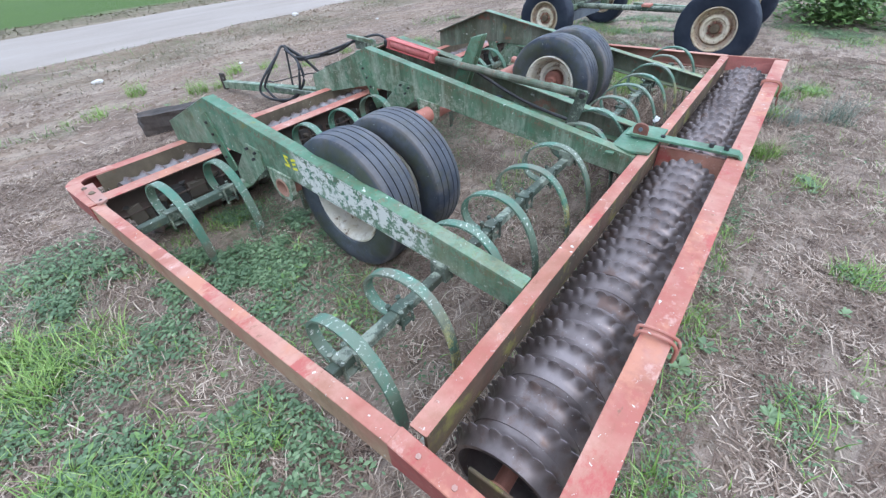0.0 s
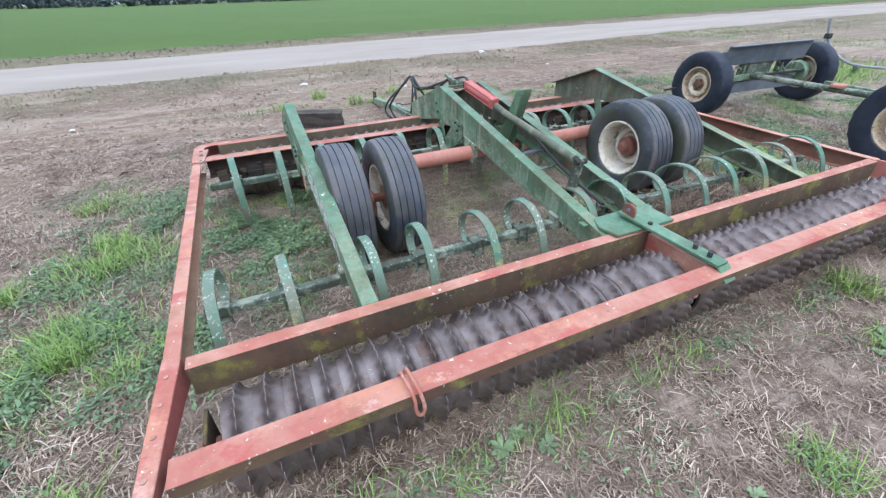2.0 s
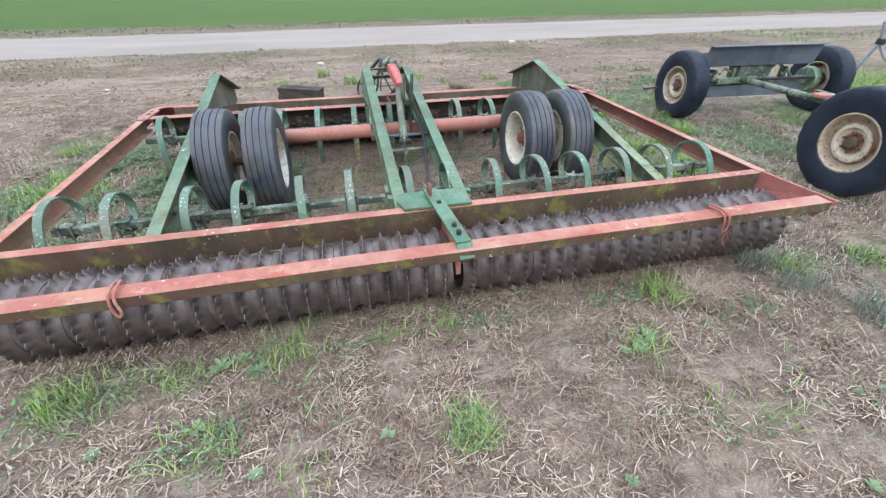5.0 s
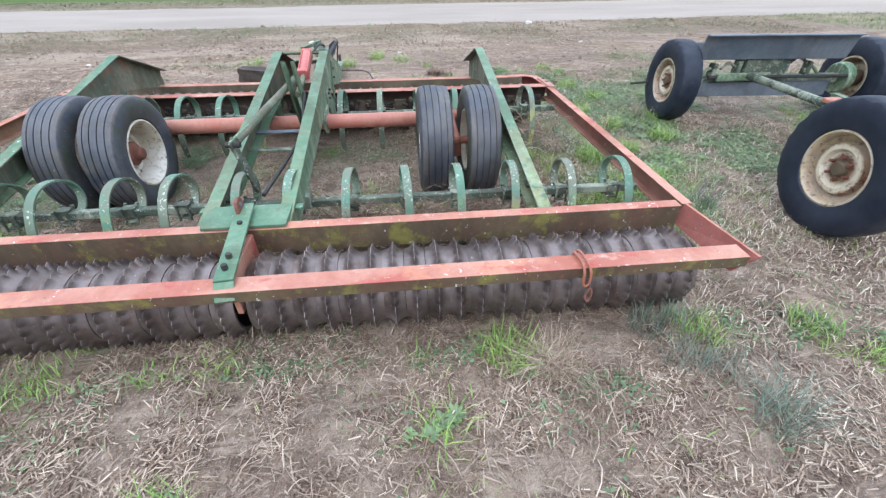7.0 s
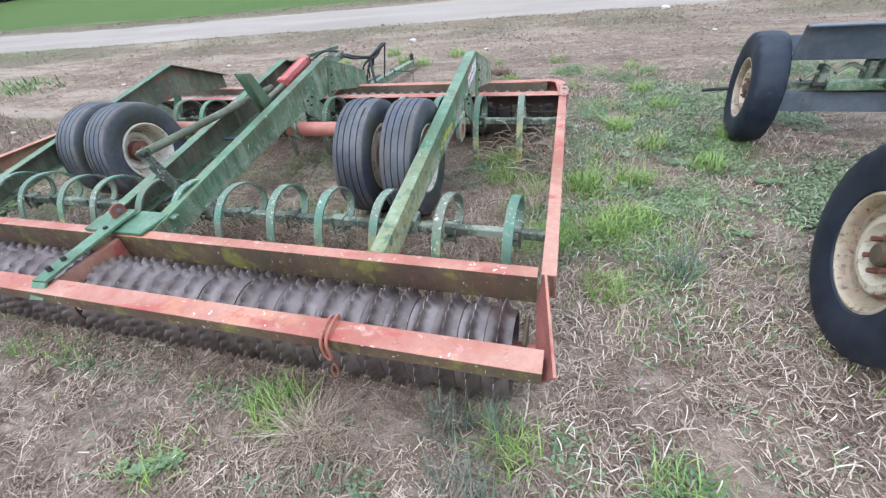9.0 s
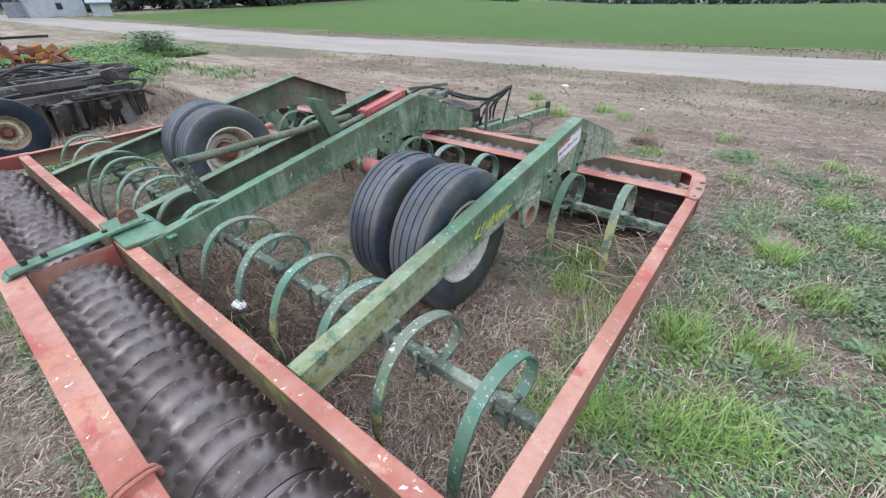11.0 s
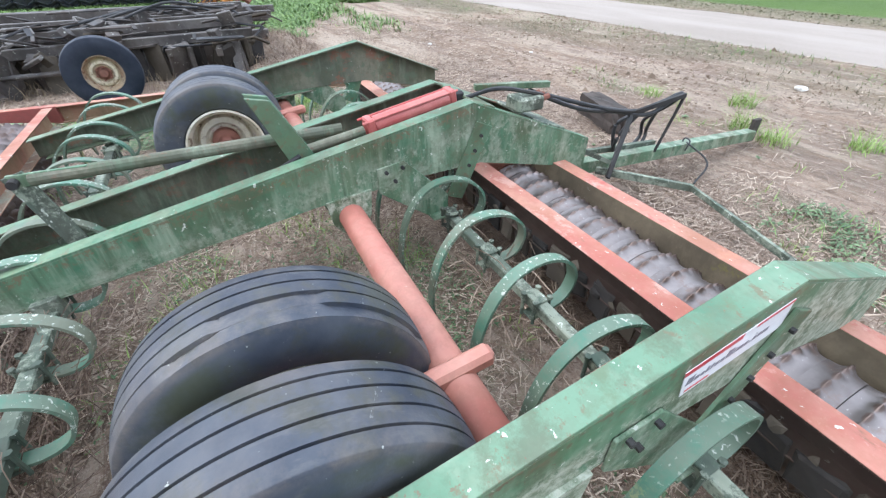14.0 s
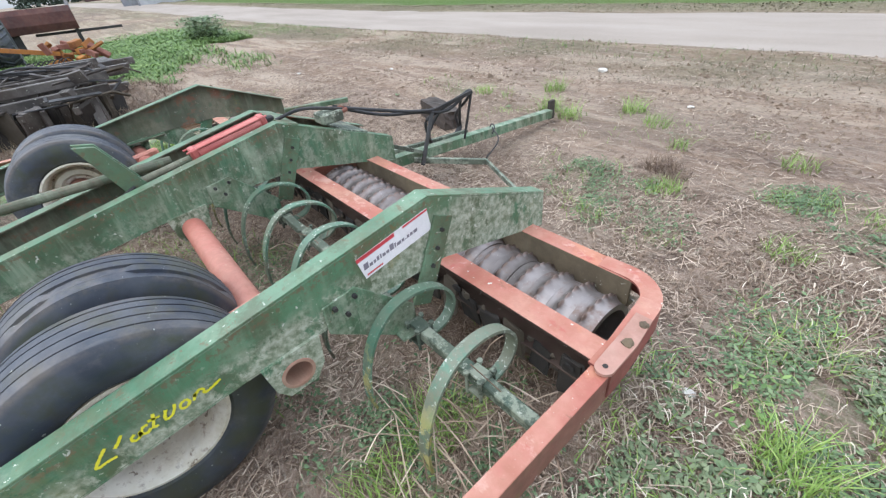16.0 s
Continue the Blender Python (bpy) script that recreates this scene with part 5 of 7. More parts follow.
for x0, x1 in ((0.925, 1.265), (3.475, 3.815)):
    mid = (x0 + x1) / 2
    wheel(harrow, pose(x0, 1.72, 0.412, 0, 0, 180), TYRE_TORN if x0 > 3 else TYRE, label="worn black tyre with torn tread on a cream rim" if x0 > 3 else "")
    wheel(harrow, pose(x1, 1.70, 0.412, random.uniform(0, 90), 0, 0))
    arm = part("wheel_arm", one_bar((mid, 2.27, 0.505), (mid, 1.66, 0.425), 0.062, 0.055, (0, 0, 1), 0.014), M["red_tube"], harrow, "red wheel arm across the axle tube")
    part("spindle", one_rod((x0 - 0.05, 1.71, 0.412), (x1 + 0.05, 1.71, 0.412), 0.03, 12), M["hub"], arm)
    part("arm_bracket", one_box((mid, 1.74, 0.36), (0.09, 0.10, 0.16), None, 0.006), M["hub"], arm)

# lift linkage between the centre beams
link = part("lift_cylinder", one_rod((2.425, 2.75, 0.846), (2.448, 2.36, 0.782), 0.043, 22), M["cyl"], harrow, "bright red hydraulic cylinder with tie rods")
along = (Vector((2.448, 2.36, 0.782)) - Vector((2.425, 2.75, 0.846))).normalized()
across, rise = along.cross(Vector((0, 0, 1))).normalized(), along.cross(Vector((0, 0, 1))).normalized().cross(along)
for c in (Vector((2.424, 2.77, 0.849)), Vector((2.449, 2.34, 0.779))):
    part("end_cap", one_box(c, (0.088, 0.040, 0.088), Matrix((across, along, rise)).transposed(), 0.008), M["cyl"], link)
for sa in (-1, 1):
    for sb in (-1, 1):
        o_ = across * 0.035 * sa + rise * 0.035 * sb
        part("tie_rod", one_rod(Vector((2.422, 2.80, 0.853)) + o_, Vector((2.451, 2.30, 0.773)) + o_, 0.006, 8), M["cyl"], link)
part("cylinder_eye", one_box((2.42, 2.80, 0.845), (0.05, 0.09, 0.06), None, 0.01), M["dark"], link)
part("piston_rod", one_rod((2.452, 2.31, 0.767), (2.45, 1.98, 0.715), 0.022, 12), M["green_inner"], link)
part("link_tube", one_rod((2.27, 1.02, 0.735), (2.40, 2.22, 0.775), 0.026, 12), M["green_inner"], harrow, "stained brown-grey link tube")
part("link_fork", one_bar((2.262, 0.95, 0.735), (2.30, 1.22, 0.742), 0.014, 0.052), M["green"], harrow)
part("link_post", one_bar((2.262, 0.97, 0.76), (2.30, 1.07, 0.40), 0.014, 0.075, (0, 1, 0)), M["green_dark"], harrow)
part("link_pin", one_rod((2.23, 0.97, 0.735), (2.31, 0.97, 0.735), 0.018, 10), M["dark"], harrow)
bm = bmesh.new()
prism(bm, [(1.84, 0.985), (1.93, 0.965), (2.09, 0.66), (2.20, 0.40), (2.09, 0.38), (1.99, 0.61)], 2.405, 2.421, "x", 0.003)
prism(bm, [(1.84, 0.985), (1.93, 0.965), (2.09, 0.66), (2.20, 0.40), (2.09, 0.38), (1.99, 0.61)], 2.475, 2.489, "x", 0.003)
part("lift_lever", bm, M["green_top"], harrow, "green lift lever plates on the axle tube")
part("cross_strap", one_bar((2.14, 1.78, 0.505), (2.60, 1.78, 0.505), 0.05, 0.012), M["grey"], harrow)
part("cross_strap", one_bar((2.14, 1.55, 0.46), (2.60, 1.55, 0.46), 0.05, 0.012), M["green_dark"], harrow)
part("lift_chain", one_pipe([(2.50, 2.0, 0.72), (2.51, 1.6, 0.56), (2.46, 1.25, 0.50), (2.40, 0.85, 0.47)], 0.012), M["dark"], harrow)
part("front_cross_plate", one_box((2.37, 2.88, 0.835), (0.46, 0.10, 0.014), pose(0, 0, 0, -16, 0, 0).to_3x3()), M["green"], harrow)
part("front_cross_plate", one_box((2.37, 3.30, 0.672), (0.46, 0.20, 0.014), pose(0, 0, 0, -19, 0, 0).to_3x3()), M["green_dark"], harrow)
valve = part("valve_block", one_box((2.50, 3.18, 0.79), (0.13, 0.16, 0.07), None, 0.01), M["green_dark"], harrow, "green hose valve block")
for k in range(3):
    part("fitting", one_rod((2.46 + 0.04 * k, 3.24, 0.80), (2.46 + 0.04 * k, 3.30, 0.815), 0.015, 8), M["hub"], valve)
part("valve_lever", one_bar((2.36, 2.95, 0.86), (2.46, 3.36, 0.85), 0.035, 0.03), M["green"], harrow)

# rear centre clamp over both rails
clamp = part("centre_strap", one_bar((2.365, 0.66, 0.520), (2.425, 0.05, 0.492), 0.085, 0.016), M["green_plain"], harrow, "green bolted strap across the rear rails")
part("strap_tail", one_bar((2.425, 0.05, 0.488), (2.43, -0.008, 0.425), 0.085, 0.012), M["green_plain"], clamp)
for y, x in ((0.12, 2.415), (0.20, 2.41), (0.47, 2.385)):
    part("bolt", one_rod((x, y, 0.50), (x, y, 0.53), 0.014, 6), M["dark"], clamp)
bm = bmesh.new()
prism(bm, [(0.555, 0.52), (0.645, 0.52), (0.645, 0.565), (0.632, 0.586), (0.610, 0.594), (0.588, 0.594), (0.566, 0.585), (0.555, 0.565)], 2.343, 2.361, "x", 0.003)
lug = part("pivot_lug", bm, M["hub"], clamp, "rusty upright pivot lug")
part("pin", one_rod((2.338, 0.60, 0.557), (2.366, 0.60, 0.557), 0.013, 12), M["grey"], lug)
for xa, xb in ((2.175, 2.375), (2.385, 2.60)):
    bm = bmesh.new()
    prism(bm, [(xa, 0.485), (xb, 0.485), (xb, 0.70), (xa + 0.01, 0.70), (xa - 0.03 * (xa < 2.3), 0.60)], 0.475, 0.492, "z", 0.002)
    part("clamp_plate", bm, M["green_plain"], clamp)
part("tie_flat", one_bar((2.10, 0.70, 0.468), (2.65, 0.70, 0.468), 0.05, 0.014), M["green_plain"], harrow)

# shackles hanging on the outer rail
for x in (0.795, 4.03):
    sh = part("shackle", one_pipe([(x - 0.012, 0.115, 0.45), (x - 0.006, 0.11, 0.487), (x, 0.03, 0.492), (x + 0.006, -0.018, 0.47), (x + 0.012, -0.024, 0.405), (x - 0.004, -0.02, 0.378), (x - 0.018, -0.02, 0.405), (x - 0.02, -0.016, 0.46), (x - 0.024, 0.02, 0.489), (x - 0.03, 0.10, 0.485), (x - 0.03, 0.115, 0.45)], 0.0068), M["red"], harrow, "red bent-rod shackle over the rear rail")
part("shackle_link", one_pipe([(4.05, -0.03, 0.37), (4.06, -0.034, 0.33), (4.045, -0.04, 0.30), (4.03, -0.034, 0.33)], 0.006, loop=True), M["hub"], harrow)

# drawbar, brace and hose stand
draw = part("drawbar", one_bar((2.44, 3.40, 0.30), (2.345, 5.80, 0.10), 0.085, 0.085, (0, 0, 1), 0.004), M["green"], harrow, "green drawbar resting near the ground")
part("hitch_post", one_box((2.335, 5.84, 0.13), (0.035, 0.09, 0.20), None, 0.004), M["timber"], draw, "dark rusty hitch plate")
part("drawbar_strut", one_bar((2.28, 3.42, 0.32), (2.30, 4.60, 0.235), 0.035, 0.035), M["green_dark"], draw)
part("drawbar_strut", one_bar((2.56, 3.42, 0.55), (2.50, 3.95, 0.28), 0.03, 0.03), M["green_dark"], draw)
part("side_brace", one_bar((2.50, 3.82, 0.26), (2.905, 4.262, 0.205), 0.030, 0.045), M["green_dark"], draw, "grimy brace strap")
part("side_brace", one_bar((2.89, 4.262, 0.205), (3.72, 3.75, 0.352), 0.020, 0.034), M["green_dark"], draw, "grimy brace strap")
part("brace_tail", one_bar((3.71, 3.756, 0.352), (3.80, 3.42, 0.42), 0.020, 0.030), M["green_dark"], draw)
part("tie_wire", one_pipe([(2.92, 4.23, 0.25), (2.80, 4.50, 0.29), (2.42, 4.82, 0.235)], 0.006), M["dark"], draw)
part("tie_wire", one_pipe([(2.38, 4.82, 0.20), (2.37, 4.86, 0.245), (2.43, 4.84, 0.24), (2.44, 4.80, 0.18)], 0.006), M["hose"], draw)
stand = part("hose_stand", one_bar((2.60, 3.83, 0.24), (2.44, 4.10, 0.575), 0.02, 0.03, (0, 1, 0)), M["dark"], draw, "black hose stand on the drawbar")
part("stand_arm", one_bar((2.44, 4.09, 0.57), (2.50, 4.50, 0.65), 0.02, 0.03), M["dark"], stand)
part("stand_arm", one_bar((2.50, 4.49, 0.64), (2.44, 4.44, 0.24), 0.014, 0.02, (0, 1, 0)), M["dark"], stand)
for k in range(2):
    j = lambda s: random.uniform(-s, s)
    part("hydraulic_hose", one_pipe([(2.42 + 0.03 * k, 3.26, 0.82), (2.44 + j(0.04), 3.6, 0.70 + j(0.03)), (2.44 + j(0.05), 3.95, 0.60 + j(0.03)), (2.45 + j(0.02), 4.25, 0.57 + j(0.02)), (2.47, 4.49, 0.655),
                                     (2.36 + j(0.05), 4.52 + j(0.05), 0.56), (2.20 + j(0.06), 4.60 + j(0.06), 0.36 + j(0.04)), (2.16 + j(0.06), 4.62 + j(0.06), 0.20 + j(0.04)), (2.22 + j(0.05), 4.45, 0.13 + j(0.03)), (2.30 + j(0.05), 4.20, 0.24 + j(0.05)), (2.34 + j(0.04), 4.10, 0.42 + j(0.05)), (2.42, 4.22, 0.56), (2.47 + j(0.02), 4.44, 0.63)], 0.0135, 8, 6), M["hose"], harrow, "black hydraulic hose looped over the stand")
part("hydraulic_hose", one_pipe([(2.47, 2.84, 0.85), (2.50, 3.0, 0.88), (2.52, 3.2, 0.84), (2.50, 3.32, 0.80)], 0.011, 7), M["hose"], harrow)


# ---- wagon running gear beside the harrow ----
wagon = thing("wagon_running_gear", (7.3, 2.1, 0), "old farm wagon running gear with four tyres and grey bolsters", "wagon")
W_TYRE = shared("tyre", tyre_bm(0.415, 0.112, False, 0.011, 0.53), M["rubber_dark"], True)
W_RIM, W_HUB = shared("rim", rim_bm(0.226, 0.09, 0.045), M["rim_rusty"], True), shared("hub", hub_bm(0.060), M["hub_dark"])
for x, y, out in ((6.27, 3.16, 180), (8.42, 3.06, 0), (6.15, 0.84, 180), (8.38, 0.86, 0)):
    wheel(wagon, pose(x, y, 0.455 if y < 2 else 0.418, random.uniform(0, 90), 0, out + (-4 if y < 2 else -5)) @ Matrix.Scale(1.10 if y < 2 else 1.01, 4), W_TYRE, W_RIM, W_HUB, "smooth-worn black wagon tyre on a rusty cream rim")
for y, y2, x0, x1 in ((3.16, 3.07, 6.41, 8.06), (0.90, 0.87, 6.50, 8.12)):
    ax = part("axle", one_bar((6.3, y, 0.42), (8.40, y2, 0.42), 0.09, 0.09, (0, 0, 1), 0.006), M["green_dark"], wagon, "green axle beam")
    bolster = part("bolster", one_bar((x0, y, 0.655), (x1, y2, 0.655), 0.20, 0.016), M["grey"], wagon, "weathered blue-grey steel bolster trough")
    for yo, zc, tall in ((-0.13, 0.775, 0.25), (0.11, 0.715, 0.13)):
        part("side_plate", one_bar((x0, y + yo, zc), (x1, y2 + yo, zc), 0.014, tall, (0, yo * 1.615, 1)), M["grey"], bolster)
    part("flange", one_bar((x0, y - 0.185, 0.897), (x1, y2 - 0.185, 0.897), 0.06, 0.012), M["grey"], bolster)
    part("lower_plank", one_bar((x0 + 0.05, y - 0.06, 0.33), (x1, y2 - 0.06, 0.33), 0.03, 0.15), M["grey"], wagon, "grey plank under the axle")
    part("bolster_block", one_box((7.25, (y + y2) / 2, 0.55), (0.5, 0.16, 0.2), None, 0.01), M["green_dark"], wagon)
    for k in range(5):
        x = x0 + 0.25 + k * 0.28
        part("bracket", one_box((x, y - 0.07, 0.53 + 0.03 * (k % 2)), (0.05, 0.09, 0.14), None, 0.006), M["green_dark"], wagon)
    for k in range(7):
        a = Vector((x0 + 0.12 + 0.2 * k, y - 0.10, 0.50 + 0.05 * (k % 3)))
        part("gear_rod", one_pipe([a, a + Vector((0.10, 0.03, 0.05)), a + Vector((0.22, 0.02, -0.04 + 0.03 * (k % 2)))], 0.016, 7), M["green_dark"] if k % 2 else M["green"], wagon)
    part("spring_plate", one_box((7.0, (y + y2) / 2 - 0.09, 0.47), (0.62, 0.05, 0.08), None, 0.01), M["green"], wagon)
    bm = lathe(bmesh.new(), [(-0.04, 0.03), (-0.04, 0.15), (-0.02, 0.165), (0.04, 0.165), (0.04, 0.03)], 28, (8.22, y2, 0.42))
    part("brake_drum", bm, M["green"], wagon, "green brake drum")
    part("steering_rod", one_rod((6.6, y - 0.12, 0.47), (8.2, y2 - 0.12, 0.47), 0.018), M["dark"], wagon)
part("reach_pole", one_rod((7.06, 3.05, 0.485), (7.02, 1.0, 0.50), 0.038, 14), M["green_dark"], wagon, "green reach pole between the axles")
part("reach_pole", one_bar((7.30, 2.2, 0.50), (7.15, 0.95, 0.50), 0.06, 0.05), M["green"], wagon)
part("pole_joint", one_box((7.04, 1.93, 0.535), (0.15, 0.13, 0.04), None, 0.008), M["red"], wagon, "red painted pole joint")
part("tie_rod", one_rod((6.25, 3.46, 0.33), (5.98, 3.48, 0.31), 0.014), M["dark"], wagon)
part("drawbar", one_bar((8.2, 0.70, 0.42), (9.75, 0.15, 0.40), 0.06, 0.06), M["green_dark"], wagon, "grimy green drawbar")

# bent pipe and wheels beyond the wagon
pipe_rack = thing("bent_pipe_rack", (11.2, 4.1, 0), "pale bent pipe with a prop standing among weeds", "farm implement")
part("pipe", one_pipe([(10.75, 4.15, 0.98), (10.86, 4.10, 0.62), (10.98, 3.9, 0.36), (11.2, 3.6, 0.20), (11.6, 2.9, 0.19), (11.8, 2.55, 0.24), (12.1, 2.3, 0.6), (12.5, 2.0, 1.1)], 0.024, 10), M["siding"], pipe_rack, "pale bent pipe")
part("pipe_strut", one_rod((10.84, 4.11, 0.68), (10.35, 4.05, 0.0), 0.022), M["grey"], pipe_rack)
for x, y in ((11.2, 3.6), (11.75, 2.62)):
    part("foot", one_box((x, y, 0.09), (0.09, 0.09, 0.20), None, 0.01), M["green_dark"], pipe_rack)
part("clamp", one_box((10.84, 4.11, 0.68), (0.12, 0.09, 0.09), None, 0.01), M["dark"], pipe_rack)
trailer = thing("implement_trailer", (13.0, 1.4, 0), "dark implement trailer with white-rimmed wheels", "trailer")
for x, y in ((12.1, 1.75), (13.9, 1.75), (12.6, -0.6), (14.4, -0.6)):
    wheel(trailer, pose(x, y, 0.50, 0, 0, 180) @ Matrix.Scale(1.2, 4), W_TYRE, RIM, HUB, "large dark tyre on a white rim")
part("axle", one_rod((12.1, 1.75, 0.5), (13.9, 1.75, 0.5), 0.05), M["dark"], trailer)
part("axle", one_rod((12.6, -0.6, 0.5), (14.4, -0.6, 0.5), 0.05), M["dark"], trailer)
part("deck_beam", one_bar((12.6, 2.4, 0.72), (13.0, -1.2, 0.72), 0.14, 0.16), M["dark"], trailer, "dark deck beam")
part("deck_beam", one_bar((13.5, 2.4, 0.72), (13.9, -1.2, 0.72), 0.14, 0.16), M["dark"], trailer, "dark deck beam")

# ---- scrap west of the harrow ----
scrap = thing("scrap_disc_harrow", (-3.8, 0.6, 0), "black rusty wreck of a folded disc harrow lying in weeds", "scrap implement")
rs = random.Random(5)
for k in range(11):
    x = -2.65 - 0.27 * k
    z = 0.42 + 0.10 * math.sin(k * 1.7) + 0.02 * k
    part("frame_beam", one_bar((x, -3.4 + rs.uniform(-0.4, 0.4), z), (x - 0.25, 2.1 + rs.uniform(-0.35, 0.45) + 0.06 * k, z + rs.uniform(-0.05, 0.1)), 0.10, 0.12, (0, 0, 1), 0.008), M["wreck"], scrap, "black rusty frame beam")
for k in range(9):
    y = -2.8 + 0.58 * k
    part("cross_beam", one_bar((-2.55, y, 0.36 + rs.uniform(-0.05, 0.12)), (-5.2, y + rs.uniform(-0.3, 0.3), 0.46 + rs.uniform(-0.05, 0.2)), 0.08, 0.09, (0, 0, 1), 0.006), M["wreck"], scrap)
bm = lathe(bmesh.new(), [(0.0, 0.02), (0.035, 0.12), (0.065, 0.26), (0.07, 0.26), (0.04, 0.12), (0.006, 0.02)], 24)
DISC = shared("disc", bm, M["wreck"], True)
for k in range(5):
    put("disc", DISC, scrap, pose(-2.45 - 0.02 * k, -1.6 + 0.27 * k, 0.255, 0, rs.uniform(-6, 6), 70 + rs.uniform(-8, 8)))
for k in range(3):
    put("disc", DISC, scrap, pose(-3.0, 0.5 + 0.27 * k, 0.255, 0, rs.uniform(-6, 6), 110 + rs.uniform(-8, 8)))
part("gang_axle", one_rod((-2.42, -1.9, 0.255), (-2.6, 0.8, 0.255), 0.03), M["wreck"], scrap)
for k in range(34):
    a = Vector((rs.uniform(-5.2, -2.6), rs.uniform(-2.6, 1.6), rs.uniform(0.48, 0.66)))
    b = a + Vector((rs.uniform(-0.5, 0.5), rs.uniform(-0.9, 0.9), rs.uniform(-0.1, 0.1)))
    part("loose_bar", one_bar(a, b, rs.uniform(0.03, 0.07), rs.uniform(0.012, 0.05)), M["wreck"] if k % 5 else M["near_black"], scrap)
for k in range(4):
    y = 1.0 + 0.3 * k
    part("loose_hose", one_pipe([(-3.3, y - 1.4, 0.60), (-3.5, y - 0.6, 0.70 + 0.05 * k), (-3.9, y - 0.1, 0.76), (-4.2, y + 0.3, 0.66), (-3.9, y + 0.5, 0.50)], 0.018, 7), M["hose"], scrap)
for k in range(70):
    c = Vector((rs.uniform(-5.2, -2.5), rs.uniform(-2.8, 2.3), rs.uniform(0.22, 0.72)))
    q_ = Euler((rs.uniform(-0.5, 0.5), rs.uniform(-0.5, 0.5), rs.uniform(0, 3))).to_matrix()
    part("bracket", one_box(c, (rs.uniform(0.04, 0.12), rs.uniform(0.06, 0.35), rs.uniform(0.03, 0.2)), q_, 0.006), M["wreck"] if k % 6 else M["mud"], scrap)
for k in range(26):
    a = Vector((rs.uniform(-4.6, -2.55), rs.uniform(-2.6, 2.2), rs.uniform(0.5, 0.72)))
    part("loose_rod", one_pipe([a, a + Vector((rs.uniform(-0.2, 0.2), rs.uniform(-0.3, 0.3), rs.uniform(0, 0.12))), a + Vector((rs.uniform(-0.5, 0.5), rs.uniform(-0.8, 0.8), rs.uniform(-0.2, 0.08)))], rs.uniform(0.008, 0.022), 6), M["wreck"], scrap)
for k in range(46):
    y, x = -3.3 + 0.125 * k, -2.62 - rs.uniform(0.0, 0.55)
    bm = one_box((x, y, 0.20), (rs.uniform(0.03, 0.16), rs.uniform(0.10, 0.26), rs.uniform(0.34, 0.52)), pose(0, 0, 0, rs.uniform(-16, 16), rs.uniform(-24, 24), rs.uniform(-40, 40)).to_3x3(), 0.008)
    for v in bm.verts:
        v.co += Vector((rs.uniform(-1, 1), rs.uniform(-1, 1), rs.uniform(-1, 1))) * 0.025
        v.co.z = max(v.co.z, 0.0)
    part("torn_plate", bm, (M["near_black"], M["wreck"], M["mud"])[k % 3], scrap)
for k in range(90):
    a = Vector((rs.uniform(-4.6, -2.5), rs.uniform(-2.8, 2.4), rs.uniform(0.40, 0.70)))
    b = a + Vector((rs.uniform(-0.25, 0.25), rs.uniform(-0.7, 0.7), rs.uniform(-0.12, 0.10)))
    c = b + Vector((rs.uniform(-0.15, 0.15), rs.uniform(-0.25, 0.25), rs.uniform(-0.14, 0.06)))
    bm = one_bar(a, b, rs.uniform(0.02, 0.09), rs.uniform(0.008, 0.03), (rs.uniform(-0.6, 0.6), 0, 1))
    bar(bm, b, c, rs.uniform(0.02, 0.07), rs.uniform(0.008, 0.03), (rs.uniform(-0.6, 0.6), 0, 1))
    part("bent_strip", bm, (M["wreck"], M["wreck"], M["mud"], M["timber"], M["hose"])[k % 5], scrap)
part("axle", one_bar((-1.95, 0.62, 0.33), (-3.6, 0.60, 0.40), 0.08, 0.08), M["wreck"], scrap)
part("wheel_plate", one_box((-2.8, 1.45, 0.28), (0.5, 0.06, 0.35), pose(0, 0, 0, 0, 8, 12).to_3x3(), 0.01), M["wreck"], scrap, "black mud-caked plate")
S_TYRE, S_RIM = shared("tyre", tyre_bm(0.37, 0.10, False), M["rubber_dark"], True), shared("rim", rim_bm(0.19, 0.075, 0.02), M["rim_rusty"], True)
wheel(scrap, pose(-1.74, 0.63, 0.36, 20, 0, 6), S_TYRE, S_RIM, HUB, "dark tyre on a rusty cream rim")
# orange scrap heap
heap = thing("orange_scrap_heap", (-8.6, 2.4, 0), "heap of orange rusty machine parts behind the wreck", "scrap")
part("boom", one_bar((-8.3, 0.2, 1.05), (-8.5, 2.0, 0.60), 0.09, 0.09), M["orange"], heap, "orange rusty boom")
part("heap_base", one_box((-8.6, 2.3, 0.16), (1.0, 1.3, 0.32), pose(0, 0, 0, 0, 4, 10).to_3x3(), 0.03), M["wreck"], heap)
for k in range(22):
    c = Vector((rs.uniform(-9.0, -8.2), rs.uniform(1.75, 2.85), rs.uniform(0.30, 0.78)))
    q = Euler((rs.uniform(0, 3), rs.uniform(0, 3), rs.uniform(0, 3))).to_matrix()
    part("scrap_piece", one_box(c, (rs.uniform(0.05, 0.2), rs.uniform(0.1, 0.45), rs.uniform(0.04, 0.16)), q, 0.01), M["orange"] if k % 3 else M["hub"], heap)
for k in range(8):
    a = Vector((-8.2, 1.2 + 0.1 * k, 0.1))
    part("spring_tooth", one_pipe([a, a + Vector((0, 0.05, 0.3)), a + Vector((-0.1, 0.2, 0.42)), a + Vector((-0.3, 0.28, 0.3))], 0.012, 6), M["dark"], heap)


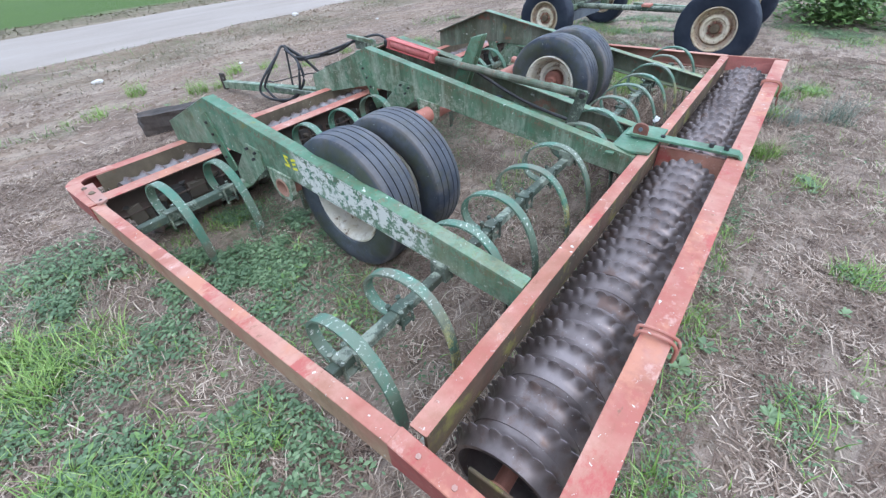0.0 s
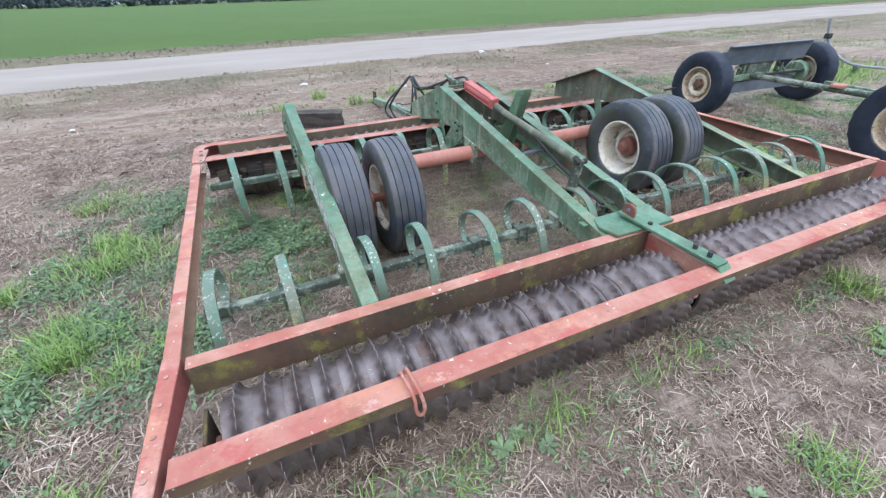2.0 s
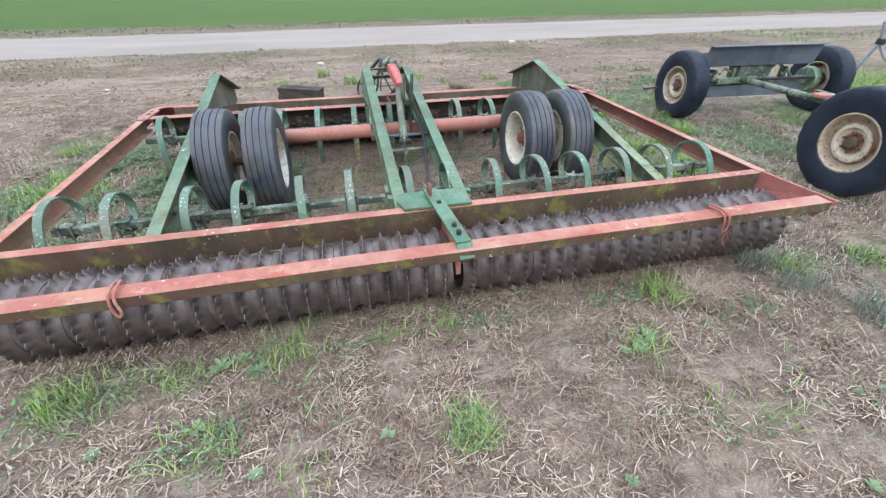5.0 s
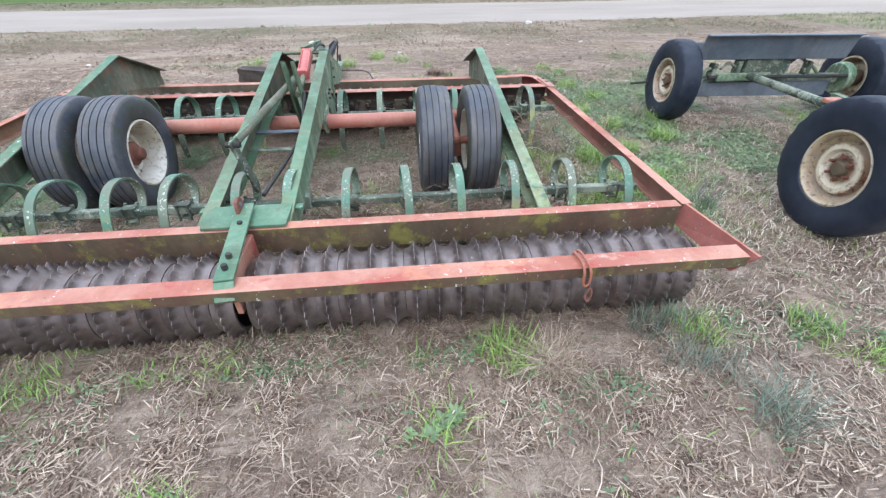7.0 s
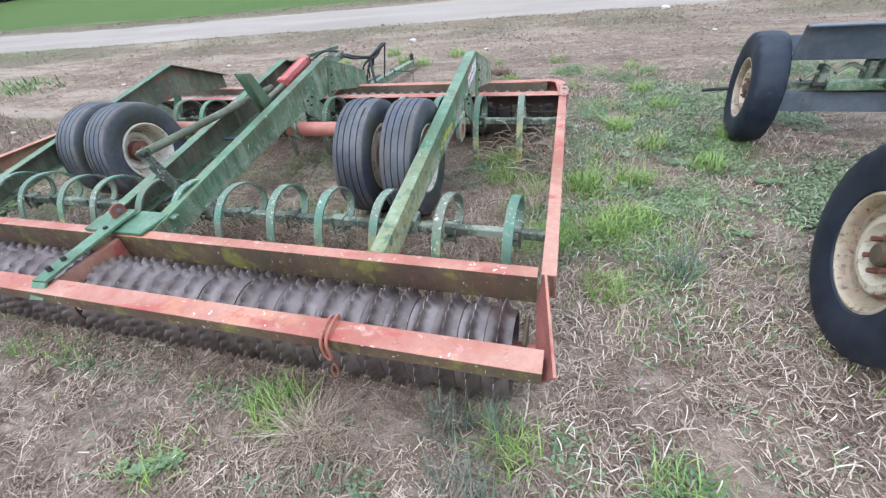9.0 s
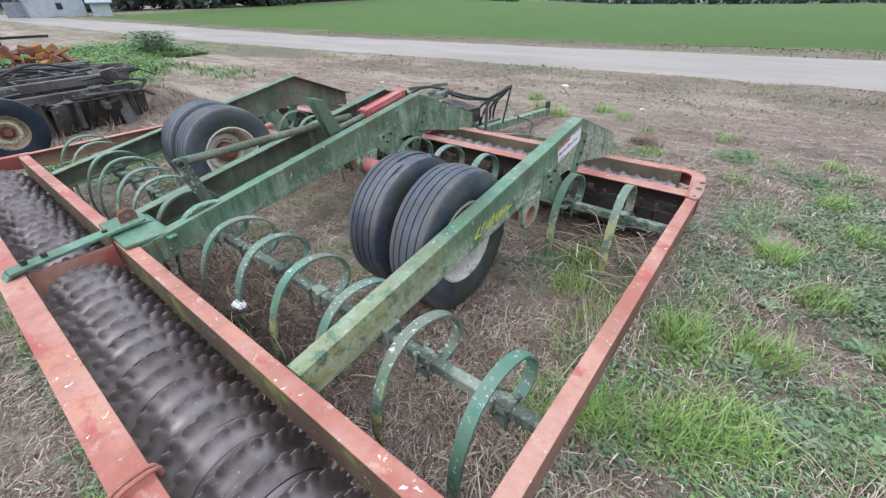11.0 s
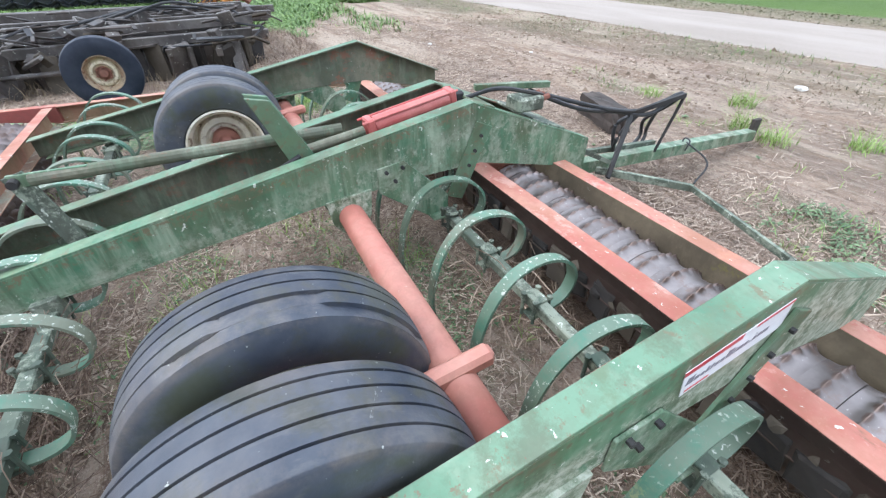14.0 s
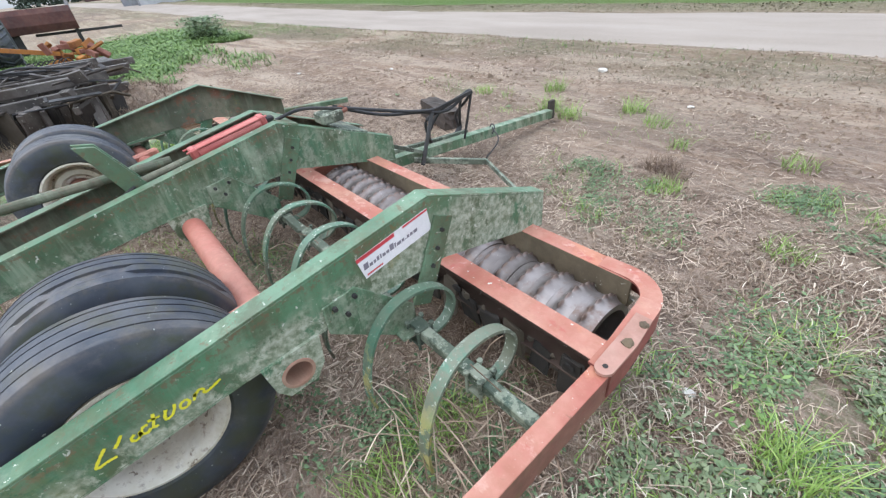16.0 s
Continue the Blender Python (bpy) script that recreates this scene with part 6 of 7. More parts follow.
# large tractor tyres in a row
def lug_mesh(sgn, R=0.66, half=0.25):
    """One slanting tread bar on the +x side of a tyre about the y axis."""
    p, q = Vector((R * 0.97, sgn * 0.02, 0)), Vector((R * 0.955 * math.cos(0.22), sgn * half * 0.95, R * 0.955 * math.sin(0.22)))
    return shared("lug", one_bar(p, q, 0.05, 0.07, (1, 0, 0), 0.0), M["rubber"])


LUGS = [lug_mesh(-1), lug_mesh(1)]


def tractor_tyre(y, x=-14.2, R=0.66):
    t = thing("tractor_tyre", (x, y, 0), "large black tractor tyre with chevron lugs standing on grass", "tyre", "row of tractor tyres")
    half = 0.25
    prof = [(-half * 0.7, R * 0.55), (-half, R * 0.75), (-half * 0.9, R * 0.93), (0, R * 0.955), (half * 0.9, R * 0.93), (half, R * 0.75), (half * 0.7, R * 0.55)]
    part("casing", lathe(bmesh.new(), prof, 40, (x, y, R), "y"), M["rubber"], t, "", True)
    for i in range(22):
        for me in LUGS:
            put("lug", me, t, pose(x, y, R, 0, 360 * i / 22, 0))
    return t


for k in range(9):
    tractor_tyre(-3.3 + 0.515 * k)
grader = thing("grader_blade", (-17.5, 0.6, 0), "brown rusted grader blade on a frame", "farm implement")
bm = bmesh.new()
prism(bm, [(-17.75, 0.75), (-17.55, 0.70), (-17.45, 0.95), (-17.5, 1.30), (-17.62, 1.48), (-17.68, 1.30), (-17.62, 0.98)], -0.9, 3.0, "y", 0.01)
part("blade", bm, M["blade"], grader, "brown rusted curved blade")
part("mount", one_box((-17.9, 0.9, 0.55), (0.4, 0.5, 1.1), None, 0.02), M["dark"], grader)
part("push_arm", one_bar((-17.9, 1.6, 0.62), (-17.9, 4.4, 0.58), 0.09, 0.09), M["dark"], grader)
part("skid", one_box((-17.8, 2.9, 0.35), (0.3, 0.12, 0.72), None, 0.01), M["dark"], grader)
redrig = thing("red_machine", (-19.5, -2.6, 0), "scarlet farm machine with a yellow bracket standing behind tyres", "farm machine")
part("body", one_box((-19.4, -2.6, 1.25), (1.6, 3.4, 0.55), None, 0.05), M["scarlet"], redrig, "scarlet body")
part("base", one_box((-19.4, -2.6, 0.49), (1.4, 3.0, 0.98), None, 0.05), M["dark"], redrig)
part("top_bar", one_bar((-19.4, -3.0, 1.95), (-19.4, 2.2, 1.95), 0.14, 0.14), M["dark"], redrig)
part("bracket", one_box((-19.4, -1.3, 1.75), (0.5, 0.9, 0.40), None, 0.04), M["orange"], redrig)
part("spout", one_rod((-19.4, -1.6, 1.9), (-19.9, -2.1, 3.4), 0.13, 14), M["white"], redrig, "pale spout pipe")

# loose block and stones
bm = bmesh.new()
box(bm, (0, 0, 0), (0.62, 0.20, 0.22))
bmesh.ops.subdivide_edges(bm, edges=bm.edges[:], cuts=4, use_grid_fill=True)
for v in bm.verts:
    v.co += Vector((rs.uniform(-1, 1) * 0.02 * (abs(v.co.x) > 0.25), rs.uniform(-1, 1) * 0.008, rs.uniform(-1, 1) * 0.008))
bmesh.ops.transform(bm, matrix=pose(1.31, 5.09, 0.105, 0, 3, -13), verts=bm.verts[:])
tagged(part("timber_block", bm, M["timber"]), "dark wet timber block lying on bare ground", "timber block")


def stone(x, y, r, label, seed):
    q = random.Random(seed)
    bm = bmesh.new()
    bmesh.ops.create_icosphere(bm, subdivisions=2, radius=r)
    for v in bm.verts:
        v.co = Vector((v.co.x * 1.3, v.co.y * 1.0, v.co.z * 0.6)) * q.uniform(0.8, 1.15)
    bmesh.ops.translate(bm, vec=(x, y, float(land(x, y)) + r * 0.35), verts=bm.verts[:])
    tagged(part("stone", bm, M["stone"]), label, "stone", "stones on the ground")


for i, (x, y, r) in enumerate(((1.544, 8.15, 0.06), (6.57, 10.0, 0.07), (4.92, 3.38, 0.024), (-1.9, 6.6, 0.03), (3.3, 7.1, 0.028), (7.0, 7.6, 0.03), (-2.2, 2.7, 0.03), (5.6, -1.6, 0.022), (0.4, -1.8, 0.022), (-3.4, 5.4, 0.035), (2.9, -1.6, 0.018))):
    stone(x, y, r, "pale stone lying on the bare ground", i)


# ---- plants ----
rng = np.random.default_rng(4)


def scatter(n, x0, x1, y0, y1, dens):
    """Points at random, kept by a density from 0 to 1."""
    x, y = rng.uniform(x0, x1, n), rng.uniform(y0, y1, n)
    keep = rng.uniform(0, 1, n) < dens(x, y)
    return x[keep], y[keep]


def blade_mesh(name, x, y, length, width, lean, material, z0=None, kink=0.35):
    """Bent tapering blades, three faces' worth of quads each."""
    n = len(x)
    a = rng.uniform(0, 2 * np.pi, n)
    L = length * rng.uniform(0.5, 1.3, n)
    le = lean * rng.uniform(0.3, 1.5, n)
    dx, dy = np.cos(a), np.sin(a)
    z = land(x, y) - 0.004 if z0 is None else z0
    w = width * rng.uniform(0.6, 1.3, n)
    px, py = -dy * w / 2, dx * w / 2
    V = []
    for f, ww in ((0.0, 1.0), (0.5, 0.8), (1.0, 0.12)):
        out = L * le * (f ** 1.7)
        up = L * (f - kink * le * f * f * 0.6)
        cx, cy, cz = x + dx * out, y + dy * out, z + np.maximum(up, 0.002)
        V += [np.stack([cx - px * ww, cy - py * ww, cz], -1), np.stack([cx + px * ww, cy + py * ww, cz], -1)]
    V = np.stack(V, 1).reshape(-1, 3)
    b = np.arange(n)[:, None] * 6
    F = np.concatenate([b + np.array([[0, 1, 3, 2]]), b + np.array([[2, 3, 5, 4]])], 1).reshape(-1)
    return raw_mesh(name, V, F, 4, material, None, False)


def leaf_mesh(name, x, y, h, size, material):
    """Small oval leaves held flat or tilted at height h above the ground."""
    n = len(x)
    a, tilt, s = rng.uniform(0, 2 * np.pi, n), rng.uniform(-0.7, 0.7, n), size * rng.uniform(0.5, 1.4, n)
    u = np.stack([np.cos(a), np.sin(a), np.sin(tilt) * 0.8], -1)
    v = np.stack([-np.sin(a), np.cos(a), rng.uniform(-0.5, 0.5, n)], -1)
    c = np.stack([x, y, land(x, y) + h], -1)
    V = np.stack([c - u * s[:, None], c - v * s[:, None] * 0.45, c + u * s[:, None], c + v * s[:, None] * 0.45], 1).reshape(-1, 3)
    return raw_mesh(name, V, np.arange(4 * n), 4, material)


def straw_mesh(name, x, y, length, width, material, lift=0.02):
    n = len(x)
    a = 1.9 + 1.2 * vnoise(x, y, 0.30, 95) + rng.normal(0, 1.3, n)
    L, w = length * rng.lognormal(0, 0.45, n), width * rng.uniform(0.5, 1.6, n)
    dx, dy = np.cos(a) * L / 2, np.sin(a) * L / 2
    zb = land(x, y) + 0.003
    z1, z2 = zb + rng.uniform(0, lift, n), zb + rng.uniform(0, lift, n)
    px, py = -np.sin(a) * w / 2, np.cos(a) * w / 2
    V = np.stack([np.stack([x - dx - px, y - dy - py, z1], -1), np.stack([x - dx + px, y - dy + py, z1 + 0.001], -1),
                  np.stack([x + dx + px, y + dy + py, z2 + 0.001], -1), np.stack([x + dx - px, y + dy - py, z2], -1)], 1).reshape(-1, 3)
    return raw_mesh(name, V, np.arange(4 * n), 4, material)


def stuff(name, me, label, category):
    return tagged(new(name, me), label, category, kind="stuff")


def stem_mesh(name, x, y, length, width, material):
    """Long bowed stalks lying loose."""
    n = len(x)
    a = 1.9 + 1.2 * vnoise(x, y, 0.30, 95) + rng.normal(0, 1.2, n)
    L, bow = length * rng.lognormal(0, 0.4, n), rng.normal(0, 0.05, n)
    d, s = np.stack([np.cos(a), np.sin(a)], -1), np.stack([-np.sin(a), np.cos(a)], -1)
    w, top, zb = width * rng.uniform(0.5, 1.5, n), rng.uniform(0.004, 0.05, n), land(x, y) + 0.006
    V = []
    for f in (0.0, 0.33, 0.67, 1.0):
        c = np.stack([x, y], -1) + d * (L * (f - 0.5))[:, None] + s * (L * bow * 4 * f * (1 - f))[:, None]
        z = zb + top * 4 * f * (1 - f) + 0.004
        for sg in (-0.5, 0.5):
            V.append(np.concatenate([c + s * (sg * w)[:, None], (z + (sg > 0) * 0.0012)[:, None]], 1))
    V = np.stack(V, 1).reshape(-1, 3)
    b = np.arange(n)[:, None] * 8
    F = np.concatenate([b + np.array([[2 * k, 2 * k + 1, 2 * k + 3, 2 * k + 2]]) for k in range(3)], 1).reshape(-1)
    return raw_mesh(name, V, F, 4, material)


sx, sy = scatter(480000, -2.6, 7.4, -2.9, 5.2, lambda x, y: strawy(x, y) * (1 - 0.5 * greenness(x, y)) * np.clip(1.9 * vnoise(x, y, 0.22, 81) - 0.2, 0, 1))
stuff("straw_litter", straw_mesh("straw_litter", sx, sy, 0.040, 0.0034, M["straw"], 0.020), "pale chopped straw strewn over brown soil", "straw")
sx, sy = scatter(21000, -2.6, 7.6, -3.2, 5.8, lambda x, y: (0.35 + 0.65 * strawy(x, y)) * np.clip(2.4 * vnoise(x, y, 0.45, 97) - 0.5, 0.03, 1))
hx, hy = scatter(9000, 3.9, 5.1, 0.6, 2.3, lambda x, y: np.exp(-(((x - 4.45) / 0.35) ** 2 + ((y - 1.3) / 0.55) ** 2)))
sx, sy = np.concatenate([sx, hx]), np.concatenate([sy, hy])
stuff("straw_litter", stem_mesh("straw_litter", sx, sy, 0.075, 0.0032, M["stem"]), "pale chopped straw strewn over brown soil", "straw")
sx, sy = scatter(8000, -2.6, 0.1, -1.5, 3.6, lambda x, y: 0.25 + 0.75 * vnoise(x, y, 0.35, 113))
stuff("straw_litter", stem_mesh("straw_litter", sx, sy, 0.09, 0.0040, M["stem"]), "long dry stalks lying across the weed patch", "straw")
sx, sy = scatter(9500, 4.75, 7.4, -0.2, 4.8, lambda x, y: np.clip(2.2 * vnoise(x, y, 0.4, 115) - 0.5, 0.05, 1))
stuff("straw_litter", stem_mesh("straw_litter", sx, sy, 0.058, 0.0036, M["stem_pale"]), "pale dry stalks lying between the grass clumps", "straw")
sx, sy = scatter(190000, -6, 14, 4.2, 11.5, lambda x, y: (0.30 + 0.60 * np.clip((8.0 - y) / 3, 0, 1)) * vnoise(x, y, 0.8, 82) * (y < road_mid(x) - 2.3))
stuff("straw_litter", straw_mesh("straw_litter", sx, sy, 0.07, 0.005, M["straw"]), "thin straw scattered over the tracked soil", "straw")
gx_, gy_ = scatter(360000, -2.6, 8.8, -3.2, 6.6, lambda x, y: np.clip(greenness(x, y) - 0.08, 0, 1) * 1.9 * np.clip(10 * fbm(x, y, 0.36, 83, 3) - 5.3, 0, 1) * np.where(x > 4.7, np.where(y > 1.9, 0.42, 0.74), np.where(x < 0, 0.55, 0.9)))
stuff("grass_patch", blade_mesh("grass_patch", gx_, gy_, 0.072, 0.0054, 0.9, M["grass"]), "fresh green grass tufts growing through straw", "grass")
lx, ly = scatter(420000, -2.4, 3.2, -2.4, 4.8, lambda x, y: np.clip(greenness(x, y) - 0.08, 0, 1) * 1.35 * np.clip(6 * fbm(x, y, 0.42, 84, 3) - 2.3, 0, 1) * (0.4 + 0.9 * vnoise(x, y, 0.06, 98)))
stuff("weed_carpet", leaf_mesh("weed_carpet", lx, ly, rng.uniform(0.003, 0.045, len(lx)), 0.0105, M["weed"]), "low green leafy weeds covering the soil", "weeds")
lx, ly = scatter(420000, 3.2, 9.5, -1.5, 6.2, lambda x, y: 1.6 * np.clip(greenness(x, y) - 0.08, 0, 1) * np.clip(6 * fbm(x, y, 0.34, 99, 3) - 2.75, 0, 1))
stuff("weed_carpet", leaf_mesh("weed_carpet", lx, ly, rng.uniform(0.003, 0.04, len(lx)), 0.0125, M["weed"]), "low green leafy weeds among grass", "weeds")
gx_, gy_ = scatter(60000, -18, -5.5, -4.5, 2.8, lambda x, y: np.clip(greenness(x, y) - 0.15, 0, 1))
stuff("rough_grass", blade_mesh("rough_grass", gx_, gy_, 0.12, 0.026, 0.9, M["leafy"]), "rough green grass under the tyre row", "grass")
gx_, gy_ = scatter(90000, -20, 18, 4.5, 11.6, lambda x, y: np.clip(greenness(x, y) - 0.25, 0, 1) * 0.8 * (y < road_mid(x) - 2.3))
stuff("verge_grass", blade_mesh("verge_grass", gx_, gy_, 0.09, 0.008, 0.9, M["leafy"]), "patchy grass along the road verge", "grass")
gx_, gy_ = scatter(90000, -24, 26, 6.5, 12.5, lambda x, y: 0.75 * np.exp(-((y - road_mid(x) + 3.5) / 1.15) ** 2) * np.clip(3.0 * fbm(x, y, 1.5, 101) - 0.95, 0, 1))
stuff("verge_grass", blade_mesh("verge_grass", gx_, gy_, 0.055, 0.008, 1.1, M["verge"]), "short dry olive-brown grass along the near road verge", "grass")
gx_, gy_ = scatter(60000, -34, 44, 13.4, 18.0, lambda x, y: np.exp(-((y - road_mid(x) - 2.8) / 0.75) ** 2) * np.clip(0.55 + 0.5 * vnoise(x, y, 0.8, 103), 0, 1))
stuff("verge_grass", blade_mesh("verge_grass", gx_, gy_, 0.040, 0.034, 1.3, M["verge_far"]), "dull olive grass on the far road bank", "grass")
gx_, gy_ = scatter(90000, -18, -5.0, 2.3, 7.2, lambda x, y: np.clip(greenness(x, y) - 0.16, 0, 1) * np.clip(0.25 + 1.1 * vnoise(x, y, 0.6, 85), 0, 1))
stuff("tall_weeds", blade_mesh("tall_weeds", gx_, gy_, 0.16, 0.024, 1.3, M["leafy"]), "tall soft green weeds behind the scrap", "weeds")
lx, ly = scatter(60000, -18, -5.0, 2.3, 7.2, lambda x, y: np.clip(greenness(x, y) - 0.25, 0, 1))
stuff("tall_weeds", leaf_mesh("tall_weeds", lx, ly, rng.uniform(0.02, 0.30, len(lx)) * (0.4 + 0.9 * vnoise(lx, ly, 0.7, 85)), 0.034, M["leafy"]), "leafy green weeds behind the scrap", "weeds")
lx, ly = scatter(9000, -13.4, -11.8, 5.3, 6.9, lambda x, y: np.exp(-(((x + 12.6) / 0.55) ** 2 + ((y - 6.1) / 0.5) ** 2)))
stuff("bush", leaf_mesh("bush", lx, ly, rng.uniform(0.05, 0.75, len(lx)), 0.05, M["weed"]), "small dark green bush near the road", "bush")
lx, ly = scatter(20000, 8.9, 11.6, -1.8, 0.8, lambda x, y: np.exp(-(((x - 10.0) / 0.8) ** 2 + ((y + 0.4) / 0.6) ** 2)))
stuff("tall_weeds", leaf_mesh("tall_weeds", lx, ly, rng.uniform(0.03, 0.6, len(lx)), 0.055, M["leafy"]), "tall leafy weeds beyond the wagon", "weeds")
gx_, gy_ = scatter(9000, 8.7, 13.5, 3.0, 5.4, lambda x, y: np.exp(-(((x - 10.6) / 1.5) ** 2 + ((y - 3.9) / 0.6) ** 2)))
stuff("tall_weeds", blade_mesh("tall_weeds", gx_, gy_, 0.20, 0.010, 0.9, M["grass"]), "green grass round the pipe rack", "weeds")
gx_, gy_ = scatter(26000, -7.5, -2.2, -3.5, 2.4, lambda x, y: 0.30 * vnoise(x, y, 0.7, 86))
stuff("dry_weeds", blade_mesh("dry_weeds", gx_, gy_, 0.20, 0.007, 0.9, M["twig"]), "dry brown weeds tangled round the scrap", "weeds")


def tuft(x, y, n, length, width, lean, material, name, label, spread=0.06):
    a, r = rng.uniform(0, 2 * np.pi, n), spread * np.sqrt(rng.uniform(0, 1, n))
    xs, ys = x + r * np.cos(a), y + r * np.sin(a)
    me = blade_mesh(name, xs, ys, length, width, lean, material)
    return tagged(new(name, me), label, "grass tuft", "grass tufts")


gx_, gy_ = scatter(32000, -2.4, 0.2, -1.2, 3.8, lambda x, y: np.clip(greenness(x, y) - 0.2, 0, 1) * np.clip(8 * fbm(x, y, 0.5, 112, 3) - 4.75, 0, 1))
stuff("grass_patch", blade_mesh("grass_patch", gx_, gy_, 0.12, 0.006, 1.0, M["grass"]), "longer bright green grass in the weed patch", "grass")
for x, y, n, h in ((3.81, 5.38, 220, 0.13), (3.95, 5.30, 140, 0.10)):
    tuft(x, y, n, h, 0.005, 1.3, M["dead"], "dead_grass_clump", "brown clump of dead grass roots on the soil", 0.14)
for x, y, n, h in ((4.74, -0.56, 170, 0.30), (4.84, -0.50, 80, 0.24), (4.46, 0.02, 150, 0.19), (4.52, -0.21, 120, 0.16), (4.66, 0.06, 120, 0.20), (4.70, -0.28, 80, 0.16), (5.50, 1.15, 150, 0.24)):
    tuft(x, y, int(n * 0.6), h, 0.0034, 0.75, M["bluegrass"], "tall_grass_tuft", "tall wispy blue-green grass tuft on straw", 0.10)
for x, y, n, h in ((2.26, -0.70, 130, 0.12), (3.68, -0.06, 130, 0.12), (3.74, -0.10, 100, 0.11), (5.34, -0.09, 110, 0.12), (5.58, -0.30, 120, 0.11), (4.72, -0.04, 90, 0.12), (1.10, -0.53, 90, 0.10), (0.48, -0.14, 140, 0.12), (1.45, -0.05, 60, 0.10), (4.84, 1.4, 240, 0.15), (5.0, 2.12, 260, 0.14), (5.32, 1.66, 220, 0.13), (4.28, 2.5, 200, 0.10), (-0.72, 1.36, 320, 0.15), (-0.67, 2.3, 240, 0.11), (-0.2, 1.22, 120, 0.10), (4.0, 5.02, 120, 0.10), (5.35, 2.2, 220, 0.15), (5.15, 1.5, 200, 0.15), (5.55, 2.9, 180, 0.14), (5.1, 0.95, 150, 0.13), (-1.1, 0.7, 180, 0.14), (-0.8, 1.6, 160, 0.13), (5.75, 3.9, 160, 0.13), (2.1, 6.15, 120, 0.2), (2.45, 6.05, 90, 0.18), (0.9, 6.25, 80, 0.14), (1.55, -0.75, 60, 0.09), (0.2, -1.2, 60, 0.1), (-1.6, 1.2, 260, 0.13), (-1.35, 0.2, 240, 0.14), (-0.55, 0.35, 200, 0.11), (-0.7, 2.6, 220, 0.12), (-1.25, 2.1, 240, 0.12), (-0.9, -0.35, 260, 0.15), (-1.7, -0.6, 240, 0.14), (-0.45, 1.1, 160, 0.1), (-1.0, 3.4, 160, 0.11), (5.3, 3.3, 240, 0.14), (5.9, 2.5, 220, 0.14), (6.2, 3.1, 220, 0.13), (5.6, 4.5, 200, 0.13), (4.6, 1.3, 160, 0.1), (4.35, 2.2, 180, 0.1), (2.9, 6.6, 120, 0.16), (1.6, 6.9, 130, 0.18), (3.3, 6.3, 90, 0.13), (4.6, 6.0, 90, 0.11), (4.9, 4.7, 100, 0.10), (5.6, 5.6, 90, 0.11), (3.7, 5.9, 70, 0.10)):
    tuft(x, y, n if y > -0.3 else int(n * 0.55), h, 0.0055, 0.8, M["grass"], "green_grass_tuft", "bright green grass tuft among straw", 0.13)
for x, y, n, h in ((3.88, -0.14, 420, 0.15), (3.95, -0.18, 160, 0.13), (4.62, 1.75, 46, 0.34), (4.75, 2.35, 40, 0.36), (5.25, 2.6, 36, 0.30), (5.7, 1.6, 40, 0.32), (5.95, 3.2, 36, 0.34), (5.2, 3.9, 30, 0.3), (-0.35, 0.1, 60, 0.2), (-1.5, -0.5, 80, 0.22), (-1.9, 0.3, 70, 0.25)):
    tuft(x, y, n, h * 0.8, 0.0038, 1.5, M["stem"], "dry_grass_tuft", "dry straw-coloured grass tuft", 0.09)


def rosette(x, y, r, n=14):
    """A flat broad-leaved weed: leaves in a ring, each folded along its rib."""
    bm = bmesh.new()
    q = random.Random(int(x * 991 + y * 733))
    z = float(land(x, y))
    heart = bm.verts.new((x, y, z + 0.01))
    for k in range(n):
        a, L, lift = q.uniform(0, 6.28), r * q.uniform(0.6, 1.15), q.uniform(0.15, 0.7)
        d, s = Vector((math.cos(a), math.sin(a), 0)), Vector((-math.sin(a), math.cos(a), 0))
        pts = []
        for f, w in ((0.05, 0.03), (0.35, 0.13), (0.65, 0.19), (0.88, 0.12), (1.0, 0.0)):
            c = Vector((x, y, z + 0.012)) + d * L * f + Vector((0, 0, L * (lift * f - 0.55 * lift * f * f) + 0.01 * f))
            pts.append((c - s * L * w + Vector((0, 0, 0.12 * L * w)), c, c + s * L * w + Vector((0, 0, 0.12 * L * w))))
        V = [[bm.verts.new(p) for p in row] for row in pts[1:]]
        bm.faces.new((heart, V[0][0], V[0][1]))
        bm.faces.new((heart, V[0][1], V[0][2]))
        for A, B in zip(V, V[1:]):
            bm.faces.new((A[0], A[1], B[1], B[0]))
            bm.faces.new((A[1], A[2], B[2], B[1]))
    tagged(part("broadleaf_weed", bm, M["weed"]), "low broad-leaved green weed rosette on straw", "weed", "weed rosettes")


q = random.Random(12)
for x, y, r in [(1.90, -0.64, 0.08), (1.13, -0.07, 0.13), (1.22, -0.03, 0.10), (1.31, -0.14, 0.11), (3.32, -0.41, 0.13), (3.27, -0.46, 0.11), (3.38, -0.38, 0.10), (1.08, -0.42, 0.10), (3.18, -0.45, 0.07), (0.7, -0.45, 0.08)] + [(q.uniform(-0.6, 6.6), q.uniform(-2.6, -0.25), q.uniform(0.04, 0.09)) for _ in range(9)] + [(q.uniform(4.95, 6.8), q.uniform(0, 5), q.uniform(0.04, 0.09)) for _ in range(9)] + [(q.uniform(-2.0, -0.2), q.uniform(-0.4, 3.4), q.uniform(0.05, 0.1)) for _ in range(12)] + [(q.uniform(-0.5, 6), q.uniform(4.0, 6.5), q.uniform(0.05, 0.11)) for _ in range(7)]:
    rosette(x, y, r * 0.45, 20)
for k in range(16):
    rosette(q.uniform(5.0, 6.3), q.uniform(1.1, 3.4), q.uniform(0.05, 0.085), 16)
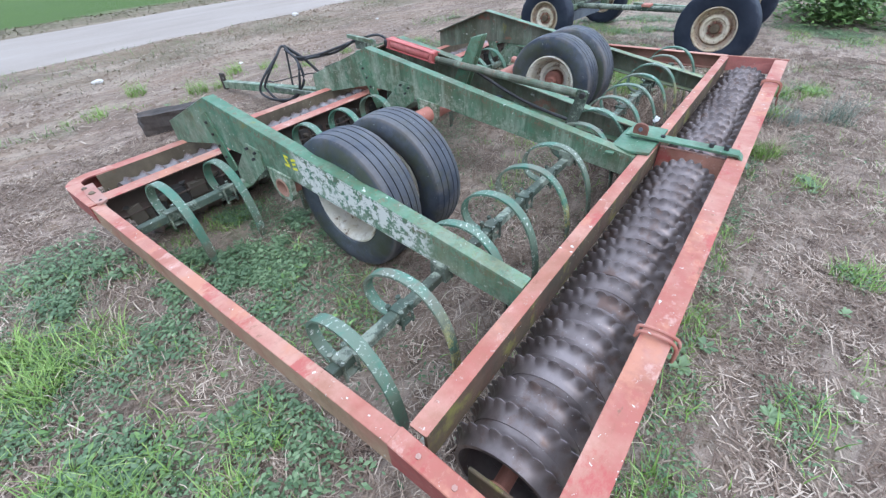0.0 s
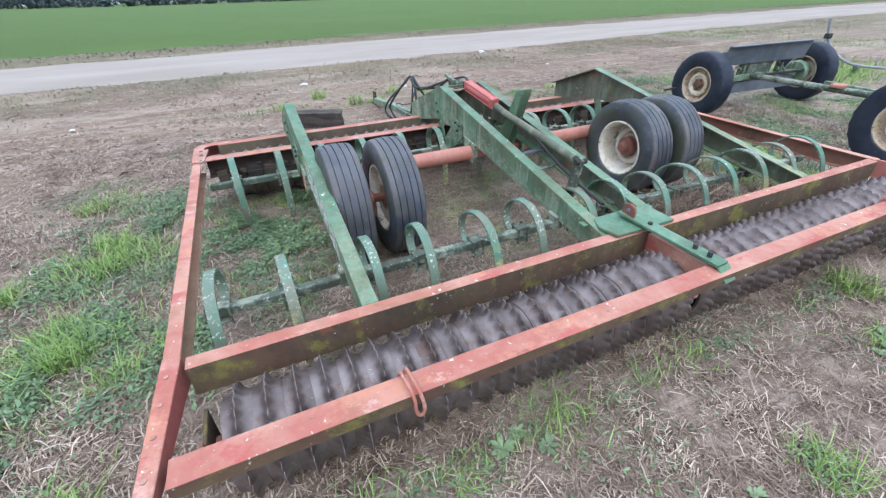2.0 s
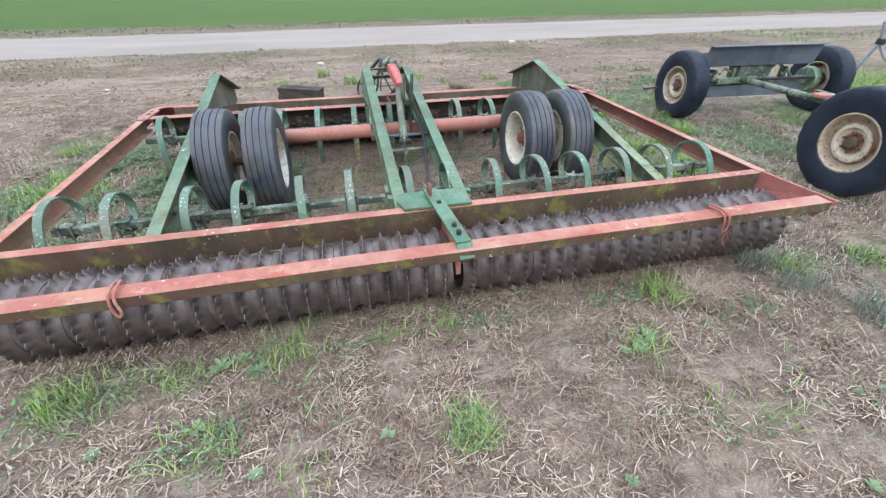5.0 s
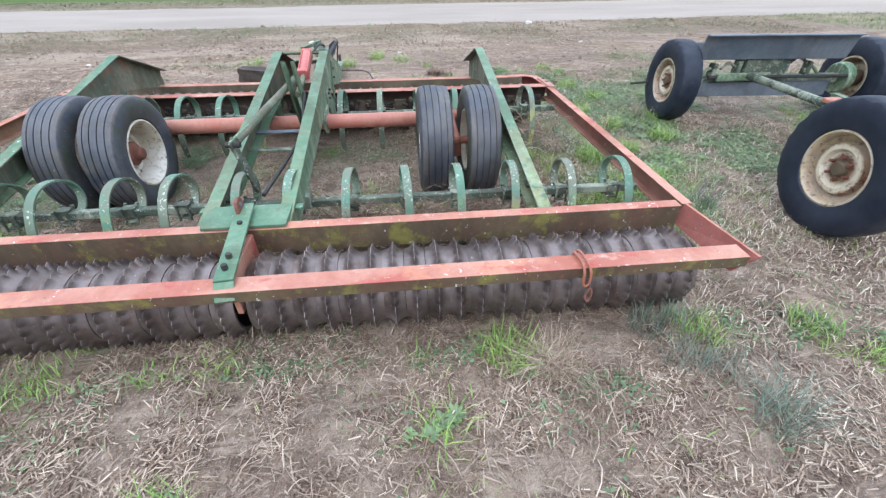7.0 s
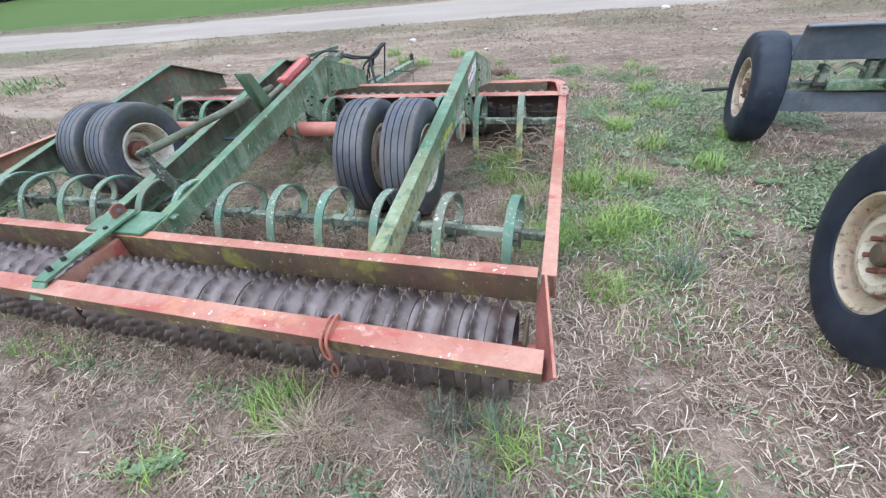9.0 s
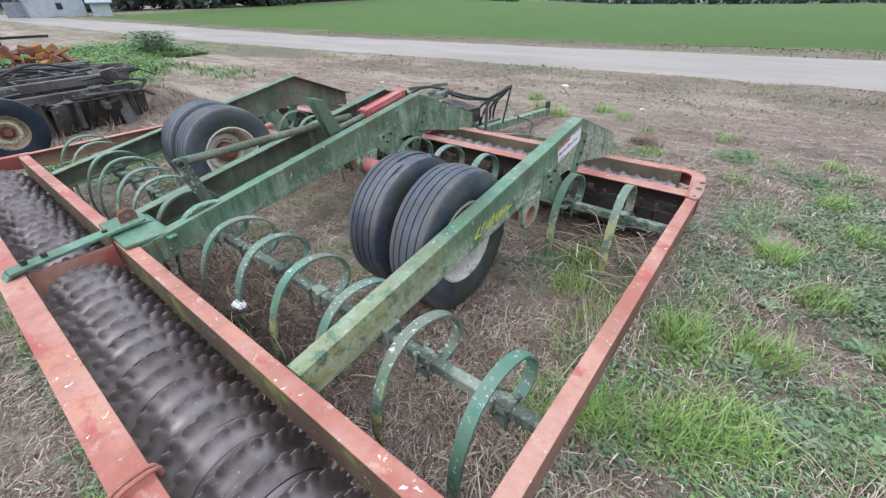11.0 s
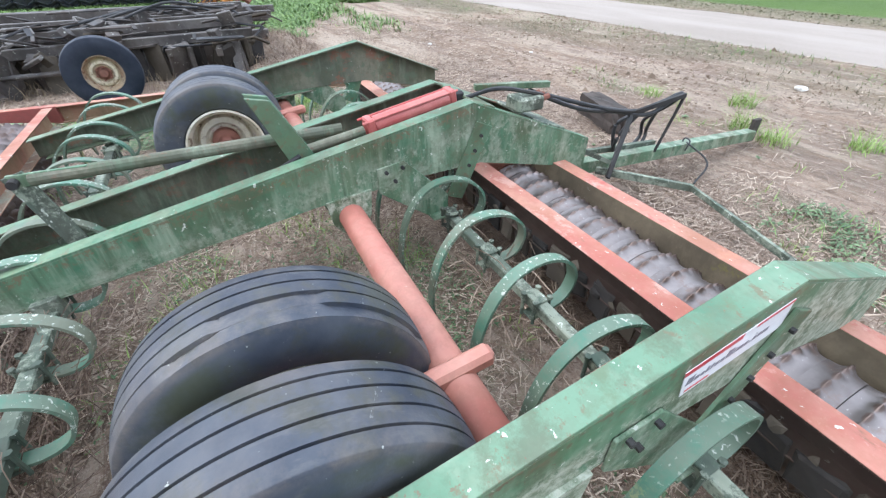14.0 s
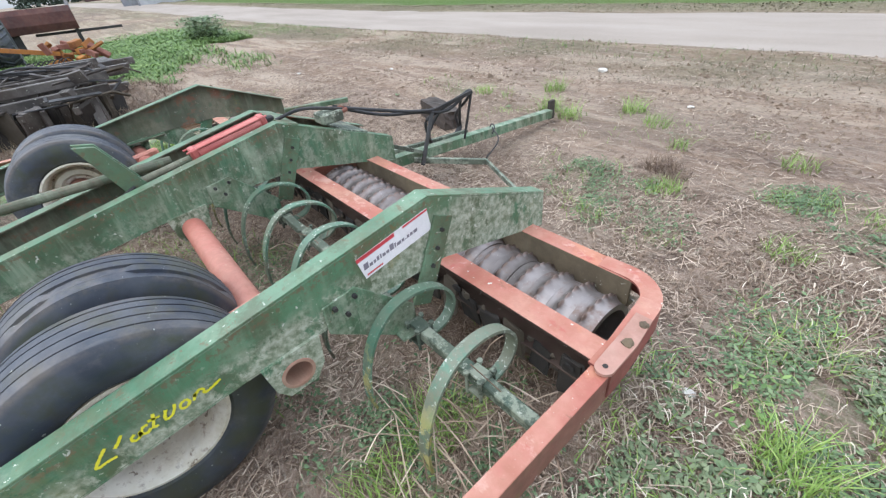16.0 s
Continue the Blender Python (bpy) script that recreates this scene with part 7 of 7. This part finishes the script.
for k in range(10):
    rosette(q.uniform(-2.0, -0.3), q.uniform(-0.3, 2.6), q.uniform(0.05, 0.08), 16)

# larger soft leaves in patches beside the harrow
for x0, x1, y0, y1, n, lab in ((4.95, 7.0, 0.2, 5.2, 22000, "broad soft green leaves between grass beside the harrow"), (-2.2, 0.7, -0.6, 3.6, 26000, "broad soft green leaves in the weed patch")):
    lx, ly = scatter(n, x0, x1, y0, y1, lambda x, y: np.clip(greenness(x, y) - 0.15, 0, 1) * np.clip(7 * fbm(x, y, 0.5, 111, 3) - 3.6, 0, 1))
    stuff("leafy_weeds", leaf_mesh("leafy_weeds", lx, ly, rng.uniform(0.005, 0.07, len(lx)), 0.017, M["leafy"]), lab, "weeds")

# dull leafy mat beside the front corner
lx, ly = scatter(95000, 4.85, 7.0, 1.7, 4.6, lambda x, y: np.clip(7 * fbm(x, y, 0.5, 131, 3) - 3.0, 0, 1) * (0.35 + 0.8 * vnoise(x, y, 0.08, 132)))
stuff("weed_mat", leaf_mesh("weed_mat", lx, ly, rng.uniform(0.004, 0.045, len(lx)), 0.015, M["weed_dull"]), "dull olive leafy weed mat beside the front corner", "weeds")
# wilted mats of weeds under and beside the left side rail
for x0, x1, y0, y1, n, spots, lab in ((-0.2, 1.5, 1.5, 3.2, 62000, ((0.35, 2.65, 0.5, 0.3), (0.75, 2.35, 0.45, 0.3), (0.35, 2.1, 0.3, 0.25)), "dull green mat of wilted weeds under the harrow"),
                                      (-1.6, 0.0, 0.6, 3.6, 60000, ((-0.35, 2.9, 0.3, 0.5), (-0.55, 2.35, 0.42, 0.4), (-0.75, 1.4, 0.4, 0.35), (-0.2, 1.15, 0.2, 0.25), (-1.1, 1.0, 0.5, 0.4)), "dull green mat of wilted weeds beside the red side rail")):
    lx, ly = scatter(n, x0, x1, y0, y1, lambda x, y: np.max([np.exp(-((x - a) / c) ** 2 - ((y - b) / d) ** 2) for a, b, c, d in spots], axis=0) ** 0.7 * np.clip(9 * fbm(x, y, 0.22, 121, 3) - 4.2, 0, 1))
    stuff("weed_mat", leaf_mesh("weed_mat", lx, ly, rng.uniform(0.004, 0.06, len(lx)), 0.015, M["weed"]), lab, "weeds")

# clods on the tracked soil
def clod_mesh(name, x, y, size):
    n = len(x)
    s = size * rng.lognormal(0, 0.5, n)
    a = rng.uniform(0, 2 * np.pi, n)
    z = land(x, y) - 0.15 * s
    P = []
    for k in range(3):
        ang = a + 2.094 * k + rng.uniform(-0.5, 0.5, n)
        P.append(np.stack([x + s * np.cos(ang), y + s * np.sin(ang), z + rng.uniform(0, 0.25, n) * s], -1))
    P.append(np.stack([x + rng.uniform(-0.3, 0.3, n) * s, y + rng.uniform(-0.3, 0.3, n) * s, z + s * rng.uniform(0.45, 0.95, n)], -1))
    V = np.stack(P, 1).reshape(-1, 3)
    b = np.arange(n)[:, None] * 4
    F = np.concatenate([b + np.array([[0, 1, 3]]), b + np.array([[1, 2, 3]]), b + np.array([[2, 0, 3]])], 1).reshape(-1)
    return raw_mesh(name, V, F, 3, M["clod"])


cx_, cy_ = scatter(48000, -7, 13, 3.8, 10.6, lambda x, y: np.clip(2.6 * fbm(x, y, 0.9, 87) - 1.0, 0.02, 1) * (y < road_mid(x) - 2.2))
stuff("soil_clods", clod_mesh("soil_clods", cx_, cy_, 0.015), "loose brown soil clods on the tracked ground", "soil")
cx_, cy_ = scatter(60000, -2.6, 7, -3, 4.5, lambda x, y: np.clip(2.2 * fbm(x, y, 0.5, 88) - 0.9, 0.02, 1))
stuff("soil_clods", clod_mesh("soil_clods", cx_, cy_, 0.008), "small brown soil crumbs among straw", "soil")

# dry stems tangled in the tines
for cx, cy, n, nm in ((3.15, 2.75, 34, 0.42), (3.10, 0.80, 520, 0.24), (2.80, 0.88, 320, 0.22), (3.42, 0.86, 330, 0.22), (3.75, 0.85, 150, 0.2), (4.5, 2.3, 26, 0.3), (4.55, 2.55, 40, 0.3)):
    bm, thick = bmesh.new(), 0.0016 if cy < 1.5 else 0.0026
    for k in range(n):
        a = Vector((cx + q.uniform(-0.25, 0.25), cy + q.uniform(-0.18, 0.18), q.uniform(0.02, 0.28)))
        t, L = q.uniform(0, 6.28), nm * q.uniform(0.4, 1.3)
        b = a + Vector((math.cos(t) * L, math.sin(t) * L * 0.6, q.uniform(-0.06, 0.16)))
        b.z = max(b.z, 0.02)
        mid = (a + b) / 2 + Vector((0, 0, q.uniform(0.0, 0.06)))
        pipe(bm, [a, mid, b], thick, 3, 2)
    tagged(part("dry_stems", bm, M["dead"] if cy < 1.5 else M["stem"]), "tangle of dry brown stems caught under the tines", "dry stems", kind="stuff")

gx_, gy_ = scatter(8000, -5.2, -0.9, 1.9, 3.8, lambda x, y: np.clip(9 * (land(x, y) - 0.05), 0, 1) * (0.3 + 0.7 * vnoise(x, y, 0.3, 102)))
stuff("dead_grass", blade_mesh("dead_grass", gx_, gy_, 0.13, 0.007, 1.6, M["dead"]), "matted brown dead grass on a soil mound beside the wreck", "grass")

# dead sticks lying in front of the right corner
for x, y, L, a in ((5.6, 3.1, 0.7, -0.9), (5.9, 3.9, 0.5, 0.4), (6.1, 2.2, 0.4, 2.0), (5.3, 4.6, 0.6, 0.1), (5.95, 1.1, 0.35, 1.1)):
    p = [(x + f * L * math.cos(a), y + f * L * math.sin(a) + 0.03 * math.sin(5 * f), float(land(x, y)) + 0.014) for f in (0, 0.3, 0.6, 1.0)]
    tagged(part("dead_stick", one_pipe(p, 0.006, 6), M["twig"]), "thin dead stick lying on the straw", "stick", "dead sticks")


# ---- distance: trees, sheds, poles ----
def crown_quads(cx, cy, cz, rx, rz, n, size, r):
    """Leaf clumps filling an uneven crown of several lobes."""
    lobes = [(r.uniform(-0.5, 0.5) * rx, r.uniform(-0.5, 0.5) * rx, r.uniform(-0.45, 0.55) * rz, r.uniform(0.35, 0.62)) for _ in range(9)]
    li = r.integers(0, 9, n)
    lob = np.array(lobes)[li]
    d = r.normal(size=(n, 3))
    d /= np.linalg.norm(d, axis=1)[:, None]
    rad = (0.55 + 0.5 * r.uniform(0, 1, n)) * lob[:, 3]
    c = np.stack([cx + lob[:, 0] + d[:, 0] * rad * rx, cy + lob[:, 1] + d[:, 1] * rad * rx, cz + lob[:, 2] + d[:, 2] * rad * rz], -1)
    u, v = r.normal(size=(n, 3)), r.normal(size=(n, 3))
    u /= np.linalg.norm(u, axis=1)[:, None]
    v /= np.linalg.norm(v, axis=1)[:, None]
    s = size * r.uniform(0.5, 1.3, n)[:, None]
    return np.stack([c - u * s, c - v * s * 0.7, c + u * s, c + v * s * 0.7], 1).reshape(-1, 3)


tr = np.random.default_rng(9)


def tree(x, y, h, rx, n, size, label):
    z = float(land(x, y))
    t = thing("tree", (x, y, z), label, "tree", "trees by the field")
    bm = bmesh.new()
    rod(bm, (x, y, z - 0.1), (x + tr.uniform(-0.3, 0.3), y, z + h * 0.55), 0.02 * h + 0.05, 8, 0.012 * h)
    for k in range(6):
        a, z0 = tr.uniform(0, 6.28), z + h * tr.uniform(0.25, 0.55)
        rod(bm, (x, y, z0), (x + math.cos(a) * rx * 0.7, y + math.sin(a) * rx * 0.7, z0 + h * tr.uniform(0.12, 0.3)), 0.009 * h, 6, 0.003 * h)
    part("trunk", bm, M["bark"], t)
    V = crown_quads(x, y, z + h * 0.60, rx, h * 0.46, n, size, tr)
    under(new("crown", raw_mesh("crown", V, np.arange(len(V)), 4, M["leaf"])), t)
    return t


# tall trees at the west edge of the field
for az, d, h in ((158, 74, 14), (154, 80, 15), (151, 78, 17), (148, 82, 16), (147, 86, 14), (142, 90, 7), (139.5, 92, 9), (137, 98, 7), (134, 104, 6), (131, 112, 7), (163, 78, 8), (166, 84, 7), (128, 118, 6), (170, 120, 5), (174, 130, 4.5), (172, 110, 4), (182.0, 57, 9), (183.4, 62, 10), (185.5, 56, 10), (190, 48, 10), (193, 54, 11)):
    tree(4.5 + d * math.cos(radians(az)), 1 + d * math.sin(radians(az)), h, h * 0.42, int(3700 * max(1, 80 / d)), 0.43 * min(1, d / 80), "tall dark green tree with an open crown at the field edge")
# hedge and far woods
parts_v = []
for az in np.arange(120, 172, 0.8):
    d = 78 + 50 * max(0, (150 - az) / 30) + tr.uniform(-4, 4)
    x, y = 4.5 + d * math.cos(radians(az)), 1 + d * math.sin(radians(az))
    low = not 146 < az < 161
    parts_v.append(crown_quads(x, y, float(land(x, y)) + (1.0 if low else 2.6), 2.8 if low else 3.2, 1.5 if low else 3.8, 300 if low else 560, 0.34 if low else 0.44, tr))
for az in np.arange(160, 180, 0.9):
    x, y = 4.5 + 135 * math.cos(radians(az)), 1 + 135 * math.sin(radians(az))
    parts_v.append(crown_quads(x, y, float(land(x, y)) + 1.5 + tr.uniform(-0.4, 0.9), 3.4, 2.4, 260, 0.5, tr))
V = np.concatenate(parts_v)
stuff("hedge", raw_mesh("hedge", V, np.arange(len(V)), 4, M["leaf"]), "dark overgrown hedge at the edge of the field", "hedge")
parts_v = []
for az in np.arange(14, 126, 1.15):
    for row in range(2):
        d = 222 + 16 * row + tr.uniform(-5, 5)
        a = az + tr.uniform(-0.5, 0.5) + 0.5 * row
        x, y = 2 + d * math.cos(radians(a)), d * math.sin(radians(a))
        h = (5.6 if az < 62 else 6.5) + (4.6 if az < 62 else 6.5) * float(vnoise(a, 0, 5, 91)) + tr.uniform(-2.0, 2.0) + (4.0 if 104 < az < 116 else 0) - (3.0 if az >= 116 else 0)
        if 72.2 < a < 75.2 or 66.5 < a < 69.5:
            h *= 0.3
        parts_v.append(crown_quads(x, y, float(land(x, y)) + h * 0.60, h * 0.32, h * 0.42, 500, 0.56, tr))
        parts_v.append(crown_quads(x, y, float(land(x, y)) + 2.0, 5.0, 3.0, 160, 0.72, tr))
V = np.concatenate(parts_v)
stuff("far_woods", raw_mesh("far_woods", V, np.arange(len(V)), 4, M["leaf_far"]), "line of green woods beyond the field, hazed blue in the leaf colour", "woods")


def shed(az, d, w, depth, h, roof_h, wall_m, roof_m, name, label, turn=0.0, windows=0, origin=(4.5, 1)):
    """A gabled shed: walls, two roof slopes, door and windows; its long side faces the camera's side."""
    x, y = origin[0] + d * math.cos(radians(az)), origin[1] + d * math.sin(radians(az))
    z = float(land(x, y))
    t = thing(name, (x, y, z), label, "building")
    m = pose(x, y, z, 0, 0, az - 90 + turn)
    bm = bmesh.new()
    prism(bm, [(-depth / 2, -0.3), (depth / 2, -0.3), (depth / 2, h), (0, h + roof_h), (-depth / 2, h)], -w / 2, w / 2, "x")
    bmesh.ops.transform(bm, matrix=m, verts=bm.verts[:])
    wall = part("wall", bm, wall_m, t)
    for s in (-1, 1):
        bm = bmesh.new()
        prism(bm, [(0, h + roof_h + 0.04), (s * (depth / 2 + 0.3), h - 0.3 * roof_h / depth * 2 + 0.04), (s * (depth / 2 + 0.3), h + 0.12 - 0.3 * roof_h / depth * 2), (0, h + roof_h + 0.14)], -w / 2 - 0.3, w / 2 + 0.3, "x")
        bmesh.ops.transform(bm, matrix=m, verts=bm.verts[:])
        part("roof", bm, roof_m, t)
    for k in range(windows):
        bm = bmesh.new()
        box(bm, (-w / 2 + w * (k + 0.7) / (windows + 0.4), -depth / 2 - 0.02, h * 0.55), (0.9, 0.06, 1.0))
        bmesh.ops.transform(bm, matrix=m, verts=bm.verts[:])
        part("window", bm, M["pane"], t)
    return t


g = shed(168.6, 66, 5.0, 4.9, 1.75, 0.9, M["white"], M["roof"], "gabled_shed", "pale gabled metal shed beside the road", 90)
mz = pose(*g.location, 0, 0, 168.6 - 90)
for nm, c, s in (("window", (0.3, -2.53, 0.95), (0.5, 0.08, 0.6)), ("lean_to", (-3.3, 0.5, 0.7), (1.7, 3.0, 1.4))):
    bm = one_box(c, s, None, 0.01)
    bmesh.ops.transform(bm, matrix=mz, verts=bm.verts[:])
    part(nm, bm, M["pane"] if nm == "window" else M["roof"], g)
shed(165.2, 62, 1.7, 1.7, 1.2, 0.2, M["white"], M["roof"], "small_shed", "small white shed standing on grass")
shed(37.3, 190, 12, 7, 1.7, 1.2, M["barn"], M["roof"], "open_barn", "reddish open-sided barn with a pale roof, inside shade as wall colour", 0, 3)
shed(35.3, 190, 3, 4, 1.8, 0.5, M["siding"], M["siding"], "small_shed", "small white shed beside the barn")
shed(42.6, 190, 6.5, 6, 1.5, 1.2, M["siding"], M["siding"], "white_barn", "white gabled barn by the woods")
shed(46.2, 195, 9, 6, 1.8, 1.7, M["roof"], M["roof"], "grey_house", "grey house below trees", 0, 3)
shed(51.4, 195, 7, 5, 2.0, 1.7, M["siding"], M["roof"], "farmhouse", "white farmhouse with a grey roof", 0, 3)
shed(54.3, 190, 9, 4, 1.3, 0.6, M["siding"], M["siding"], "long_shed", "long low white shed", 0, 2)
shed(173, 125, 11, 6, 1.7, 0.5, M["barn"], M["white"], "long_shed", "long low pale shed far along the road")
for az, d, h, tilt in ((170.8, 62, 9, 4), (172.2, 110, 9, -1), (176.5, 46, 9, -7)):
    x, y = 4.5 + d * math.cos(radians(az)), 1 + d * math.sin(radians(az))
    z = float(land(x, y))
    pl = thing("utility_pole", (x, y, z), "leaning grey wooden utility pole by the road", "utility pole", "utility poles")
    part("pole", one_rod((x, y, z - 0.3), (x + 0.2, y - h * math.tan(radians(tilt)), z + h), 0.12, 10), M["siding"], pl)
    part("crossarm", one_box((x + 0.2, y - h * 0.93 * math.tan(radians(tilt)), z + h * 0.93), (0.12, 1.9, 0.12)), M["siding"], pl)
